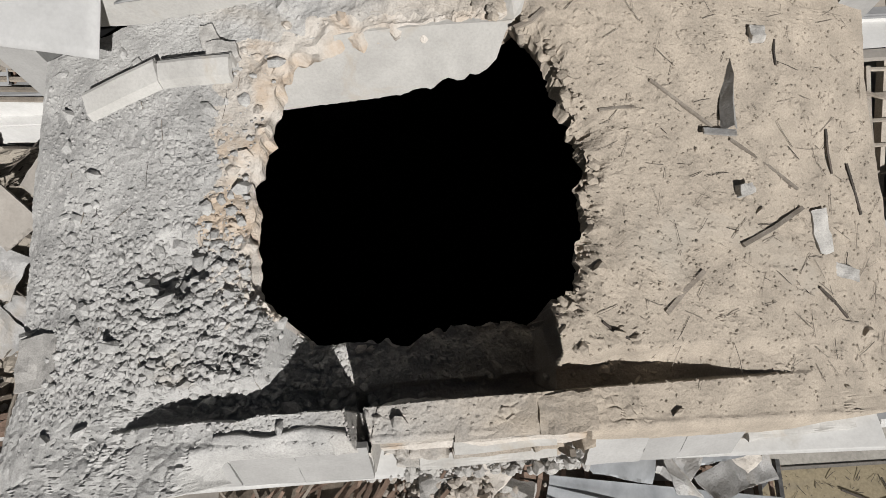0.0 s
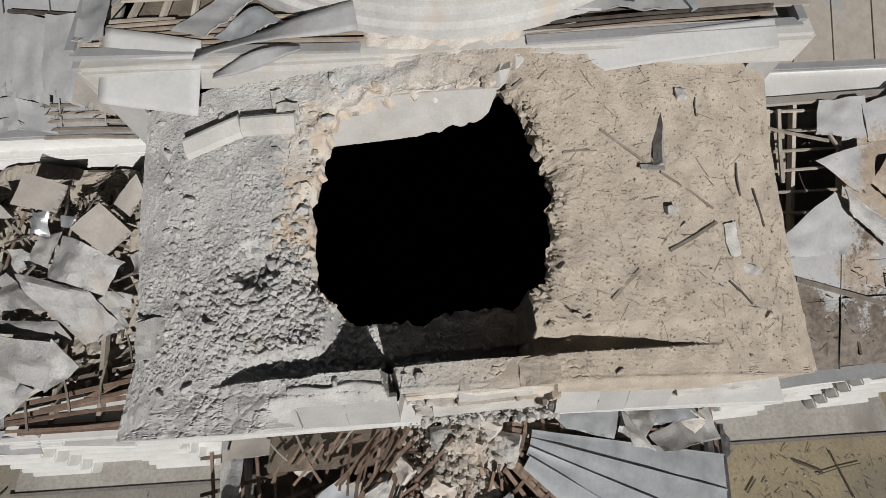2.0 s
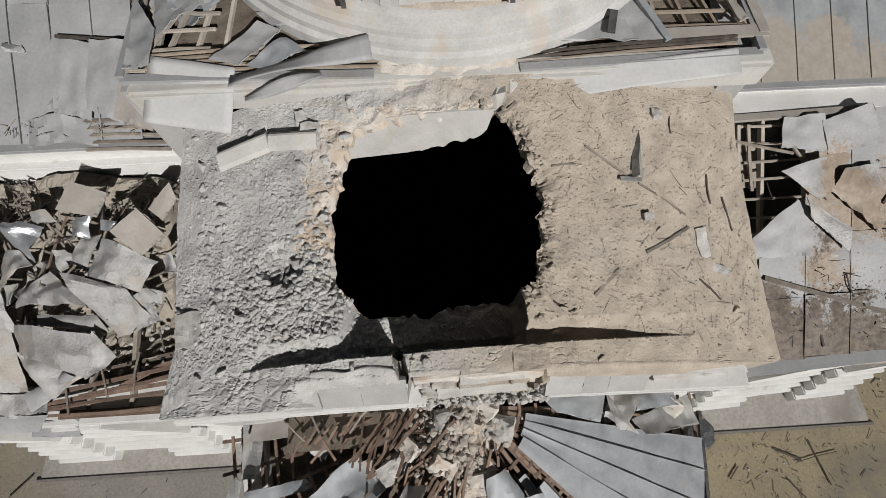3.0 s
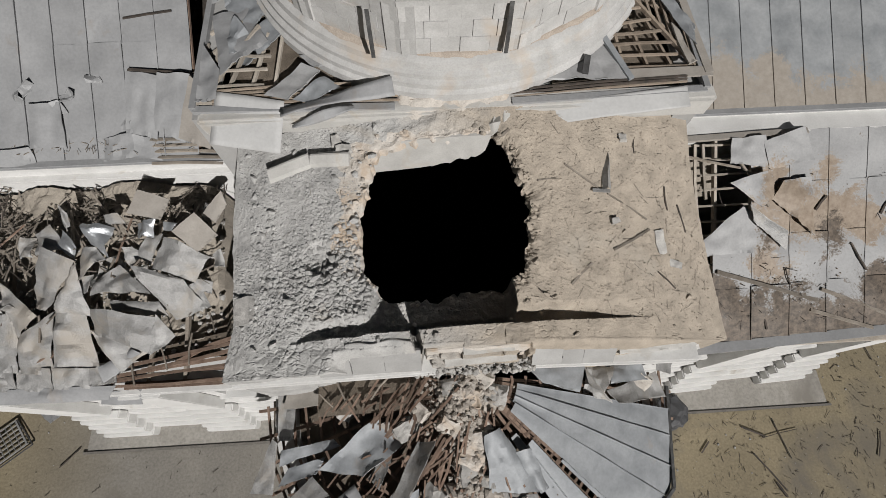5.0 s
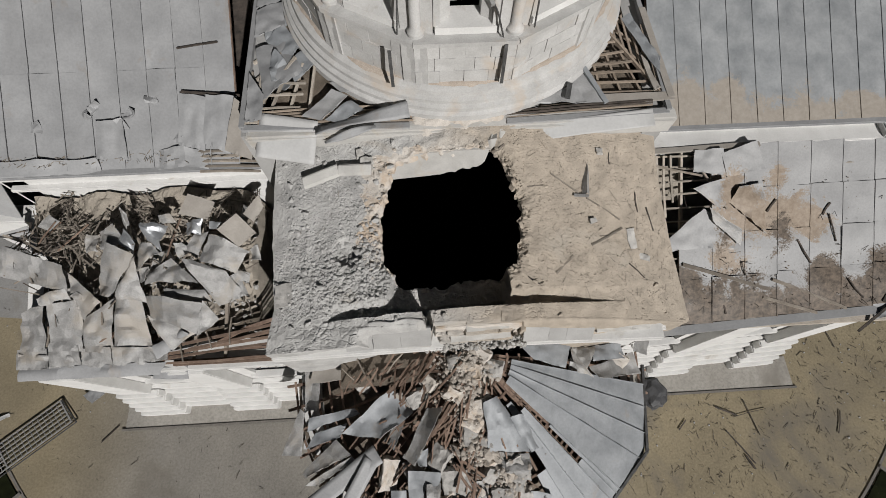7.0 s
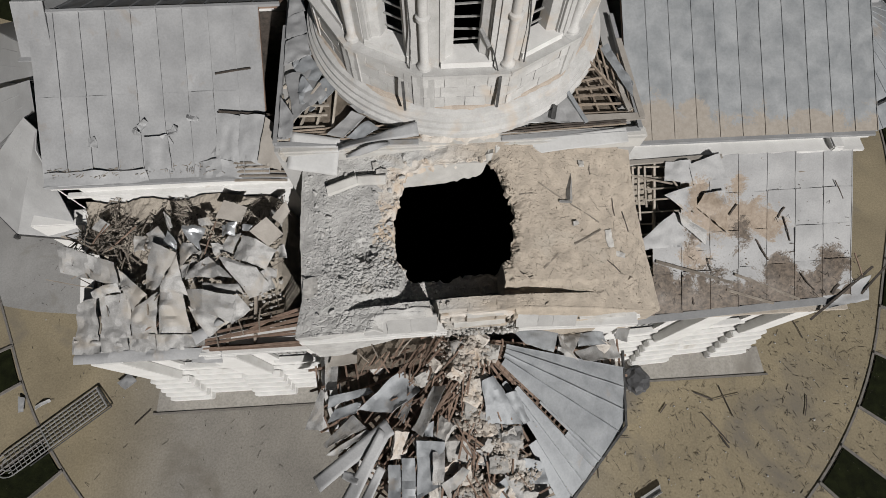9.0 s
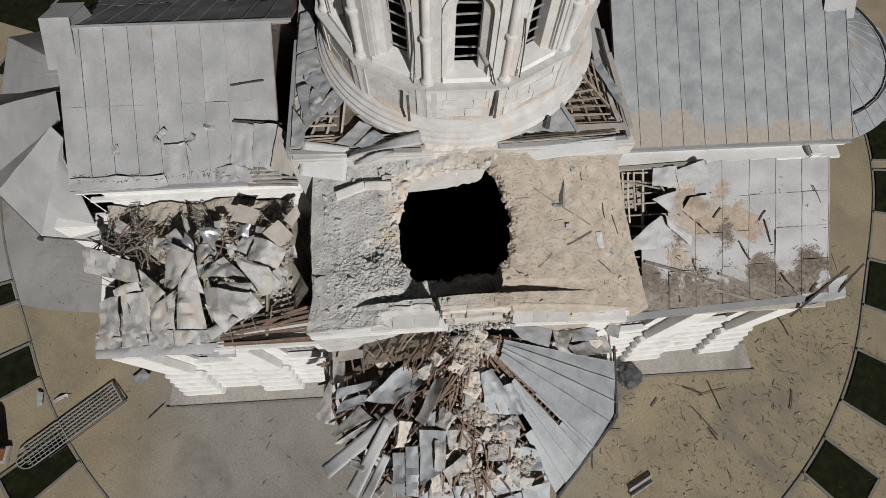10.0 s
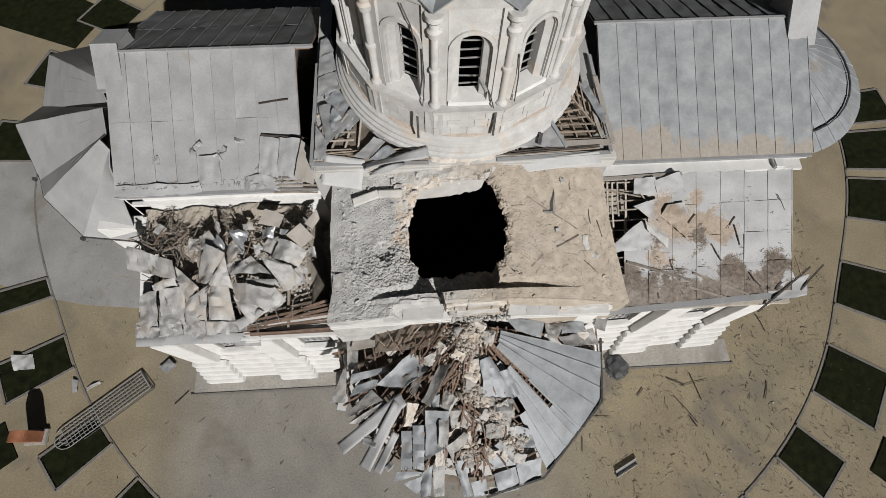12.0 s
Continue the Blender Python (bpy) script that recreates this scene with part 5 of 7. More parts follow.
flap(HEAP, ZINC_TORN, aisle_top, 0.14, 0.25, 66, (-9.52, 2.31), (-8.75, 2.41), (-8.83, 1.29), (-9.61, 1.33))
flap(HEAP, ZINC_TORN, aisle_top, 0.08, 0.3, 67, (-10.22, 2.21), (-9.60, 2.28), (-9.65, 1.34), (-10.26, 1.37))
flap(HEAP, ZINC_TORN, aisle_top, 0.42, 0.3, 68, (-7.19, 2.34), (-5.83, 2.09), (-6.07, 1.46), (-7.13, 1.90))
flap(HEAP, ZINC_TORN, aisle_top, 0.3, 0.4, 69, (-7.19, 1.95), (-6.12, 1.54), (-6.74, 1.18), (-6.99, 1.53))
flap(HEAP, ZINC_TORN, aisle_top, 0.36, 0.3, 70, (-5.88, 2.16), (-5.58, 1.76), (-6.07, 1.45), (-6.09, 1.55))
flap(HEAP, ZINC_TORN, aisle_top, 0.26, 0.3, 71, (-6.80, 2.49), (-5.88, 2.42), (-5.79, 2.18), (-6.73, 2.30))
flap(HEAP, ZINC_TORN, aisle_top, 0.2, 0.5, 72, (-7.16, 2.91), (-6.64, 3.15), (-6.01, 2.57), (-7.34, 2.66))
flap(HEAP, ZINC_TORN, aisle_top, 0.4, 0.35, 73, (-5.68, 3.57), (-4.80, 3.15), (-5.13, 2.73), (-5.97, 3.00))
flap(HEAP, TANBOARD, aisle_top, 0.5, 0.05, 74, (-5.42, 3.57), (-4.96, 3.88), (-4.57, 3.48), (-4.98, 3.20))
flap(HEAP, TANBOARD, aisle_top, 0.45, 0.15, 75, (-6.28, 3.96), (-6.04, 4.35), (-5.48, 4.18), (-5.64, 3.80))
flap(HEAP, TANBOARD, aisle_top, 0.4, 0.3, 76, (-4.88, 3.92), (-4.47, 4.28), (-4.40, 4.07), (-4.62, 3.73))
flap(HEAP, ZINC_TORN, aisle_top, 0.25, 0.9, 77, (-6.23, 3.01), (-5.35, 2.81), (-5.02, 2.33), (-5.68, 2.15))
flap(HEAP, ZINC_BRIGHT, aisle_top, 0.38, 1, 78, (-7.12, 3.82), (-6.61, 3.80), (-6.78, 3.27), (-7.09, 3.49))
flap(HEAP, ZINC_BRIGHT, aisle_top, 0.35, 1, 79, (-6.29, 3.87), (-5.74, 3.82), (-5.92, 3.58), (-6.25, 3.62))
flap(HEAP, ZINC_TORN, aisle_top, 0.3, 0.8, 80, (-8.19, 3.72), (-7.80, 3.86), (-7.56, 3.41), (-8.01, 3.30))
flap(HEAP, ZINC_TORN, aisle_top, 0.25, 0.9, 81, (-8.50, 3.73), (-8.23, 3.72), (-8.12, 3.28), (-8.56, 3.32))
flap(HEAP, ZINC_TORN, aisle_top, 0.35, 0.8, 82, (-7.36, 3.44), (-7.03, 3.42), (-6.80, 3.21), (-7.30, 2.82))
flap(HEAP, ZINC_TORN, aisle_top, 0.3, 0.5, 83, (-9.72, 2.44), (-8.95, 2.56), (-8.91, 2.37), (-9.68, 2.26))
flap(HEAP, ZINC_TORN, aisle_top, 0.3, 0.5, 84, (-6.80, 3.99), (-6.52, 4.00), (-6.42, 3.85), (-6.81, 3.84))
flap(HEAP, ZINC_TORN, aisle_top, 0.22, 0.5, 85, (-6.31, 3.33), (-6.03, 3.65), (-5.75, 3.67), (-6.02, 3.11))
flap(HEAP, ZINC_TORN, aisle_top, 0.05, 0.2, 86, (-10.32, 1.32), (-8.90, 1.22), (-8.91, 1.11), (-10.33, 1.19))
flap(HEAP, ZINC_BRIGHT, aisle_top, 0.4, 0.4, 87, (-5.66, 3.67), (-5.61, 3.80), (-5.34, 3.73), (-5.46, 3.61))
flap(HEAP, ZINC_TORN, aisle_top, 0.2, 0.8, 88, (-6.56, 3.43), (-6.36, 3.47), (-6.07, 3.28), (-6.42, 3.14))
flap(HEAP, ZINC_TORN, aisle_top, 0.25, 0.6, 89, (-7.40, 2.96), (-7.12, 3.00), (-7.15, 2.64), (-7.35, 2.62))
flap(HEAP, ZINC_TORN, aisle_top, 0.1, 0.9, 90, (-5.54, 2.71), (-5.19, 2.80), (-4.99, 2.31), (-5.23, 2.27))
flap(HEAP, ZINC_TORN, aisle_top, 0.3, 0.9, 91, (-7.71, 4.26), (-7.56, 4.07), (-7.47, 3.82), (-7.64, 3.77))
flap(HEAP, ZINC_TORN, aisle_top, 0.05, 0.6, 92, (-4.89, 3.33), (-4.65, 3.37), (-4.62, 3.05), (-4.85, 3.06))
flap(HEAP, ZINC_TORN, aisle_top, 0.05, 0.6, 93, (-5.20, 2.84), (-4.92, 2.83), (-4.99, 2.62), (-5.25, 2.63))
flap(HEAP, ZINC_TORN, aisle_top, 0.32, 0.6, 94, (-8.77, 2.49), (-8.61, 2.43), (-8.62, 2.35), (-8.89, 2.37))
flap(HEAP, ZINC_BRIGHT, aisle_top, 0.3, 0.9, 95, (-7.58, 3.77), (-7.39, 3.46), (-7.38, 3.25), (-7.72, 3.47))
for i, (x0, x1, y0, y1) in enumerate(((-10.38, -9.66, 1.42, 0.98), (-9.65, -8.92, 1.44, 0.97), (-8.91, -8.2, 1.38, 0.95), (-8.19, -7.5, 1.36, 0.95), (-7.49, -6.9, 1.34, 1.0))):
    flap(HEAP, ZINC_TORN, aisle_top, 0.06, 0.2, 96 + i, (x0, y0), (x1, y0 - 0.02), (x1, y1), (x0, y1))
flap(("long curled zinc strip hanging over the torn eave", "torn sheets on the west aisle"), ZINC, aisle_top, 0.03, 0.3, 102, (-10.4, 1.02), (-7.0, 1.0), (-7.2, 0.72), (-10.42, 0.74))
flap(("long curled zinc strip hanging over the torn eave", "torn sheets on the west aisle"), ZINC, aisle_top, 0.2, 0.5, 103, (-7.2, 1.3), (-6.5, 1.62), (-6.3, 1.5), (-7.1, 1.0))
flap(("grey zinc sheet hanging over the torn eave", "torn sheets on the west aisle"), ZINC, lambda x, y: 5.2 + 0.5 * (y - 0.85), 0.06, 0.2, 104,
     (-7.36, 0.9), (-6.55, 0.9), (-6.6, 0.62), (-7.42, 0.66))
# torn sheets on the south apse
flap(FAN, TANBOARD, apse_lifted, 0.06, 0.2, 160, (-3.77, 0.36), (-3.62, 0.89), (-2.54, 0.84), (-2.68, 0.42))
flap(FAN, ZINC_BLUE, apse_lifted, 0.3, 0.55, 161, (-2.89, -0.83), (-1.71, 0.09), (-1.24, -0.47), (-1.99, -0.97))
flap(FAN, ZINC_BLUE, apse_lifted, 0.15, 0.25, 162, (-3.74, -0.71), (-3.69, -0.43), (-2.62, -0.26), (-2.48, -0.40))
flap(FAN, ZINC_BLUE, apse_lifted, 0.12, 0.25, 163, (-3.74, -1.09), (-3.54, -0.76), (-2.78, -0.59), (-2.97, -0.88))
flap(FAN, ZINC_TORN, apse_lifted, 0.21, 0.4, 164, (-3.89, -1.64), (-3.03, -0.93), (-2.68, -1.28), (-3.77, -1.71))
flap(FAN, ZINC_TORN, apse_lifted, 0.09, 0.4, 165, (-3.79, -1.86), (-2.70, -1.31), (-2.60, -1.38), (-3.54, -1.90))
flap(FAN, ZINC_TORN, apse_lifted, -0.09, 0.2, 166, (-4.44, -1.21), (-3.99, -0.19), (-3.88, -0.30), (-3.95, -1.24))
flap(FAN, ZINC_TORN, apse_top, 0.4, 0.8, 167, (-1.52, -1.42), (-0.90, -0.42), (-0.58, -0.42), (-1.24, -1.59))
flap(FAN, TANBOARD, apse_lifted, 0.3, 0.3, 168, (-1.71, -0.06), (-1.37, 0.01), (-0.89, -0.26), (-1.29, -0.39))
flap(FAN, ZINC_BLUE, apse_lifted, 0.15, 0.15, 169, (-2.15, -2.18), (-1.83, -2.20), (-1.87, -3.28), (-2.19, -3.26))
flap(FAN, ZINC_BLUE, apse_lifted, 0.12, 0.15, 170, (-1.80, -2.05), (-1.46, -2.07), (-1.50, -3.29), (-1.84, -3.27))
flap(FAN, ZINC_BLUE, apse_top, 0.32, 0.3, 171, (-1.39, -1.66), (-0.69, -1.73), (-0.78, -2.72), (-1.46, -3.03))
flap(FAN, ZINC_TORN, apse_top, 0.42, 0.4, 172, (-1.01, -1.95), (-0.70, -1.93), (-0.78, -2.72), (-1.05, -2.71))
flap(FAN, ZINC_BLUE, apse_lifted, 0.06, 0.2, 173, (-2.45, -3.58), (-2.32, -3.30), (-1.52, -3.35), (-1.62, -3.44))
flap(FAN, ZINC_BLUE, apse_lifted, 0.03, 0.2, 174, (-2.14, -3.64), (-1.57, -3.46), (-1.64, -3.92), (-1.73, -3.96))
flap(FAN, ZINC_BLUE, apse_lifted, 0.06, 0.3, 175, (-1.57, -3.37), (-1.23, -3.17), (-1.36, -4.02), (-1.64, -4.04))
flap(FAN, ZINC_TORN, apse_top, 0.2, 0.3, 176, (-1.23, -3.13), (-0.84, -2.81), (-0.94, -4.07), (-1.26, -4.08))
flap(FAN, ZINC_TORN, apse_top, 0.35, 0.9, 177, (-0.83, -2.72), (-0.27, -2.32), (-0.09, -2.41), (-0.62, -3.16))
flap(FAN, ZINC_BLUE, apse_top, 0.15, 0.3, 178, (-0.61, -3.12), (-0.30, -3.10), (-0.07, -4.12), (-0.33, -4.15))
flap(FAN, ZINC_BLUE, apse_top, 0.3, 0.7, 179, (0.31, -0.40), (0.65, -0.24), (1.32, -1.44), (0.36, -1.36))
flap(FAN, ZINC_TORN, apse_top, 0.2, 0.9, 180, (0.37, -1.39), (1.28, -1.47), (1.30, -2.04), (0.54, -1.75))
flap(FAN, ZINC_BLUE, apse_top, 0.2, 0.3, 181, (0.39, -2.96), (0.90, -2.55), (1.28, -3.32), (0.48, -3.40))
flap(FAN, ZINC_BLUE, apse_top, 0.2, 0.4, 182, (1.26, -2.22), (1.78, -2.33), (1.90, -2.87), (1.26, -2.83))
flap(FAN, ZINC_BLUE, apse_top, 0.15, 0.25, 183, (1.29, -3.32), (2.09, -3.15), (2.06, -3.77), (1.38, -3.90))
flap(FAN, ZINC_BLUE, apse_top, 0.12, 0.2, 184, (0.60, -3.54), (1.32, -3.38), (1.36, -4.01), (0.72, -4.12))
flap(FAN, ZINC_BLUE, apse_top, 0.08, 0.2, 185, (-0.12, -3.73), (0.36, -3.66), (0.39, -4.13), (-0.02, -4.15))
flap(FAN, ZINC_TORN, apse_top, 0.05, 0.3, 186, (0.40, -3.93), (0.69, -3.91), (0.78, -4.13), (0.44, -4.16))
flap(FAN, ZINC_TORN, apse_top, 0.25, 0.5, 187, (0.78, -2.59), (1.25, -2.83), (1.18, -3.27), (1.00, -3.08))
flap(FAN, ZINC_BLUE, apse_top, 0.25, 0.25, 188, (1.16, 0.87), (2.56, 0.88), (2.36, 0.31), (1.53, 0.49))
flap(FAN, ZINC_TORN, apse_top, 0.35, 0.7, 189, (2.53, 0.80), (2.88, 0.21), (3.08, 0.10), (2.60, 0.20))
flap(FAN, ZINC_TORN, apse_top, 0.2, 0.9, 190, (2.63, 0.90), (3.19, 0.82), (2.89, 0.24), (2.48, 0.33))
flap(FAN, ZINC_BLUE, apse_top, 0.28, 0.6, 191, (3.17, 0.83), (4.02, 0.96), (4.00, 0.53), (3.10, 0.46))
flap(FAN, ZINC_TORN, apse_top, 0.2, 0.4, 192, (2.99, 0.33), (4.30, 0.70), (4.50, 0.18), (3.18, 0.08))
flap(FAN, ZINC_TORN, apse_top, -0.1, 0.5, 193, (4.80, 1.62), (5.28, 1.41), (4.98, 0.71), (4.49, 0.80))
flap(FAN, ZINC_TORN, apse_lifted, -0.06, 0.3, 194, (-3.90, 0.81), (-3.53, 0.67), (-3.52, -0.24), (-3.88, -0.21))
flap(FAN, ZINC_BLUE, apse_top, 0.4, 0.6, 195, (-1.23, -1.35), (-0.95, -1.24), (-0.96, -1.59), (-1.15, -1.58))
flap(FAN, ZINC_TORN, apse_top, 0.1, 0.6, 196, (-0.03, -1.97), (0.35, -1.95), (0.33, -2.34), (-0.05, -2.28))
flap(FAN, TANBOARD, apse_top, 0.2, 0.3, 197, (-0.18, -1.10), (0.10, -1.03), (0.04, -1.37), (-0.25, -1.40))
flap(FAN, ZINC_TORN, apse_lifted, 0.12, 0.5, 198, (-1.95, -1.04), (-1.49, -0.42), (-1.35, -0.53), (-1.72, -1.24))
flap(FAN, ZINC_BLUE, apse_top, 0.3, 0.5, 199, (0.87, -0.72), (1.17, -0.64), (1.52, -1.36), (1.32, -1.44))
flap(FAN, ZINC_TORN, apse_lifted, 0.18, 0.8, 200, (-1.53, -1.53), (-1.24, -1.42), (-0.96, -1.57), (-1.41, -2.07))
# loose sheets beside the drum ring
flap(CORNER, ZINC_BLUE, corner_top, 0.05, 0.1, 300, (-3.96, 7.46), (-3.74, 7.79), (-3.43, 7.31), (-3.88, 6.81))
flap(CORNER, ZINC_BLUE, corner_top, 0.06, 0.12, 301, (-3.88, 6.80), (-3.52, 7.22), (-3.15, 6.61), (-3.36, 6.19))
flap(CORNER, ZINC_BLUE, corner_top, 0.05, 0.1, 302, (-3.36, 6.20), (-3.06, 6.57), (-2.72, 6.25), (-3.21, 5.68))
flap(CORNER, ZINC_BLUE, corner_top, 0.1, 0.8, 303, (-3.78, 6.18), (-3.60, 6.43), (-3.25, 5.96), (-3.59, 5.61))
flap(CORNER, ZINC_BLUE, corner_top, -0.15, 0.6, 304, (-3.78, 5.84), (-3.33, 6.12), (-3.24, 5.74), (-3.59, 5.61))
for i in range(3):
    x0, y0 = -4.1, 6.9 + 0.75 * i
    flap(CORNER, ZINC, corner_top, 0.1, 0.06, 312 + i, (x0, y0 + 0.72), (x0 + 0.5 - 0.1 * i, y0 + 0.95), (x0 + 0.62 - 0.1 * i, y0 + 0.26), (x0, y0))
flap(CORNER, ZINC_DUSTY, corner_top, 0.1, 0.1, 305, (-3.01, 4.78), (-2.45, 5.43), (-2.13, 5.26), (-2.62, 4.70))
flap(CORNER, ZINC_BLUE, corner_top, 0.06, 0.3, 306, (-2.58, 4.76), (-2.08, 5.18), (-1.80, 4.96), (-2.24, 4.67))
flap(CORNER, ZINC_DUSTY, corner_top, 0.05, 0.2, 307, (-2.52, 5.64), (-2.35, 5.67), (-2.03, 5.36), (-2.29, 5.38))
flap(CORNER, ZINC_DUSTY, corner_top, 0.02, 0.12, 308, (1.51, 5.07), (2.60, 5.67), (2.88, 4.93), (1.44, 4.94))
flap(CORNER, ZINC_BLUE, corner_top, 0.08, 0.08, 309, (3.66, 7.06), (3.88, 7.22), (4.25, 5.95), (4.11, 5.46))
flap(CORNER, TANBOARD, corner_top, 0.05, 0.1, 310, (3.86, 6.04), (4.00, 5.84), (4.09, 5.20), (3.96, 5.13))
flap(CORNER, ZINC, corner_top, 0.1, 0.25, 590, (-4.06, 6.62), (-3.48, 6.79), (-3.03, 5.93), (-3.77, 5.26))
flap(CORNER, ZINC, corner_top, 0.1, 0.25, 591, (-4.1, 5.88), (-3.77, 5.34), (-3.79, 4.8), (-4.09, 4.74))
# long curled strips sliding off the apse
strip((-2.05, -1.28, 5.42), (-4.12, -2.58, 4.26), 0.44, 0)
strip((-2.20, -1.41, 5.34), (-3.35, -3.17, 4.34), 0.37, 1)
strip((-2.31, -2.24, 5.04), (-2.96, -3.30, 4.41), 0.24, 2)
strip((-2.47, -3.07, 4.72), (-2.68, -3.24, 4.50), 0.19, 3)
strip((-2.93, -2.51, 4.77), (-3.39, -2.35, 4.58), 0.21, 4)

# fallen blocks on the apse
fallen_block(0.06, 0.27, 6.30, 0.50, 0.34, -5, 0)
fallen_block(-0.18, 0.47, 6.30, 0.43, 0.30, 10, 1)
fallen_block(0.60, 0.31, 6.22, 0.39, 0.34, -20, 2)
fallen_block(0.31, 0.65, 6.40, 0.43, 0.30, -40, 3)
fallen_block(-2.42, 0.35, 5.34, 0.53, 0.45, -30, 4)
fallen_block(-1.12, -0.18, 5.81, 0.50, 0.30, 35, 5)
fallen_block(-1.84, -1.71, 5.12, 0.39, 0.71, -5, 6)
fallen_block(-0.70, -1.44, 5.49, 0.43, 0.60, -40, 7)
fallen_block(-0.36, -1.94, 5.32, 0.60, 0.63, 0, 8)
fallen_block(0.74, -1.87, 5.34, 0.39, 0.30, -20, 9)
fallen_block(0.94, -1.67, 5.40, 0.36, 0.30, 20, 10)
fallen_block(0.64, -2.31, 5.16, 0.50, 0.45, 0, 11)
fallen_block(1.12, -2.66, 4.97, 0.28, 0.22, -10, 12)
fallen_block(-0.00, -0.93, 5.78, 0.36, 0.60, 10, 13)
fallen_block(-0.19, -3.06, 4.85, 0.36, 0.45, 0, 14)
fallen_block(-1.01, -2.94, 4.82, 0.28, 0.52, -5, 15)
fallen_block(1.00, -2.02, 5.25, 0.36, 0.37, -10, 16)
fallen_block(1.17, -2.35, 5.09, 0.28, 0.37, 0, 17)
fallen_block(3.87, 0.56, 4.85, 0.46, 0.30, -35, 18)
fallen_block(1.40, -3.09, 4.75, 0.36, 0.30, -10, 19)
fallen_block(0.40, -1.85, 5.38, 0.28, 0.30, -30, 20)
fallen_block(-0.84, 0.12, 5.98, 0.36, 0.30, -50, 21)
fallen_block(0.36, -1.15, 5.68, 0.25, 0.22, 0, 22)
fallen_block(0.2, -0.45, 6.0, 0.45, 0.32, 12, 30)
fallen_block(-0.3, -0.15, 6.12, 0.4, 0.3, -30, 33)
fallen_block(0.05, -0.75, 5.9, 0.34, 0.5, 60, 36)
fallen_block(-0.55, -2.3, 5.1, 0.42, 0.34, 25, 39)
fallen_block(0.5, -2.9, 4.95, 0.4, 0.3, -35, 42)
fallen_block(-0.2, -2.5, 5.1, 0.3, 0.5, 10, 45)
fallen_block(0.95, -2.95, 4.85, 0.34, 0.26, 50, 24)
# lifted sheets of the east aisle
flap(EAST, ZINC_DUSTY, east_top, 0.16, 0.084, 260, (5.37, 4.61), (5.99, 4.62), (6.12, 4.08), (5.33, 4.18))
flap(EAST, ZINC_DUSTY, east_top, 0.2, 0.084, 261, (5.97, 4.51), (6.75, 4.71), (6.96, 4.16), (6.10, 4.05))
flap(EAST, ZINC_DUSTY, east_top, 0.14, 0.14, 262, (6.42, 3.87), (6.97, 3.92), (7.05, 2.88), (6.17, 3.55))
flap(EAST, ZINC_DUSTY, east_top, 0.18, 0.21, 263, (5.32, 3.83), (6.13, 4.04), (6.17, 3.52), (5.93, 3.40))
flap(EAST, ZINC_DUSTY, east_top, 0.36, 0.105, 264, (4.58, 2.74), (5.47, 3.36), (5.42, 2.57), (4.57, 2.51))
flap(EAST, ZINC_DUSTY, east_top, 0.28, 0.14, 265, (5.50, 3.39), (6.35, 2.93), (6.19, 2.54), (5.43, 2.59))
flap(EAST, ZINC_TORN, east_top, 0.4, 0.14, 266, (5.55, 3.36), (6.31, 2.90), (6.30, 2.55), (5.64, 3.11))
flap(EAST, ZINC, east_top, 0.05, 0.5, 267, (9.75, 1.42), (11.05, 1.75), (10.95, 1.15), (9.8, 0.98))
stick((10.75, 1.3, 6.1), (11.5, 2.0, 6.45), 0.05, DARKWOOD)
stick((10.55, 2.3, 6.6), (10.75, 1.75, 6.35), 0.03, WOOD)
# sticks on the east aisle
stick((5.13, 2.35, 6.64), (7.18, 1.74, 6.33), 0.070, GREYWOOD)
stick((7.25, 1.94, 6.43), (9.04, 1.25, 6.08), 0.063, GREYWOOD)
stick((7.03, 1.58, 6.25), (8.33, 1.19, 6.05), 0.063, GREYWOOD)
stick((7.84, 2.74, 6.84), (8.17, 2.24, 6.59), 0.035, DARKWOOD)
stick((5.52, 4.33, 7.65), (6.16, 3.45, 7.21), 0.049, GREYWOOD)
stick((4.41, 4.41, 7.69), (5.59, 4.14, 7.56), 0.042, GREYWOOD)
stick((8.57, 3.25, 7.10), (8.76, 2.67, 6.80), 0.028, DARKWOOD)
stick((7.11, 3.35, 7.15), (7.32, 3.59, 7.28), 0.035, DARKWOOD)
stick((8.42, 3.23, 7.09), (8.60, 3.47, 7.22), 0.035, DARKWOOD)
stick((9.95, 4.05, 7.51), (10.19, 3.60, 7.28), 0.021, DARKWOOD)
stick((9.35, 0.74, 5.82), (11.05, 1.95, 6.44), 0.056, DARKWOOD)
stick((9.07, 1.88, 6.40), (9.45, 1.46, 6.19), 0.028, DARKWOOD)
stick((6.52, 2.35, 6.64), (6.66, 1.99, 6.46), 0.021, DARKWOOD)
stick((6.00, 1.73, 6.32), (6.15, 1.27, 6.09), 0.042, DARKWOOD)
stick((9.94, 1.34, 6.13), (10.12, 1.56, 6.24), 0.063, DARKWOOD)
stick((4.42, 3.02, 6.99), (6.38, 2.81, 6.88), 0.014, DARKWOOD)

# ---- rubble, blocks and sticks on the south bay ----
slab_stones = [stone_mesh(20 + k, SLAB) for k in range(10)]
lime_stones = [stone_mesh(40 + k, LIME) for k in range(6)]
chute_stones = [stone_mesh(60 + k, CHUTE, 0.4) for k in range(8)]
rng = random.Random(7)


def top_at(x, y):
    return slab_height(x, y) + rubble_relief(x, y)


def on_slab(x, y, margin=0.0):
    r = math.hypot(x - MID[0], y - MID[1])
    a = math.atan2(y - MID[1], x - MID[0])
    return cast(HOLE, a) + 0.06 + margin < r < cast(SLAB_EDGE, a) - 0.06 and y > 0.75


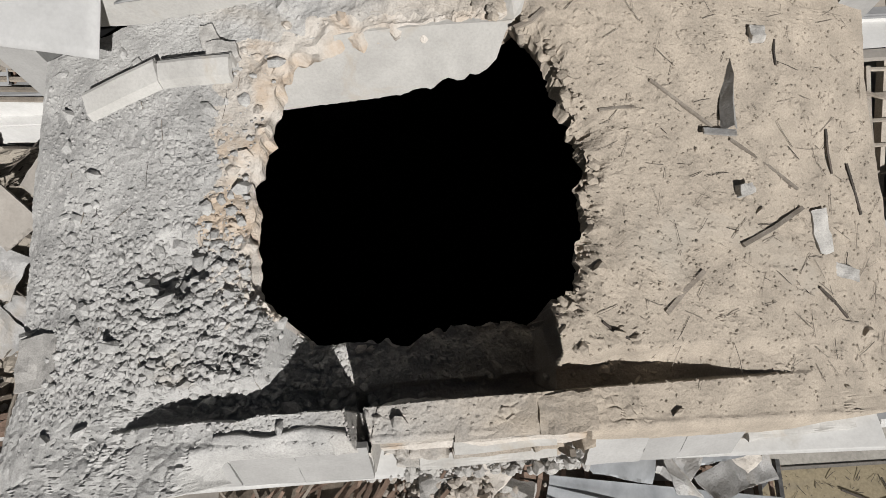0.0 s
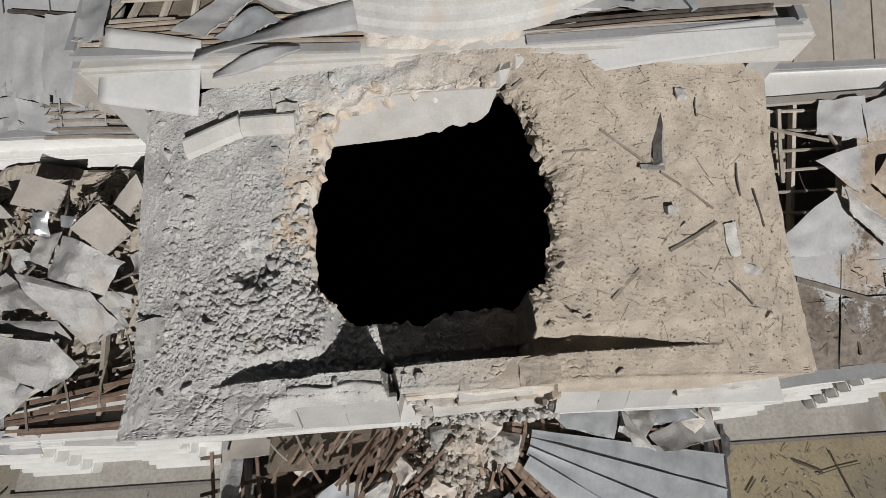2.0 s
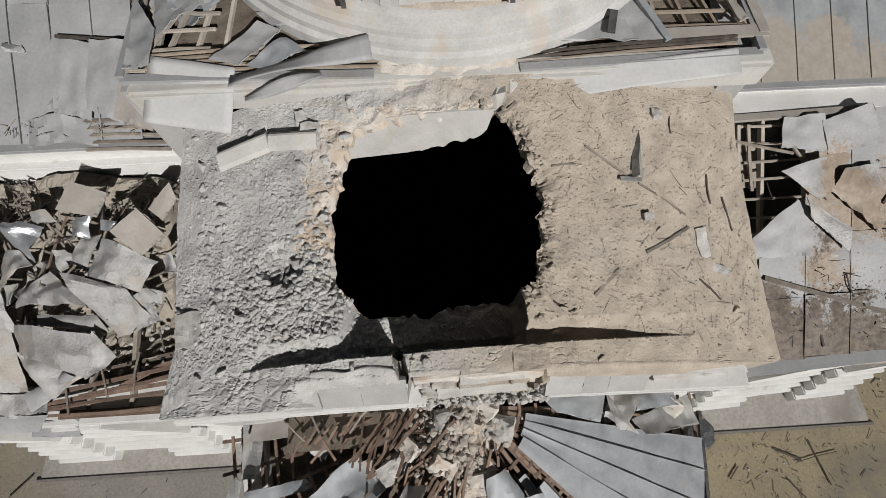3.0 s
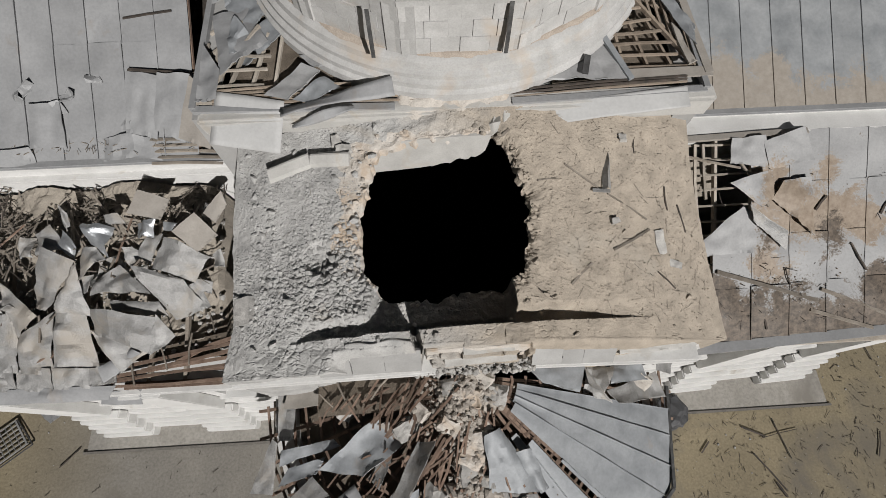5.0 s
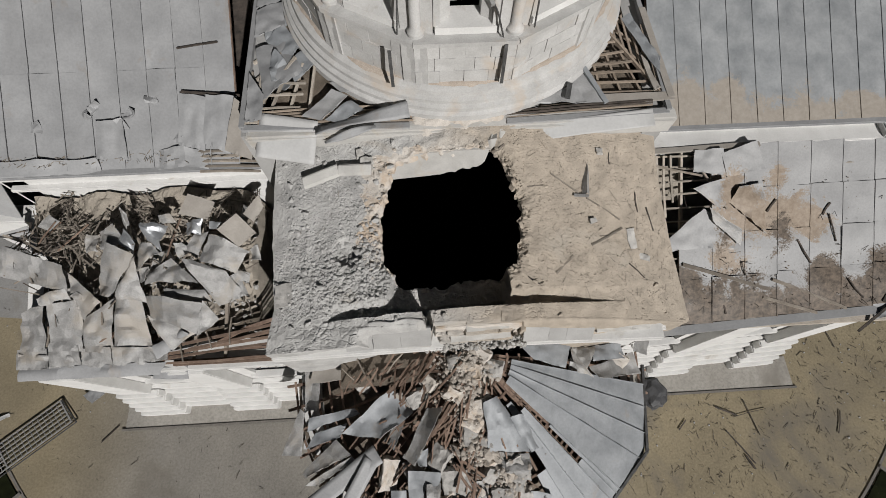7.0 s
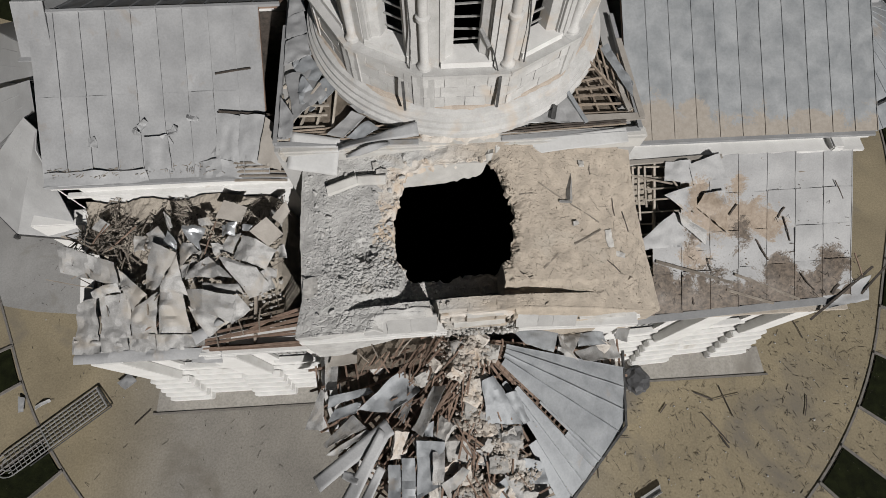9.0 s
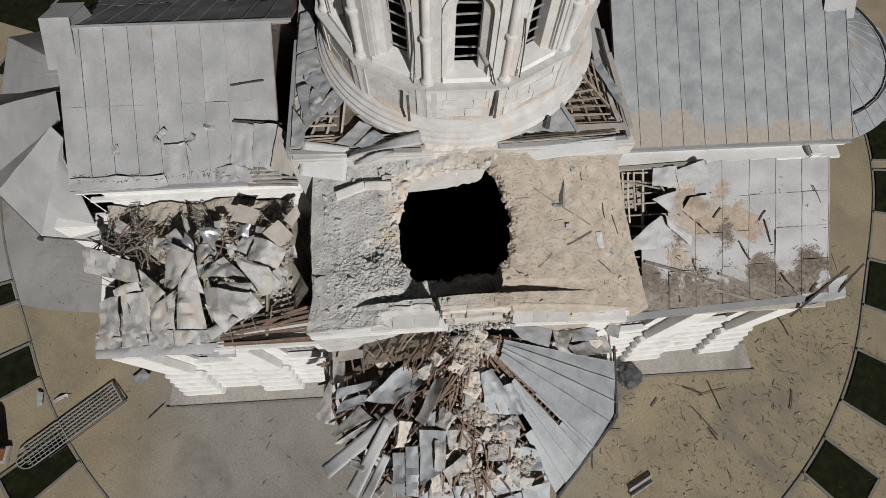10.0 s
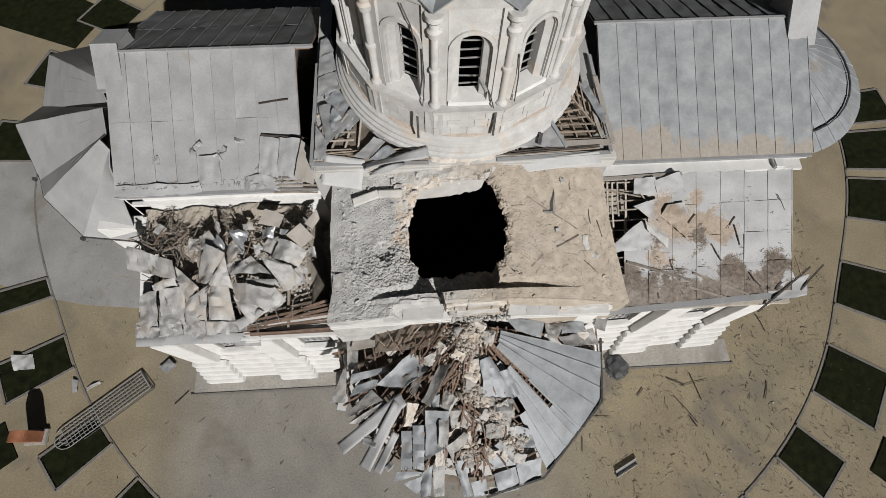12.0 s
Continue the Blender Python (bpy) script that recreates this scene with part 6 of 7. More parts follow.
def lay_stone(x, y, size, meshes, sink=0.15, parent=slab):
    s = size * rng.uniform(0.8, 1.2)
    m = Matrix.Translation((x, y, top_at(x, y) + size * (0.3 - sink))) @ turn(rng.uniform(-25, 25), rng.uniform(-25, 25), rng.uniform(0, 360)) \
        @ Matrix.Diagonal((s, s * rng.uniform(0.7, 1.0), s * rng.uniform(0.6, 1.0), 1))
    return part("rubble_stone", rng.choice(meshes), parent, m=m)


placed = 0
while placed < 200:
    x, y = rng.uniform(-3.8, 4.3), rng.uniform(1.0, 4.5)
    west = 1 - smooth(-1.4, 0.6, x)
    keep = west * (0.25 + 0.75 * smooth(-0.2, 0.4, noise.noise(Vector((x, y, 0)) * 1.4 + Vector((3, 1, 0))))) + 0.05
    if rng.random() > keep or not on_slab(x, y):
        continue
    lay_stone(x, y, 0.05 + 0.13 * rng.random() ** 3, slab_stones)
    placed += 1
# larger lumps in the pocket and along the west and south rims
for i in range(16):
    a = rng.uniform(0, 6.28)
    r = 0.12 + 0.25 * rng.random()
    lay_stone(-2.25 + r * math.cos(a) * 1.1, 2.38 + r * math.sin(a), rng.uniform(0.09, 0.22), slab_stones, 0.1)
for i in range(26):
    a = radians(rng.uniform(100, 250))
    r = rim_radius(a) + 0.03 + 0.4 * rng.random() ** 1.6
    lay_stone(MID[0] + r * math.cos(a), MID[1] + r * math.sin(a), rng.uniform(0.05, 0.16), lime_stones, 0.3)
for i in range(46):
    a = radians(rng.uniform(-58, 70))
    r = rim_radius(a) + 0.14 * rng.random()
    lay_stone(MID[0] + r * math.cos(a), MID[1] + r * math.sin(a), rng.uniform(0.04, 0.13), slab_stones, 0.25)
for i in range(60):
    x = rng.uniform(-2.0, 1.5)
    lay_stone(x, ledge_line(x) + rng.uniform(0.06, 0.45), rng.uniform(0.04, 0.13), slab_stones, 0.1)


def scatter(name, label, n, place, size, mat, parent=None, kind="stuff", flat=0.6):
    """Many small stones in one mesh."""
    base = []
    for k in range(5):
        me = stone_mesh(900 + k, mat, flat)
        co = np.array([v_.co[:] for v_ in me.vertices])
        fa = np.array([p.vertices[:] for p in me.polygons if len(p.vertices) == 3])
        base.append((co, fa))
        bpy.data.meshes.remove(me)
    vs, fs, o = [], [], 0
    done = 0
    while done < n:
        q = place()
        if q is None:
            continue
        x, y, z = q
        s = size()
        co, fa = base[done % 5]
        a = rng.uniform(0, 6.28)
        R = np.array([[math.cos(a), -math.sin(a), 0], [math.sin(a), math.cos(a), 0], [0, 0, 1]])
        vs.append(co @ R.T * s + np.array([x, y, z + s * 0.12]))
        fs.append(fa + o)
        o += len(co)
        done += 1
    me = bpy.data.meshes.new(name)
    me.from_pydata(np.concatenate(vs).tolist(), [], np.concatenate(fs).tolist())
    me.materials.append(mat)
    ob = new(name, me)
    if parent:
        ob.parent = parent
    return tagged(ob, label, "rubble" if not parent else "", kind=kind)


def slab_place():
    x, y = rng.uniform(-3.85, 4.6), rng.uniform(0.95, 4.55)
    west = 1 - smooth(-1.5, 0.8, x)
    keep = (west * (0.3 + 0.7 * smooth(-0.3, 0.3, noise.noise(Vector((x, y, 0)) * 1.4 + Vector((3, 1, 0))))) + 0.26) * (0.35 if y < 1.25 else 1)
    bare = 0.42 * smooth(0.1, 0.5, MID[0] - x) * smooth(2.3, 2.8, y) + 0.25 * smooth(3.6, 4.0, y)
    if rng.random() > keep or not on_slab(x, y, bare if rng.random() < 0.9 else 0):
        return None
    return x, y, top_at(x, y)


scatter("gravel", "loose grey mortar crumbs on the broken vault", 17000, slab_place, lambda: 0.008 + 0.036 * rng.random() ** 3.5, SLAB, slab, flat=0.42)


def flank_place():
    """Coarse crumbs thick on the south-west flank and round the pocket."""
    x, y = rng.gauss(-2.1, 0.75), rng.gauss(1.95, 0.6)
    return (x, y, top_at(x, y)) if on_slab(x, y) and 1.3 < y and x > -3.7 else None


scatter("coarse_gravel", "coarse grey mortar crumbs on the broken vault", 2200, flank_place, lambda: 0.02 + 0.085 * rng.random() ** 3, SLAB, slab)


def twigs(name, label, n, place, length, mat, parent=None):
    v, f = [], []
    done = 0
    while done < n:
        q = place()
        if q is None:
            continue
        x, y, z = q
        a, l = rng.uniform(0, 6.28), length()
        p0 = Vector((x, y, z + 0.012))
        x1, y1 = x + l * math.cos(a), y + l * math.sin(a)
        p1 = Vector((x1, y1, z + 0.012 + rng.uniform(0, 0.04)))
        if parent is slab:
            if not on_slab(x1, y1):
                continue
            p1.z = top_at(x1, y1) + 0.02
        w = rng.uniform(0.002, 0.005) if parent is slab else 0.008 + 0.026 * rng.random() ** 2 if parent is west_aisle else rng.uniform(0.005, 0.012)
        beam_geo(p0, p1, w, w * 0.8, v, f, rng.uniform(-0.04, 0.04) * l)
        done += 1
    ob = new(name, mesh_from(v, f, mat))
    if parent:
        ob.parent = parent
    return tagged(ob, label, "" if parent else "twigs", kind="stuff")


def east_place():
    x, y = rng.uniform(-3.4, 4.7), rng.uniform(1.2, 4.5)
    if rng.random() > 0.12 + 0.9 * smooth(0.4, 2.6, x) or not on_slab(x, y):
        return None
    return x, y, top_at(x, y)


twigs("straw", "thin straw and splinters in the dust", 200, east_place, lambda: 0.05 + 0.22 * rng.random() ** 2, GREYWOOD, slab)
twigs("splinter_litter", "dark thin splinters in the dust", 40, east_place, lambda: 0.06 + 0.28 * rng.random() ** 2, DARKWOOD, slab)


def slab_stick(x0, y0, x1, y1, w, mat, label="stick lying on the dusty vault"):
    return stick((x0, y0, top_at(x0, y0) + w * 0.4), (x1, y1, top_at(x1, y1) + w * 0.4), w * 0.8, mat, label, "stick")


slab_stick(1.79, 3.70, 2.36, 3.35, 0.035, GREYWOOD, "pale thin lath lying on the dusty vault")
slab_stick(2.53, 3.26, 3.25, 2.90, 0.035, GREYWOOD, "pale thin lath lying on the dusty vault")
slab_stick(1.31, 3.43, 1.62, 3.46, 0.03, GREYWOOD, "short lath lying near the hole")
slab_stick(2.58, 2.37, 3.29, 2.74, 0.05, GREYWOOD, "weathered broken stick lying on the dusty vault")
slab_stick(1.78, 1.81, 2.17, 2.15, 0.05, GREYWOOD, "short broken stick lying on the dusty vault")
slab_stick(3.64, 3.47, 3.69, 3.08, 0.025, DARKWOOD)
slab_stick(3.07, 4.16, 3.07, 3.94, 0.02, DARKWOOD)
slab_stick(3.9, 3.2, 4.05, 2.75, 0.03, DARKWOOD)
slab_stick(3.4, 2.05, 3.75, 1.8, 0.03, DARKWOOD)
slab_stick(1.2, 1.75, 1.45, 1.6, 0.025, DARKWOOD)
slab_stick(0.62, 4.05, 0.88, 4.2, 0.05, GREYWOOD, "short plank end at the hole's edge")

# bent galvanised angle
v, f = [], []
z0 = top_at(2.5, 3.6)
rows = [[(2.44, 3.31, z0 - 0.06), (2.46, 3.55, z0 + 0.0), (2.50, 3.75, z0 + 0.06), (2.57, 3.93, z0 + 0.12)],
        [(2.50, 3.30, z0 + 0.04), (2.52, 3.55, z0 + 0.1), (2.56, 3.75, z0 + 0.15), (2.58, 3.94, z0 + 0.14)],
        [(2.57, 3.31, z0 - 0.04), (2.58, 3.55, z0 + 0.01), (2.60, 3.74, z0 + 0.06), (2.59, 3.94, z0 + 0.12)]]
angle = thing("metal_angle", "bent galvanised metal angle lying on the dusty vault", "metal angle", me=shell(rows[::-1], 0.006, ZINC_TORN, False))
part("flange", box((2.40, 3.28, z0 - 0.02), (0.3, 0.06, 0.02), ZINC_TORN, turn(0, 5, -4)), angle)

# two plaster cornice pieces west of the hole
for (x0, y0), (x1, y1), w in (((-3.15, 3.86), (-2.42, 3.98), 0.23), ((-2.40, 3.98), (-1.74, 3.90), 0.2)):
    a, b = Vector((x0, y0, top_at(x0, y0) + 0.08)), Vector((x1, y1, top_at(x1, y1) + 0.1))
    d = (b - a).normalized()
    s = Vector((-d.y, d.x, 0)).normalized()
    rows = []
    for o, h in ((-w / 2, -0.05), (-w / 2 + 0.02, 0.03), (w / 2 - 0.07, 0.11), (w / 2 - 0.04, 0.11), (w / 2 - 0.035, 0.08), (w / 2, 0.085), (w / 2 + 0.005, -0.04)):
        rows.append([a + s * o + Vector((0, 0, h)), a.lerp(b, 0.5) + s * o + Vector((0, 0, h + 0.006)), b + s * o + Vector((0, 0, h))])
    thing("cornice_fragment", "broken grey plaster cornice length on the rubble", "cornice fragment", group="cornice fragments",
          me=shell(rows[::-1], 0.05, DUSTY_PLASTER, False))
for x, y, w, l, h, rz in ((-1.84, 4.1, 0.27, 0.14, 0.14, 5), (-1.98, 4.27, 0.13, 0.16, 0.13, 20), (2.62, 2.83, 0.14, 0.1, 0.09, 10),
                           (-3.62, 1.75, 0.36, 0.45, 0.07, 4), (3.5, 2.55, 0.16, 0.42, 0.03, 12), (3.75, 2.22, 0.32, 0.13, 0.03, -20),
                           (2.85, 4.15, 0.1, 0.12, 0.1, 0),):
    ob = thing("stone_block", "broken pale masonry lump on the dusty vault", "stone block", group="lumps on the vault",
               me=rough_block(w, l, h, RUBBLE, 0.03, int(x * 50)))
    ob.matrix_basis = Matrix.Translation((x, y, top_at(x, y) + h * 0.3)) @ turn(rng.uniform(-10, 10) + 12, rng.uniform(-8, 8), rz)

# ashlar of the south gable, block by block
core = rough_block(1.7, 0.22, 1.3, LIME, 0.05, 1)
core.transform(Matrix.Translation((0.18, 0.98, 7.2)))
gable = part("gable_masonry", core, church, "broken stone blocks of the south gable")
# x from, x to, front y, back y, top, height, roughness
COURSES = ((-0.70, -0.09, 0.965, 1.235, 8.05, 0.40, 0.05), (-0.06, 0.60, 0.95, 1.24, 8.08, 0.42, 0.022), (0.61, 1.08, 0.95, 1.25, 8.06, 0.42, 0.03),
           (-0.66, -0.44, 0.84, 1.0, 7.66, 0.34, 0.06), (-0.42, -0.10, 0.81, 1.0, 7.72, 0.36, 0.04), (-0.07, 0.58, 0.81, 1.0, 7.74, 0.36, 0.012),
           (0.60, 0.84, 0.83, 1.0, 7.72, 0.36, 0.035), (1.02, 1.12, 0.80, 1.0, 7.72, 0.40, 0.03),
           (-0.55, -0.2, 0.74, 0.95, 7.28, 0.26, 0.05), (-0.18, 0.5, 0.74, 0.95, 7.32, 0.22, 0.03), (0.52, 0.9, 0.76, 0.95, 7.30, 0.22, 0.03))
for i, (x0, x1, y0, y1, top, h, amt) in enumerate(COURSES):
    part("ashlar_block", rough_block(x1 - x0, y1 - y0, h, SLAB, amt, i + 2, 7), gable,
         m=Matrix.Translation(((x0 + x1) / 2, (y0 + y1) / 2, top - h / 2)) @ turn(rng.uniform(3, 7), rng.uniform(-1, 1), 1.5 + rng.uniform(-1, 1)))
for x0, x1, y, z in ((-0.36, 0.86, 0.79, 7.40), (-0.06, 0.78, 0.90, 7.78)):
    part("ashlar_ledge", rough_block(x1 - x0, 0.13, 0.08, DUSTY_PLASTER, 0.014, int(31 + z * 10)), gable, m=Matrix.Translation(((x0 + x1) / 2, y, z)) @ turn(12, 0, 2))
part("broken_post", box((0.93, 0.80, 7.42), (0.05, 0.06, 0.42), GREYWOOD, turn(8, 3, 4)), gable)


def render_panel(x0, x1, seed, mat, back=0.0, top=0.93):
    """A smooth rendered slab standing on the slanted face of the wall."""
    rows = []
    n, m = 10, 6
    for i in range(n + 1):
        x = x0 + (x1 - x0) * i / n
        row = []
        for j in range(m + 1):
            t = j / m
            y = 0.66 + (top - 0.66) * t + back + 0.006 * noise.noise(Vector((x * 4, t * 3, seed)))
            row.append((x + 0.012 * noise.noise(Vector((t * 4, i, seed))) * (i in (0, n)), y,
                        vault(x, 1.0) - 0.62 + 0.48 * t + 0.01 * noise.noise(Vector((x * 3, t * 5, seed + 3)))))
        rows.append(row)
    return shell(rows, 0.05, mat, False)


for i, (x0, x1, back, top) in enumerate(((-2.45, -1.90, 0.0, 0.91), (-1.88, -1.34, 0.0, 0.91), (-1.335, -0.74, 0.0, 0.91), (1.10, 1.62, 0.0, 0.93), (1.625, 2.0, 0.004, 0.94),
                                        (2.005, 2.6, 0.01, 0.93))):
    part("render_slab", render_panel(x0, x1, i, GREYBOARD, back, top), gable)
part("cornice_end", rough_block(1.25, 0.16, 0.14, DUSTY_PLASTER, 0.03, 60, 8), gable, m=Matrix.Translation((3.25, 0.9, 7.12)) @ turn(18, 9, 3))
part("cornice_end", rough_block(0.8, 0.3, 0.22, PLASTER, 0.05, 61), gable, m=Matrix.Translation((4.0, 0.98, 6.62)) @ turn(0, 8, 6))
scatter("gable_rubble", "small rubble caught on the gable ledge", 520,
        lambda: (lambda x: (x, rng.uniform(0.62, 0.86), 6.86 + 0.25 * rng.random()))(rng.uniform(-0.9, 1.2)), lambda: 0.03 + 0.11 * rng.random() ** 3, RUBBLE, gable)


# mortar crust on the south-west ledge, its jagged lower rim lifted off the rendered slabs
def crust(x0, x1, seed):
    n, m = 70, 9
    rows = []
    for i in range(n + 1):
        x = x0 + (x1 - x0) * i / n
        rim = 0.885 + 0.05 * noise.noise(Vector((x * 2.4, seed, 0))) + 0.022 * noise.noise(Vector((x * 11, seed, 0))) + 0.01 * noise.noise(Vector((x * 31, seed, 0)))
        back = 1.06 + 0.05 * noise.noise(Vector((x * 3, seed + 4, 0)))
        rows.append([Vector((x, rim + (back - rim) * j / m, vault(x, 1.0) + 0.005 + 0.10 * smooth(0, 0.5, j / m) - 0.11 * (1 - smooth(0.0, 1.0, j / m))
                             - 0.02 * smooth(0.9, 1, j / m) + 0.022 * noise.noise(Vector((x * 5, j * 0.5, seed))) - 0.05))
                     for j in range(m + 1)])
    return shell(rows, 0.09, SLAB, True)


for x0, x1, seed in ((-1.92, -0.87, 2),):
    part("crust", crust(x0, x1, seed), gable, "lifted grey mortar crust")

# rubble chute on the apse
def chute():
    t = rng.random()
    a = -90 + (rng.uniform(-20, 12)) * (0.8 + 2.2 * max(0, 0.45 - t))
    r = 0.1 + 4.0 * t ** 1.4
    if rng.random() < 0.5 * t:
        return None
    return cone_point(*SAC, APEX_Z, SLOPE, r, a, 0.03)


scatter("apse_rubble", "grey and ochre rubble sliding down the broken apse", 700, chute, lambda: 0.03 + 0.16 * rng.random() ** 3, CHUTE, apse, flat=0.45)
for i in range(210):
    q = chute()
    if q:
        s = rng.uniform(0.08, 0.22) if i % 4 else rng.uniform(0.24, 0.42)
        part("rubble_stone", rng.choice(chute_stones + lime_stones), apse,
             m=Matrix.Translation(Vector(q) + Vector((0, 0, s * 0.2))) @ turn(rng.uniform(-40, 40), rng.uniform(-40, 40), rng.uniform(0, 360)) @ Matrix.Scale(s, 4))
for i in range(120):
    a, r = rng.uniform(-165, -66), rng.uniform(0.4, 4.2)
    p = Vector(cone_point(*SAC, APEX_Z, SLOPE, r, a, rng.uniform(0.1, 0.3)))
    d = Vector((math.cos(radians(a + rng.uniform(-35, 35))), math.sin(radians(a + rng.uniform(-35, 35))), -SLOPE + rng.uniform(-0.15, 0.15))) * rng.uniform(0.25, 0.8)
    stick(p - d / 2, p + d / 2, rng.uniform(0.025, 0.045), WOOD, "splintered red-brown batten on the broken apse", "batten")

for cx_, cy_, ang, n_ in ((-0.55, -0.9, -100, 10), (-0.15, -1.7, -60, 9), (-0.35, -2.7, -95, 10), (-1.35, 0.35, 50, 12), (-0.85, 0.5, 62, 12), (0.35, -3.0, -80, 8)):
    for i in range(n_):
        x, y = cx_ + rng.gauss(0, 0.14), cy_ + rng.gauss(0, 0.2)
        a = radians(ang + rng.gauss(0, 26))
        d = Vector((math.cos(a), math.sin(a), -0.3 * math.sin(abs(a)))) * rng.uniform(0.2, 0.5)
        p = Vector((x, y, apse_top(x, y) + rng.uniform(0.14, 0.34)))
        stick(p - d, p + d, rng.uniform(0.03, 0.055), WOOD, "splintered red-brown batten on the broken apse", "batten")


def clusters():
    x, y, r = rng.choice(((-0.1, 0.25, 0.42), (-0.1, 0.25, 0.42), (-0.1, 0.1, 0.5), (0.05, -0.6, 0.3), (0.0, -1.3, 0.25), (0.9, -2.0, 0.35), (1.25, -2.7, 0.3), (-0.15, -2.9, 0.3)))
    x, y = rng.gauss(x, r * 0.6), rng.gauss(y, r * 0.6)
    return x, y, apse_top(x, y) + 0.1 + 0.16 * rng.random()


scatter("chute_rubble", "beige rubble sliding down the broken apse", 2600, clusters, lambda: 0.015 + 0.15 * rng.random() ** 4, CHUTE, apse, flat=0.45)


def chute_bed():
    """Mound of crushed mortar under the rubble, running down the middle of the apse."""
    nu, nv = 26, 70
    v, f = [], []
    for j in range(nv + 1):
        t = j / nv
        y = 0.62 - 3.4 * t
        cx_ = -0.1 + 0.25 * math.sin(t * 3) + 0.9 * smooth(0.45, 0.85, t)
        wide = 0.62 - 0.38 * smooth(0.05, 0.4, t) + 0.14 * noise.noise(Vector((t * 5, 1, 0)))
        for i in range(nu + 1):
            u = 2 * i / nu - 1
            x = cx_ + u * wide
            p = Vector((x, y, 0))
            h = 0.2 * (1 - u * u) + 0.09 * noise.noise(p * 4) + 0.05 * noise.noise(p * 11) + 0.02 * noise.noise(p * 27)
            v.append((x, y, apse_top(x, y) + h - 0.05))
    for j in range(nv):
        for i in range(nu):
            a = j * (nu + 1) + i
            f.append([a, a + nu + 1, a + nu + 2, a + 1])
    return mesh_from(v, f, CHUTE)


tagged(part("mortar_bed", chute_bed(), apse, "beige crushed mortar sliding down the broken apse"), kind="stuff")

# bare boarding and broken laths under the cornice, west of the chute
def eave_boarding(x0, x1):
    rows = [[(x0 + (x1 - x0) * i / 12, 0.15 + 0.75 * j / 5, 5.72 + 0.24 * (x0 + (x1 - x0) * i / 12 + 1.8) * 0.9 + 0.02 * noise.noise(Vector((i, j, 0)))) for j in range(6)] for i in range(13)]
    return shell(rows, 0.04, DIRT, False)


part("eave_boarding", eave_boarding(-2.9, -0.5), apse, "bare red-brown boarding under the cornice")
for i in range(18):
    x, y = rng.uniform(-2.7, -0.35), rng.uniform(0.1, 0.75)
    z = 5.84 + 0.216 * (x + 1.8) + rng.uniform(0, 0.12)
    a = rng.uniform(0.4, 1.3) if rng.random() < 0.7 else rng.uniform(0, 3.1)
    d = Vector((math.cos(a), math.sin(a), rng.uniform(-0.1, 0.2))) * rng.uniform(0.15, 0.4)
    stick(Vector((x, y, z)) - d, Vector((x, y, z)) + d, rng.uniform(0.022, 0.04), WOOD if rng.random() < 0.75 else GREYWOOD, "splintered red-brown batten on the broken apse", "batten")

# splintered battens and small scraps in the west heap
def debris_bed():
    nx, ny = 90, 55
    v, f = [], []
    for i in range(nx + 1):
        for j in range(ny + 1):
            x, y = -10.2 + 6.0 * i / nx, 1.3 + 3.65 * j / ny
            p = Vector((x, y, 0))
            z = 4.72 + 0.36 * (y - 1.0) + 0.3 * noise.noise(p * 1.1) + 0.1 * noise.noise(p * 4) + 0.04 * noise.noise(p * 13)
            z += 0.4 * smooth(3.2, 4.3, y) - 1.5 * smooth(-5.15, -4.75, x)
            v.append((x, y, z))
    for i in range(nx):
        for j in range(ny):
            a = i * (ny + 1) + j
            f.append([a, a + ny + 1, a + ny + 2, a + 1])
    return mesh_from(v, f, TANDUST)


tagged(part("debris_bed", debris_bed(), west_aisle, "tan dusty debris in the collapsed aisle"), kind="stuff")
for i in range(75):
    x, y = rng.uniform(-10.3, -5.1), rng.uniform(3.0, 4.75) if i < 55 else rng.uniform(1.4, 3.2)
    z = 5.3 + 0.45 * (y - 0.9) - 0.7 * smooth(3.4, 4.7, y) + rng.uniform(0.05, 0.3)
    a = rng.uniform(0, 6.28)
    d = Vector((math.cos(a), math.sin(a), rng.uniform(-0.2, 0.35))) * rng.uniform(0.2, 0.65)
    stick(Vector((x, y, z)) - d, Vector((x, y, z)) + d, rng.uniform(0.02, 0.045), GREYWOOD if rng.random() < 0.85 else WOOD,
          "splintered batten in the heap of torn sheets", "batten")
for i in range(12):
    x, y = rng.uniform(-9.8, -4.7), rng.uniform(2.6, 4.2)
    torn(x, y, 5.2 + 0.45 * (y - 0.9) + rng.uniform(0.0, 0.2), rng.uniform(0.2, 0.4), rng.uniform(0.2, 0.5), rng.uniform(0, 180), 23 + rng.uniform(-25, 25), 400 + i,
         ZINC_TORN, 1.0, HEAP)
def splinter_place():
    """Shredded laths: thick along the wall and in the north-west of the aisle."""
    x, y = rng.uniform(-10.2, -4.85), rng.uniform(2.2, 4.95)
    thick = smooth(4.0, 4.5, y) + 1.0 * (1 - smooth(-9.0, -7.6, x)) * smooth(2.9, 3.4, y) + 0.06
    return (x, y, 5.42 + 0.45 * (y - 0.9) - 0.8 * smooth(3.4, 4.7, y) + rng.uniform(-0.1, 0.2)) if rng.random() < thick else None


twigs("lath_litter", "shredded grey-brown laths and splinters in the collapsed aisle", 750, splinter_place, lambda: 0.08 + 0.5 * rng.random() ** 2.5, GREYWOOD, west_aisle)
twigs("dark_shred_litter", "dark splinters in the collapsed aisle", 160, splinter_place, lambda: 0.08 + 0.5 * rng.random() ** 2, DARKWOOD, west_aisle)
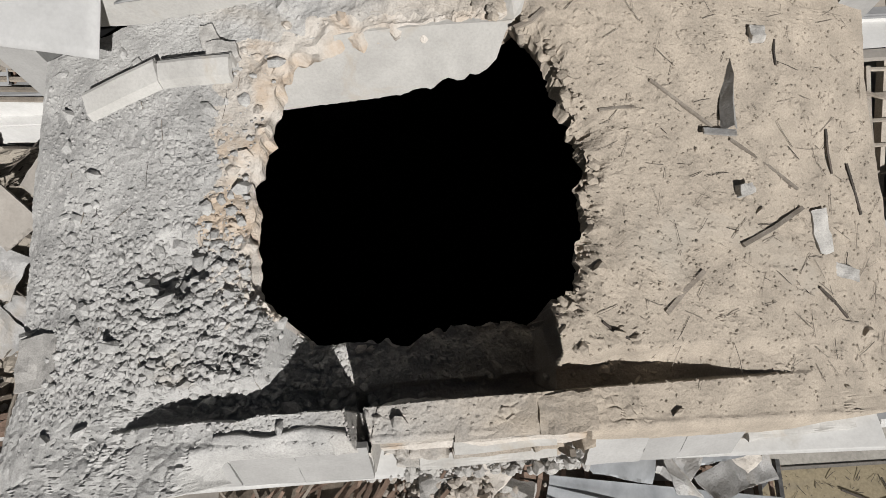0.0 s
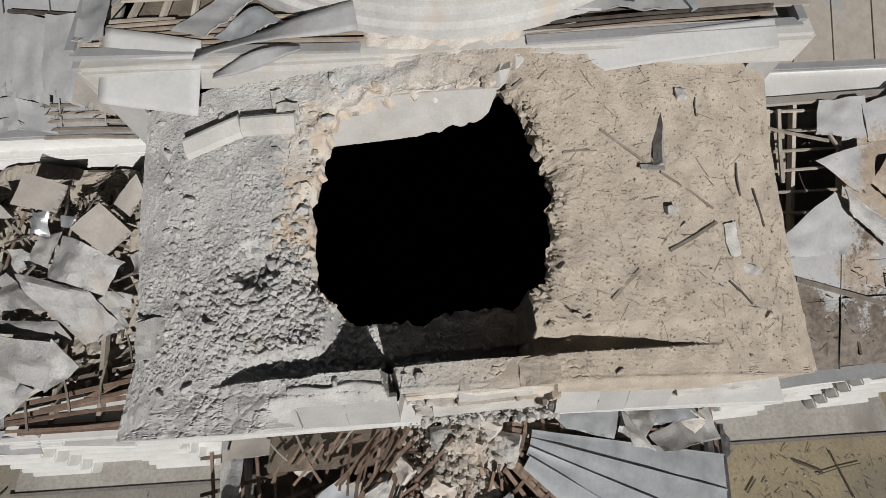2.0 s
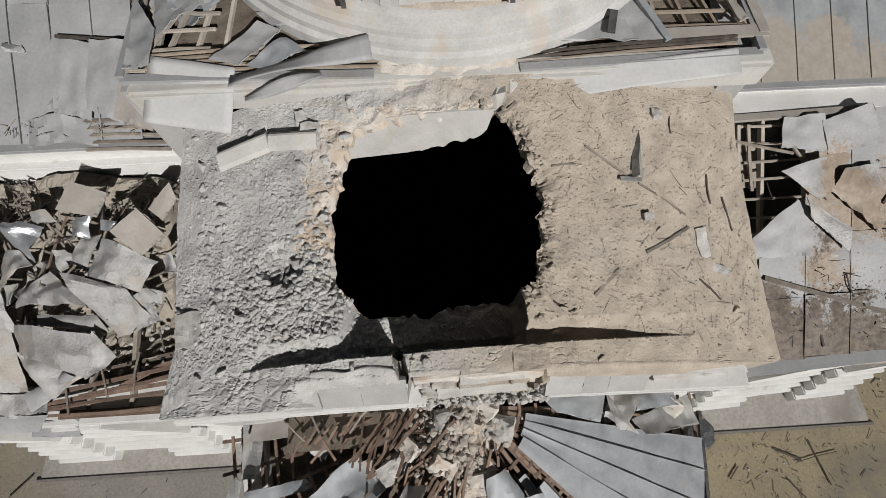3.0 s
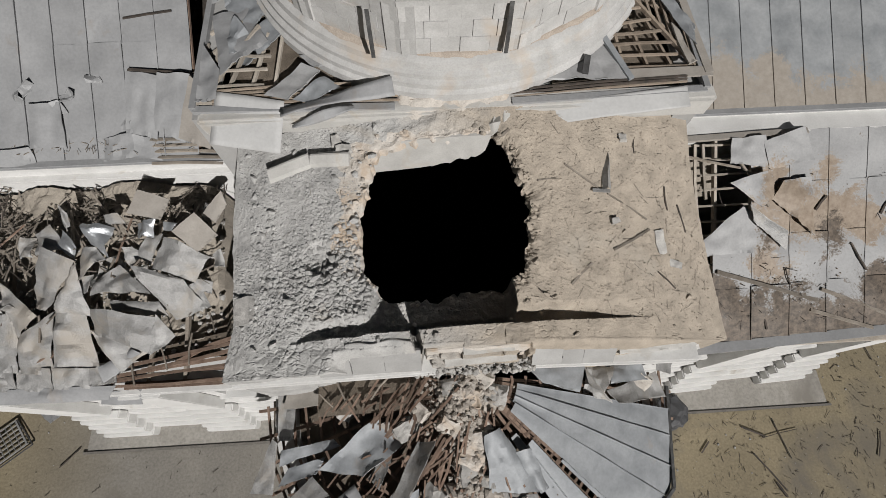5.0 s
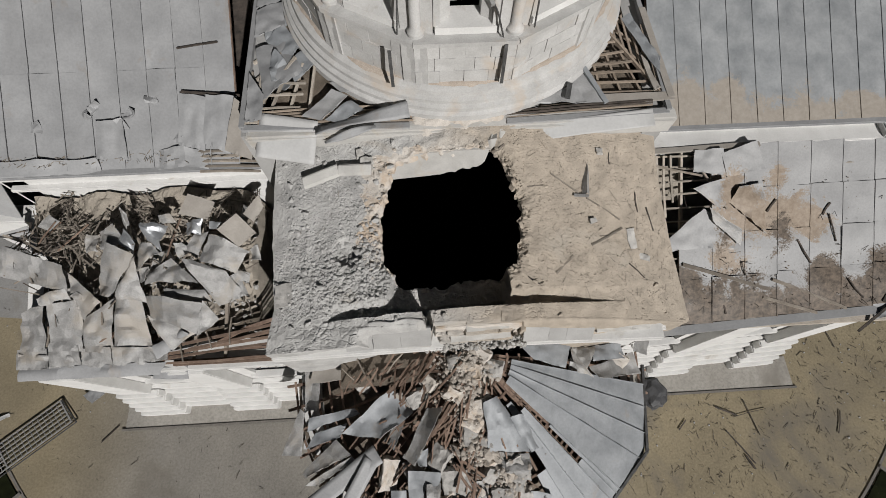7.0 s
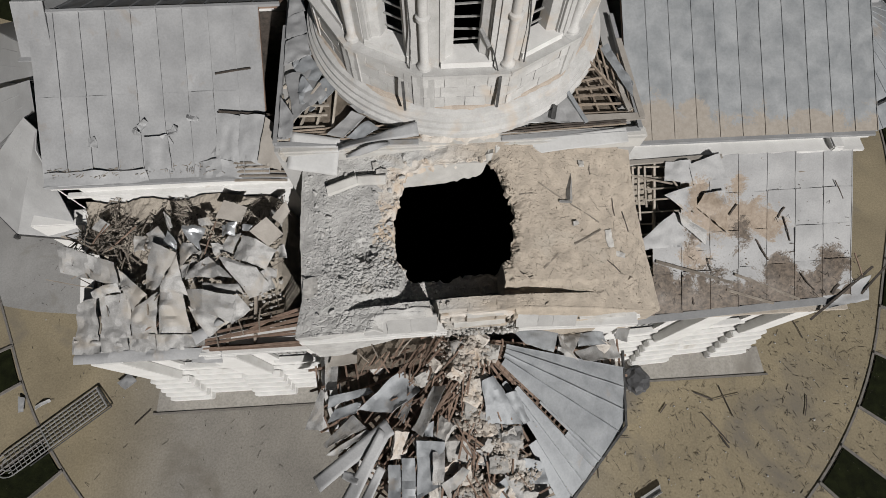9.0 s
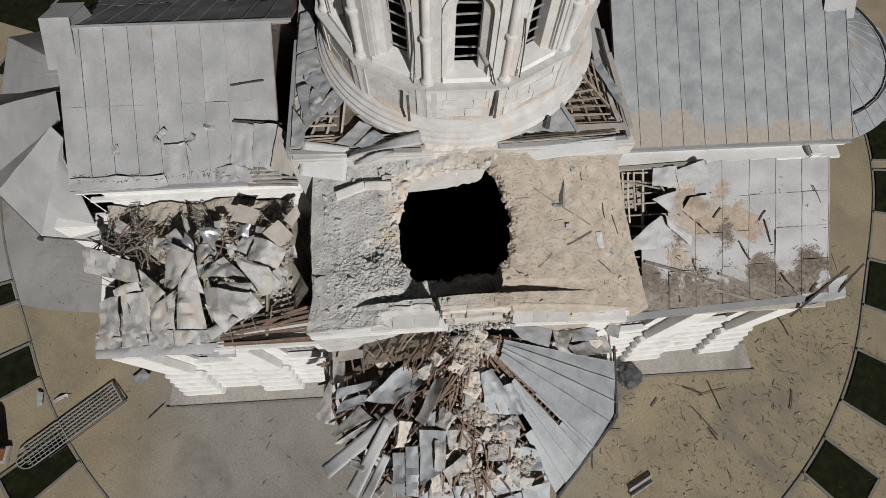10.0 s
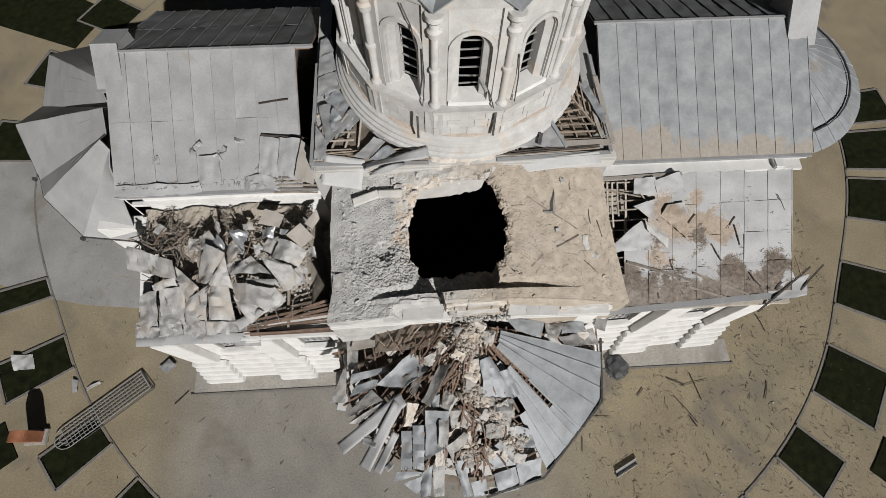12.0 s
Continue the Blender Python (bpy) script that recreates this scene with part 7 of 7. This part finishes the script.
scatter("heap_rubble", "brown dusty rubble among torn roof sheets", 700,
        lambda: (lambda x, y: (x, y, 4.85 + 0.36 * (y - 1.0)))(rng.uniform(-10.1, -5.0), rng.uniform(1.3, 4.8)), lambda: 0.05 + 0.12 * rng.random() ** 2, RUBBLE)

# torn sheets along the band below the drum
torn(-3.35, 4.5, 9.12, 1.15, 0.85, -12, 28, 501, PALE_SHEET, 0.12, ("large pale zinc sheet hanging below the drum", "torn sheets below the drum"))
strip((-2.75, 4.5, 9.3), (-0.95, 4.75, 9.52), 0.26, 7, ("long curled zinc strip below the drum", "torn sheets below the drum"))
strip((-2.6, 4.35, 9.12), (-1.6, 4.55, 9.3), 0.1, 9, ("long curled zinc strip below the drum", "torn sheets below the drum"))
torn(2.4, 4.5, 9.12, 3.0, 0.34, 3, 30, 503, PALE_SHEET, 0.12, ("long bent zinc strip below the drum", "torn sheets below the drum"))
# loosened lower sheets of the west transept, torn curls and bare battens at its eave
LOOSE_EAVE = ("loosened grey zinc sheet at the torn eave", "loose sheets on the west transept")


def transept_top(x, y):
    return 7.66 + 0.495 * (y - 4.95)


flap(LOOSE_EAVE, ZINC, transept_top, 0.14, 0.12, 520, (-6.0, 6.3), (-5.42, 6.22), (-5.55, 5.16), (-6.12, 5.3))
flap(LOOSE_EAVE, ZINC, transept_top, 0.3, 0.15, 521, (-5.4, 6.2), (-4.72, 6.1), (-4.95, 5.0), (-5.5, 5.22))
flap(LOOSE_EAVE, TANBOARD, transept_top, 0.55, 0.1, 522, (-4.7, 5.95), (-4.25, 5.6), (-4.4, 4.72), (-4.98, 4.95))
flap(LOOSE_EAVE, ZINC, transept_top, 0.08, 0.2, 523, (-7.9, 5.85), (-7.3, 5.85), (-7.3, 5.12), (-7.95, 5.1))
flap(LOOSE_EAVE, ZINC, transept_top, 0.07, 0.3, 524, (-6.75, 5.3), (-5.6, 5.25), (-5.55, 4.86), (-6.8, 4.9))
flap(LOOSE_EAVE, ZINC, transept_top, 0.04, 0.3, 525, (-10.5, 5.15), (-7.95, 5.12), (-7.9, 4.88), (-10.5, 4.8))
for i, (x, y, rz) in enumerate(((-8.1, 5.97, 10), (-9.2, 5.8, 80), (-7.17, 6.01, 30), (-7.36, 5.77, 120), (-6.13, 5.51, 60), (-7.9, 6.15, 45), (-6.65, 6.25, 20))):
    torn(x, y, transept_top(x, y) + 0.05, 0.26, 0.2, rz, 26, 540 + i, ZINC, 1.0, ("curled torn zinc tongue at a burst seam", "loose sheets on the west transept"))
for k in range(5):
    part("batten", beam((-5.75, 4.82 + 0.1 * k, 7.6 + 0.05 * k), (-4.4, 4.76 + 0.1 * k, 7.6 + 0.05 * k), 0.05, 0.03, GREYWOOD, 0.02), west_roof)
stick((-6.01, 7.21, 8.84), (-5.12, 7.31, 8.88), 0.04, DARKWOOD, "thin dark lath lying on the zinc roof", "lath")
stick((-5.98, 6.34, 8.46), (-4.5, 6.18, 8.42), 0.05, DARKWOOD, "thin dark lath lying on the zinc roof", "lath")
# fine splinters caught along the burst eave
twigs("eave_splinter_litter", "splinters caught along the torn eave", 160,
      lambda: (lambda x: (x, 5.0 + 0.35 * rng.random(), transept_top(x, 5.1) + 0.05))(rng.uniform(-10.4, -4.6)), lambda: 0.04 + 0.2 * rng.random() ** 2, GREYWOOD, west_roof)

# ---- yard ----
for x0, x1, y0, y1 in ((5.0, 11.6, 0.0, 1.0), (-11.0, -4.6, -0.1, 1.0)):
    thing("pavement", "grey concrete blind strip along the church wall", "pavement", kind="structure",
          me=bevelled(((x0 + x1) / 2, (y0 + y1) / 2, 0.0), (x1 - x0, y1 - y0, 0.06), CONCRETE, 0.012))
    thing("kerb", "thin kerb edging the concrete strip", "kerb", kind="structure",
          me=bevelled(((x0 + x1) / 2, y0 - 0.05, 0.01), (x1 - x0 + 0.2, 0.08, 0.1), KERB, 0.012))

# fallen arched window grille
G0, G1 = Vector((-13.03, 0.55, 0.1)), Vector((-16.1, -1.8, 0.1))
gd = (G1 - G0).normalized()
gs = Vector((-gd.y, gd.x, 0))
gl, gw = (G1 - G0).length - 0.43, 0.86


def gp(u, w_, z=0.0):
    return G0 + gd * u + gs * w_ + Vector((0, 0, z))


grate = thing("window_grille", "fallen arched galvanised window grille lying on the ground", "window grille",
              me=beam(gp(0, -gw / 2), gp(0, gw / 2), 0.05, 0.05, PALEMETAL))
for k in range(7):
    w_ = -gw / 2 + gw * k / 6
    part("bar", beam(gp(0, w_), gp(gl + (0.12 if 0 < k < 6 else 0) + (0.3 if 1 < k < 5 else 0), w_), 0.035 if k in (0, 6) else 0.02, 0.03, PALEMETAL), grate)
for k in range(1, 22):
    u = gl * k / 21
    part("crossbar", beam(gp(u, -gw / 2, 0.015), gp(u, gw / 2, 0.015), 0.04 if k == 13 else 0.018, 0.02, PALEMETAL), grate)
for r in (gw / 2, gw / 4):
    for k in range(8):
        a0, a1 = math.pi * k / 8 - math.pi / 2, math.pi * (k + 1) / 8 - math.pi / 2
        part("arch_bar", beam(gp(gl + r * math.cos(a0), r * math.sin(a0)), gp(gl + r * math.cos(a1), r * math.sin(a1)), 0.03, 0.03, PALEMETAL), grate)
part("bent_frame", beam(gp(-0.12, gw / 2 + 0.12), gp(2.9, gw / 2 + 0.1), 0.03, 0.03, STEEL), grate)
part("bent_frame", beam(gp(-0.12, gw / 2 + 0.12), gp(-0.05, -gw / 2), 0.03, 0.03, STEEL), grate)

# round-headed brick marker at the yard's edge
prof = [(-0.3, 0), (0.3, 0), (0.3, 1.0)] + [(0.3 * math.cos(radians(q)), 1.0 + 0.3 * math.sin(radians(q))) for q in range(20, 180, 20)] + [(-0.3, 1.0)]
v = [(x, y, z) for y in (-0.2, 0.2) for x, z in prof]
n_ = len(prof)
marker = thing("marker_stone", "round-headed orange-brown brick marker beside the turf", "marker stone", at=(-16.9, -1.45, 0),
               me=mesh_from(v, [list(range(n_)), list(range(2 * n_ - 1, n_ - 1, -1))] + [[(i + 1) % n_, i, i + n_, (i + 1) % n_ + n_] for i in range(n_)], ORANGE))
part("plinth", bevelled((0, 0, 0.08), (0.8, 0.6, 0.16), CONCRETE, 0.02), marker)

# tarpaulin bundle, trough, loose sheets
def lump(name, label, category, x, y, sx, sy, sz, mat, seed):
    bm = bmesh.new()
    bmesh.ops.create_icosphere(bm, subdivisions=3, radius=0.5)
    for q in bm.verts:
        n_ = q.co.normalized()
        k = 1 + 0.35 * noise.noise(n_ * 2 + Vector((seed, 0, 0))) + 0.12 * noise.noise(n_ * 6 + Vector((seed, 3, 0)))
        q.co = Vector((q.co.x * sx * k, q.co.y * sy * k, max(q.co.z * sz * k, -0.1 * sz)))
    me = bpy.data.meshes.new("piece")
    bm.to_mesh(me)
    bm.free()
    me.materials.append(mat)
    ob = thing(name, label, category, at=(x, y, 0.1 * sz), me=me)
    return ob


lump("tarpaulin", "crumpled dark grey tarpaulin bundle beside the wall", "tarpaulin", 6.65, 0.0, 0.95, 1.0, 0.55, TARP_AND_SHADE, 3)


def yard_top(x, y):
    return 0.04


TURF = ("crumpled pale sheet lying on the turf", "sheets on the ground")
GROUND = ("bent grey zinc sheet lying on the ground", "sheets on the ground")
flap(TURF, PALE_SHEET, yard_top, 0.08, 0.3, 610, (-18.8, 1.85), (-17.95, 1.86), (-17.68, 1.25), (-18.55, 1.19))
flap(TURF, ZINC_BLUE, yard_top, 0.1, 0.5, 611, (-19.4, -0.1), (-18.8, -0.15), (-18.7, -0.75), (-19.3, -0.8))
flap(GROUND, ZINC, yard_top, 0.05, 0.2, 612, (-16.05, 0.74), (-15.83, 0.68), (-15.72, 0.21), (-15.92, 0.17))
flap(GROUND, ZINC, yard_top, 0.1, 0.3, 613, (-12.56, 1.03), (-12.18, 1.36), (-11.81, 1.05), (-12.19, 0.75))
flap(GROUND, PALE_SHEET, yard_top, 0.04, 0.3, 614, (-15.4, 0.35), (-14.95, 0.6), (-14.9, 0.5), (-15.35, 0.22))
rows = [[(5.85 + 0.9 * t, -4.05 + 0.42 * t + o, 0.03 + h) for t in (0, 0.5, 1)] for o, h in ((-0.13, 0.09), (-0.09, 0.0), (0.09, 0.0), (0.13, 0.09))]
thing("metal_trough", "pale bent metal gutter length on the ground", "gutter", me=shell(rows, 0.01, PALEMETAL, False))
torn(-4.75, -0.6, 0.5, 0.35, 1.3, -15, 30, 603, ZINC, 0.2, GROUND)
for a, b, w in (((8.7, -0.55), (9.35, -0.85), 0.09), ((9.7, -0.35), (9.95, -1.5), 0.05), ((8.85, -1.3), (9.55, -2.35), 0.08), ((9.3, -2.1), (9.5, -2.5), 0.12),
                ((9.2, -0.9), (10.4, -0.7), 0.04), ((12.6, -1.6), (12.9, -0.9), 0.06), ((-11.7, -0.5), (-11.2, 0.0), 0.05), ((-13.9, 0.3), (-13.5, 0.6), 0.06),
                ((5.2, -1.9), (6.0, -1.95), 0.04), ((4.75, -2.6), (4.65, -3.2), 0.04), ((7.3, -1.2), (7.6, -0.9), 0.07), ((13.3, 2.0), (13.5, 1.2), 0.05), ((14.0, 6.2), (14.3, 5.7), 0.05)):
    stick((a[0], a[1], 0.04), (b[0], b[1], 0.04), w * 0.5, DARKWOOD, "dark broken stick on the sandy ground", "stick")


def yard_place():
    x, y = rng.uniform(-17, 17), rng.uniform(-6, 9)
    if abs(x) < 11.2 and y > -0.1 or math.hypot(x - SAC[0], y - SAC[1]) < 4.5:
        return None
    keep = 0.12 + 0.88 * smooth(3, 7, x)
    return (x, y, 0.0) if rng.random() < keep else None


twigs("yard_twigs", "dark twigs and splinters strewn over the yard", 2600, yard_place, lambda: 0.04 + 0.26 * rng.random() ** 3, DARKWOOD)
scatter("yard_pebbles", "small stone crumbs strewn over the yard", 700, yard_place, lambda: 0.02 + 0.08 * rng.random() ** 4, RUBBLE)


def roof_dust():
    x, y = rng.uniform(4.4, 10.6), rng.uniform(1.4, 4.3)
    n_ = noise.noise(Vector((x * 0.9, y * 0.9, 5))) * 0.5 + 0.5
    if rng.random() > (1 - smooth(1.2, 2.9, y)) * (0.35 + n_) + 0.04:
        return None
    return x, y, 5.80 + 0.511 * (y - 0.8)


scatter("roof_dirt", "brown crumbs gathered on the lower east roof", 3200, roof_dust, lambda: 0.008 + 0.04 * rng.random() ** 3, DIRT, east_aisle, flat=0.35)
twigs("twig_litter", "dark twigs on the lower east roof", 260, roof_dust, lambda: 0.05 + 0.22 * rng.random() ** 2, DARKWOOD, east_aisle)


# brown dust gathered on the drum ring
def ring_dust():
    v, f, n_ = [], [], 420
    for i in range(n_ + 1):
        a = -165 + 150 * i / n_
        p = Vector((a * 0.07, 0, 0))
        out = 3.41 + 0.09 * noise.noise(p) + 0.03 * noise.noise(p * 4) + 0.008 * noise.noise(p * 19)
        for k in range(5):
            r = 3.2 + max(out - 3.2, 0.02) * k / 4
            z = 9.93 - 0.2 * (r - 3.0) + (0.02 if k < 4 else 0.004) + 0.006 * noise.noise(Vector((a, r * 9, 0)))
            if r > 3.4:
                z -= (r - 3.4) * 0.5
            v.append((DX + r * math.cos(radians(a)), DY + r * math.sin(radians(a)), z))
    for i in range(n_):
        for k in range(4):
            f.append([i * 5 + k, i * 5 + k + 1, i * 5 + k + 6, i * 5 + k + 5])
    return mesh_from(v, f, RING_DUST)


tagged(part("ring_dust", ring_dust(), church, "tan dust gathered on the drum ring"), kind="stuff")

# stub pipe sticking out of the front window, and cables down the corners
pa, pb = facet(0, [(0.22, 0.02, 11.75), (0.36, 0.34, 11.62)])
part("stub_pipe", beam(pa, pb, 0.07, 0.07, PALEMETAL), church, "short grey pipe sticking out of a drum window")
for k, x0, z0, x1, z1 in ((0, 0.36, 11.6, 0.62, 10.9), (11, 0.56, 12.6, 0.6, 10.9), (1, -0.62, 12.4, -0.6, 10.95), (11, 0.1, 13.6, 0.5, 12.7)):
    pa, pb = facet(k, [(x0, 0.1, z0), (x1, 0.24, z1)])
    part("cable", beam(pa, pb, 0.022, 0.022, STEEL, 0.05), church)
# loose dark straps hanging on the drum base
for x, z1 in ((0.78, 10.8), (-1.2, 10.75)):
    rows = [[(x + o, 4.98 + 0.12 * abs(x) * 0.3 - (0.02 if z < z1 else 0) - 0.1 * (10.8 - z), z) for z in (z1, z1 - 0.3, z1 - 0.6, 9.98)] for o in (-0.03, 0.03)]
    thing("loose_strap", "dark metal strap hanging off the drum base", "metal strap", group="straps on the drum", me=shell(rows, 0.012, STEEL, False))
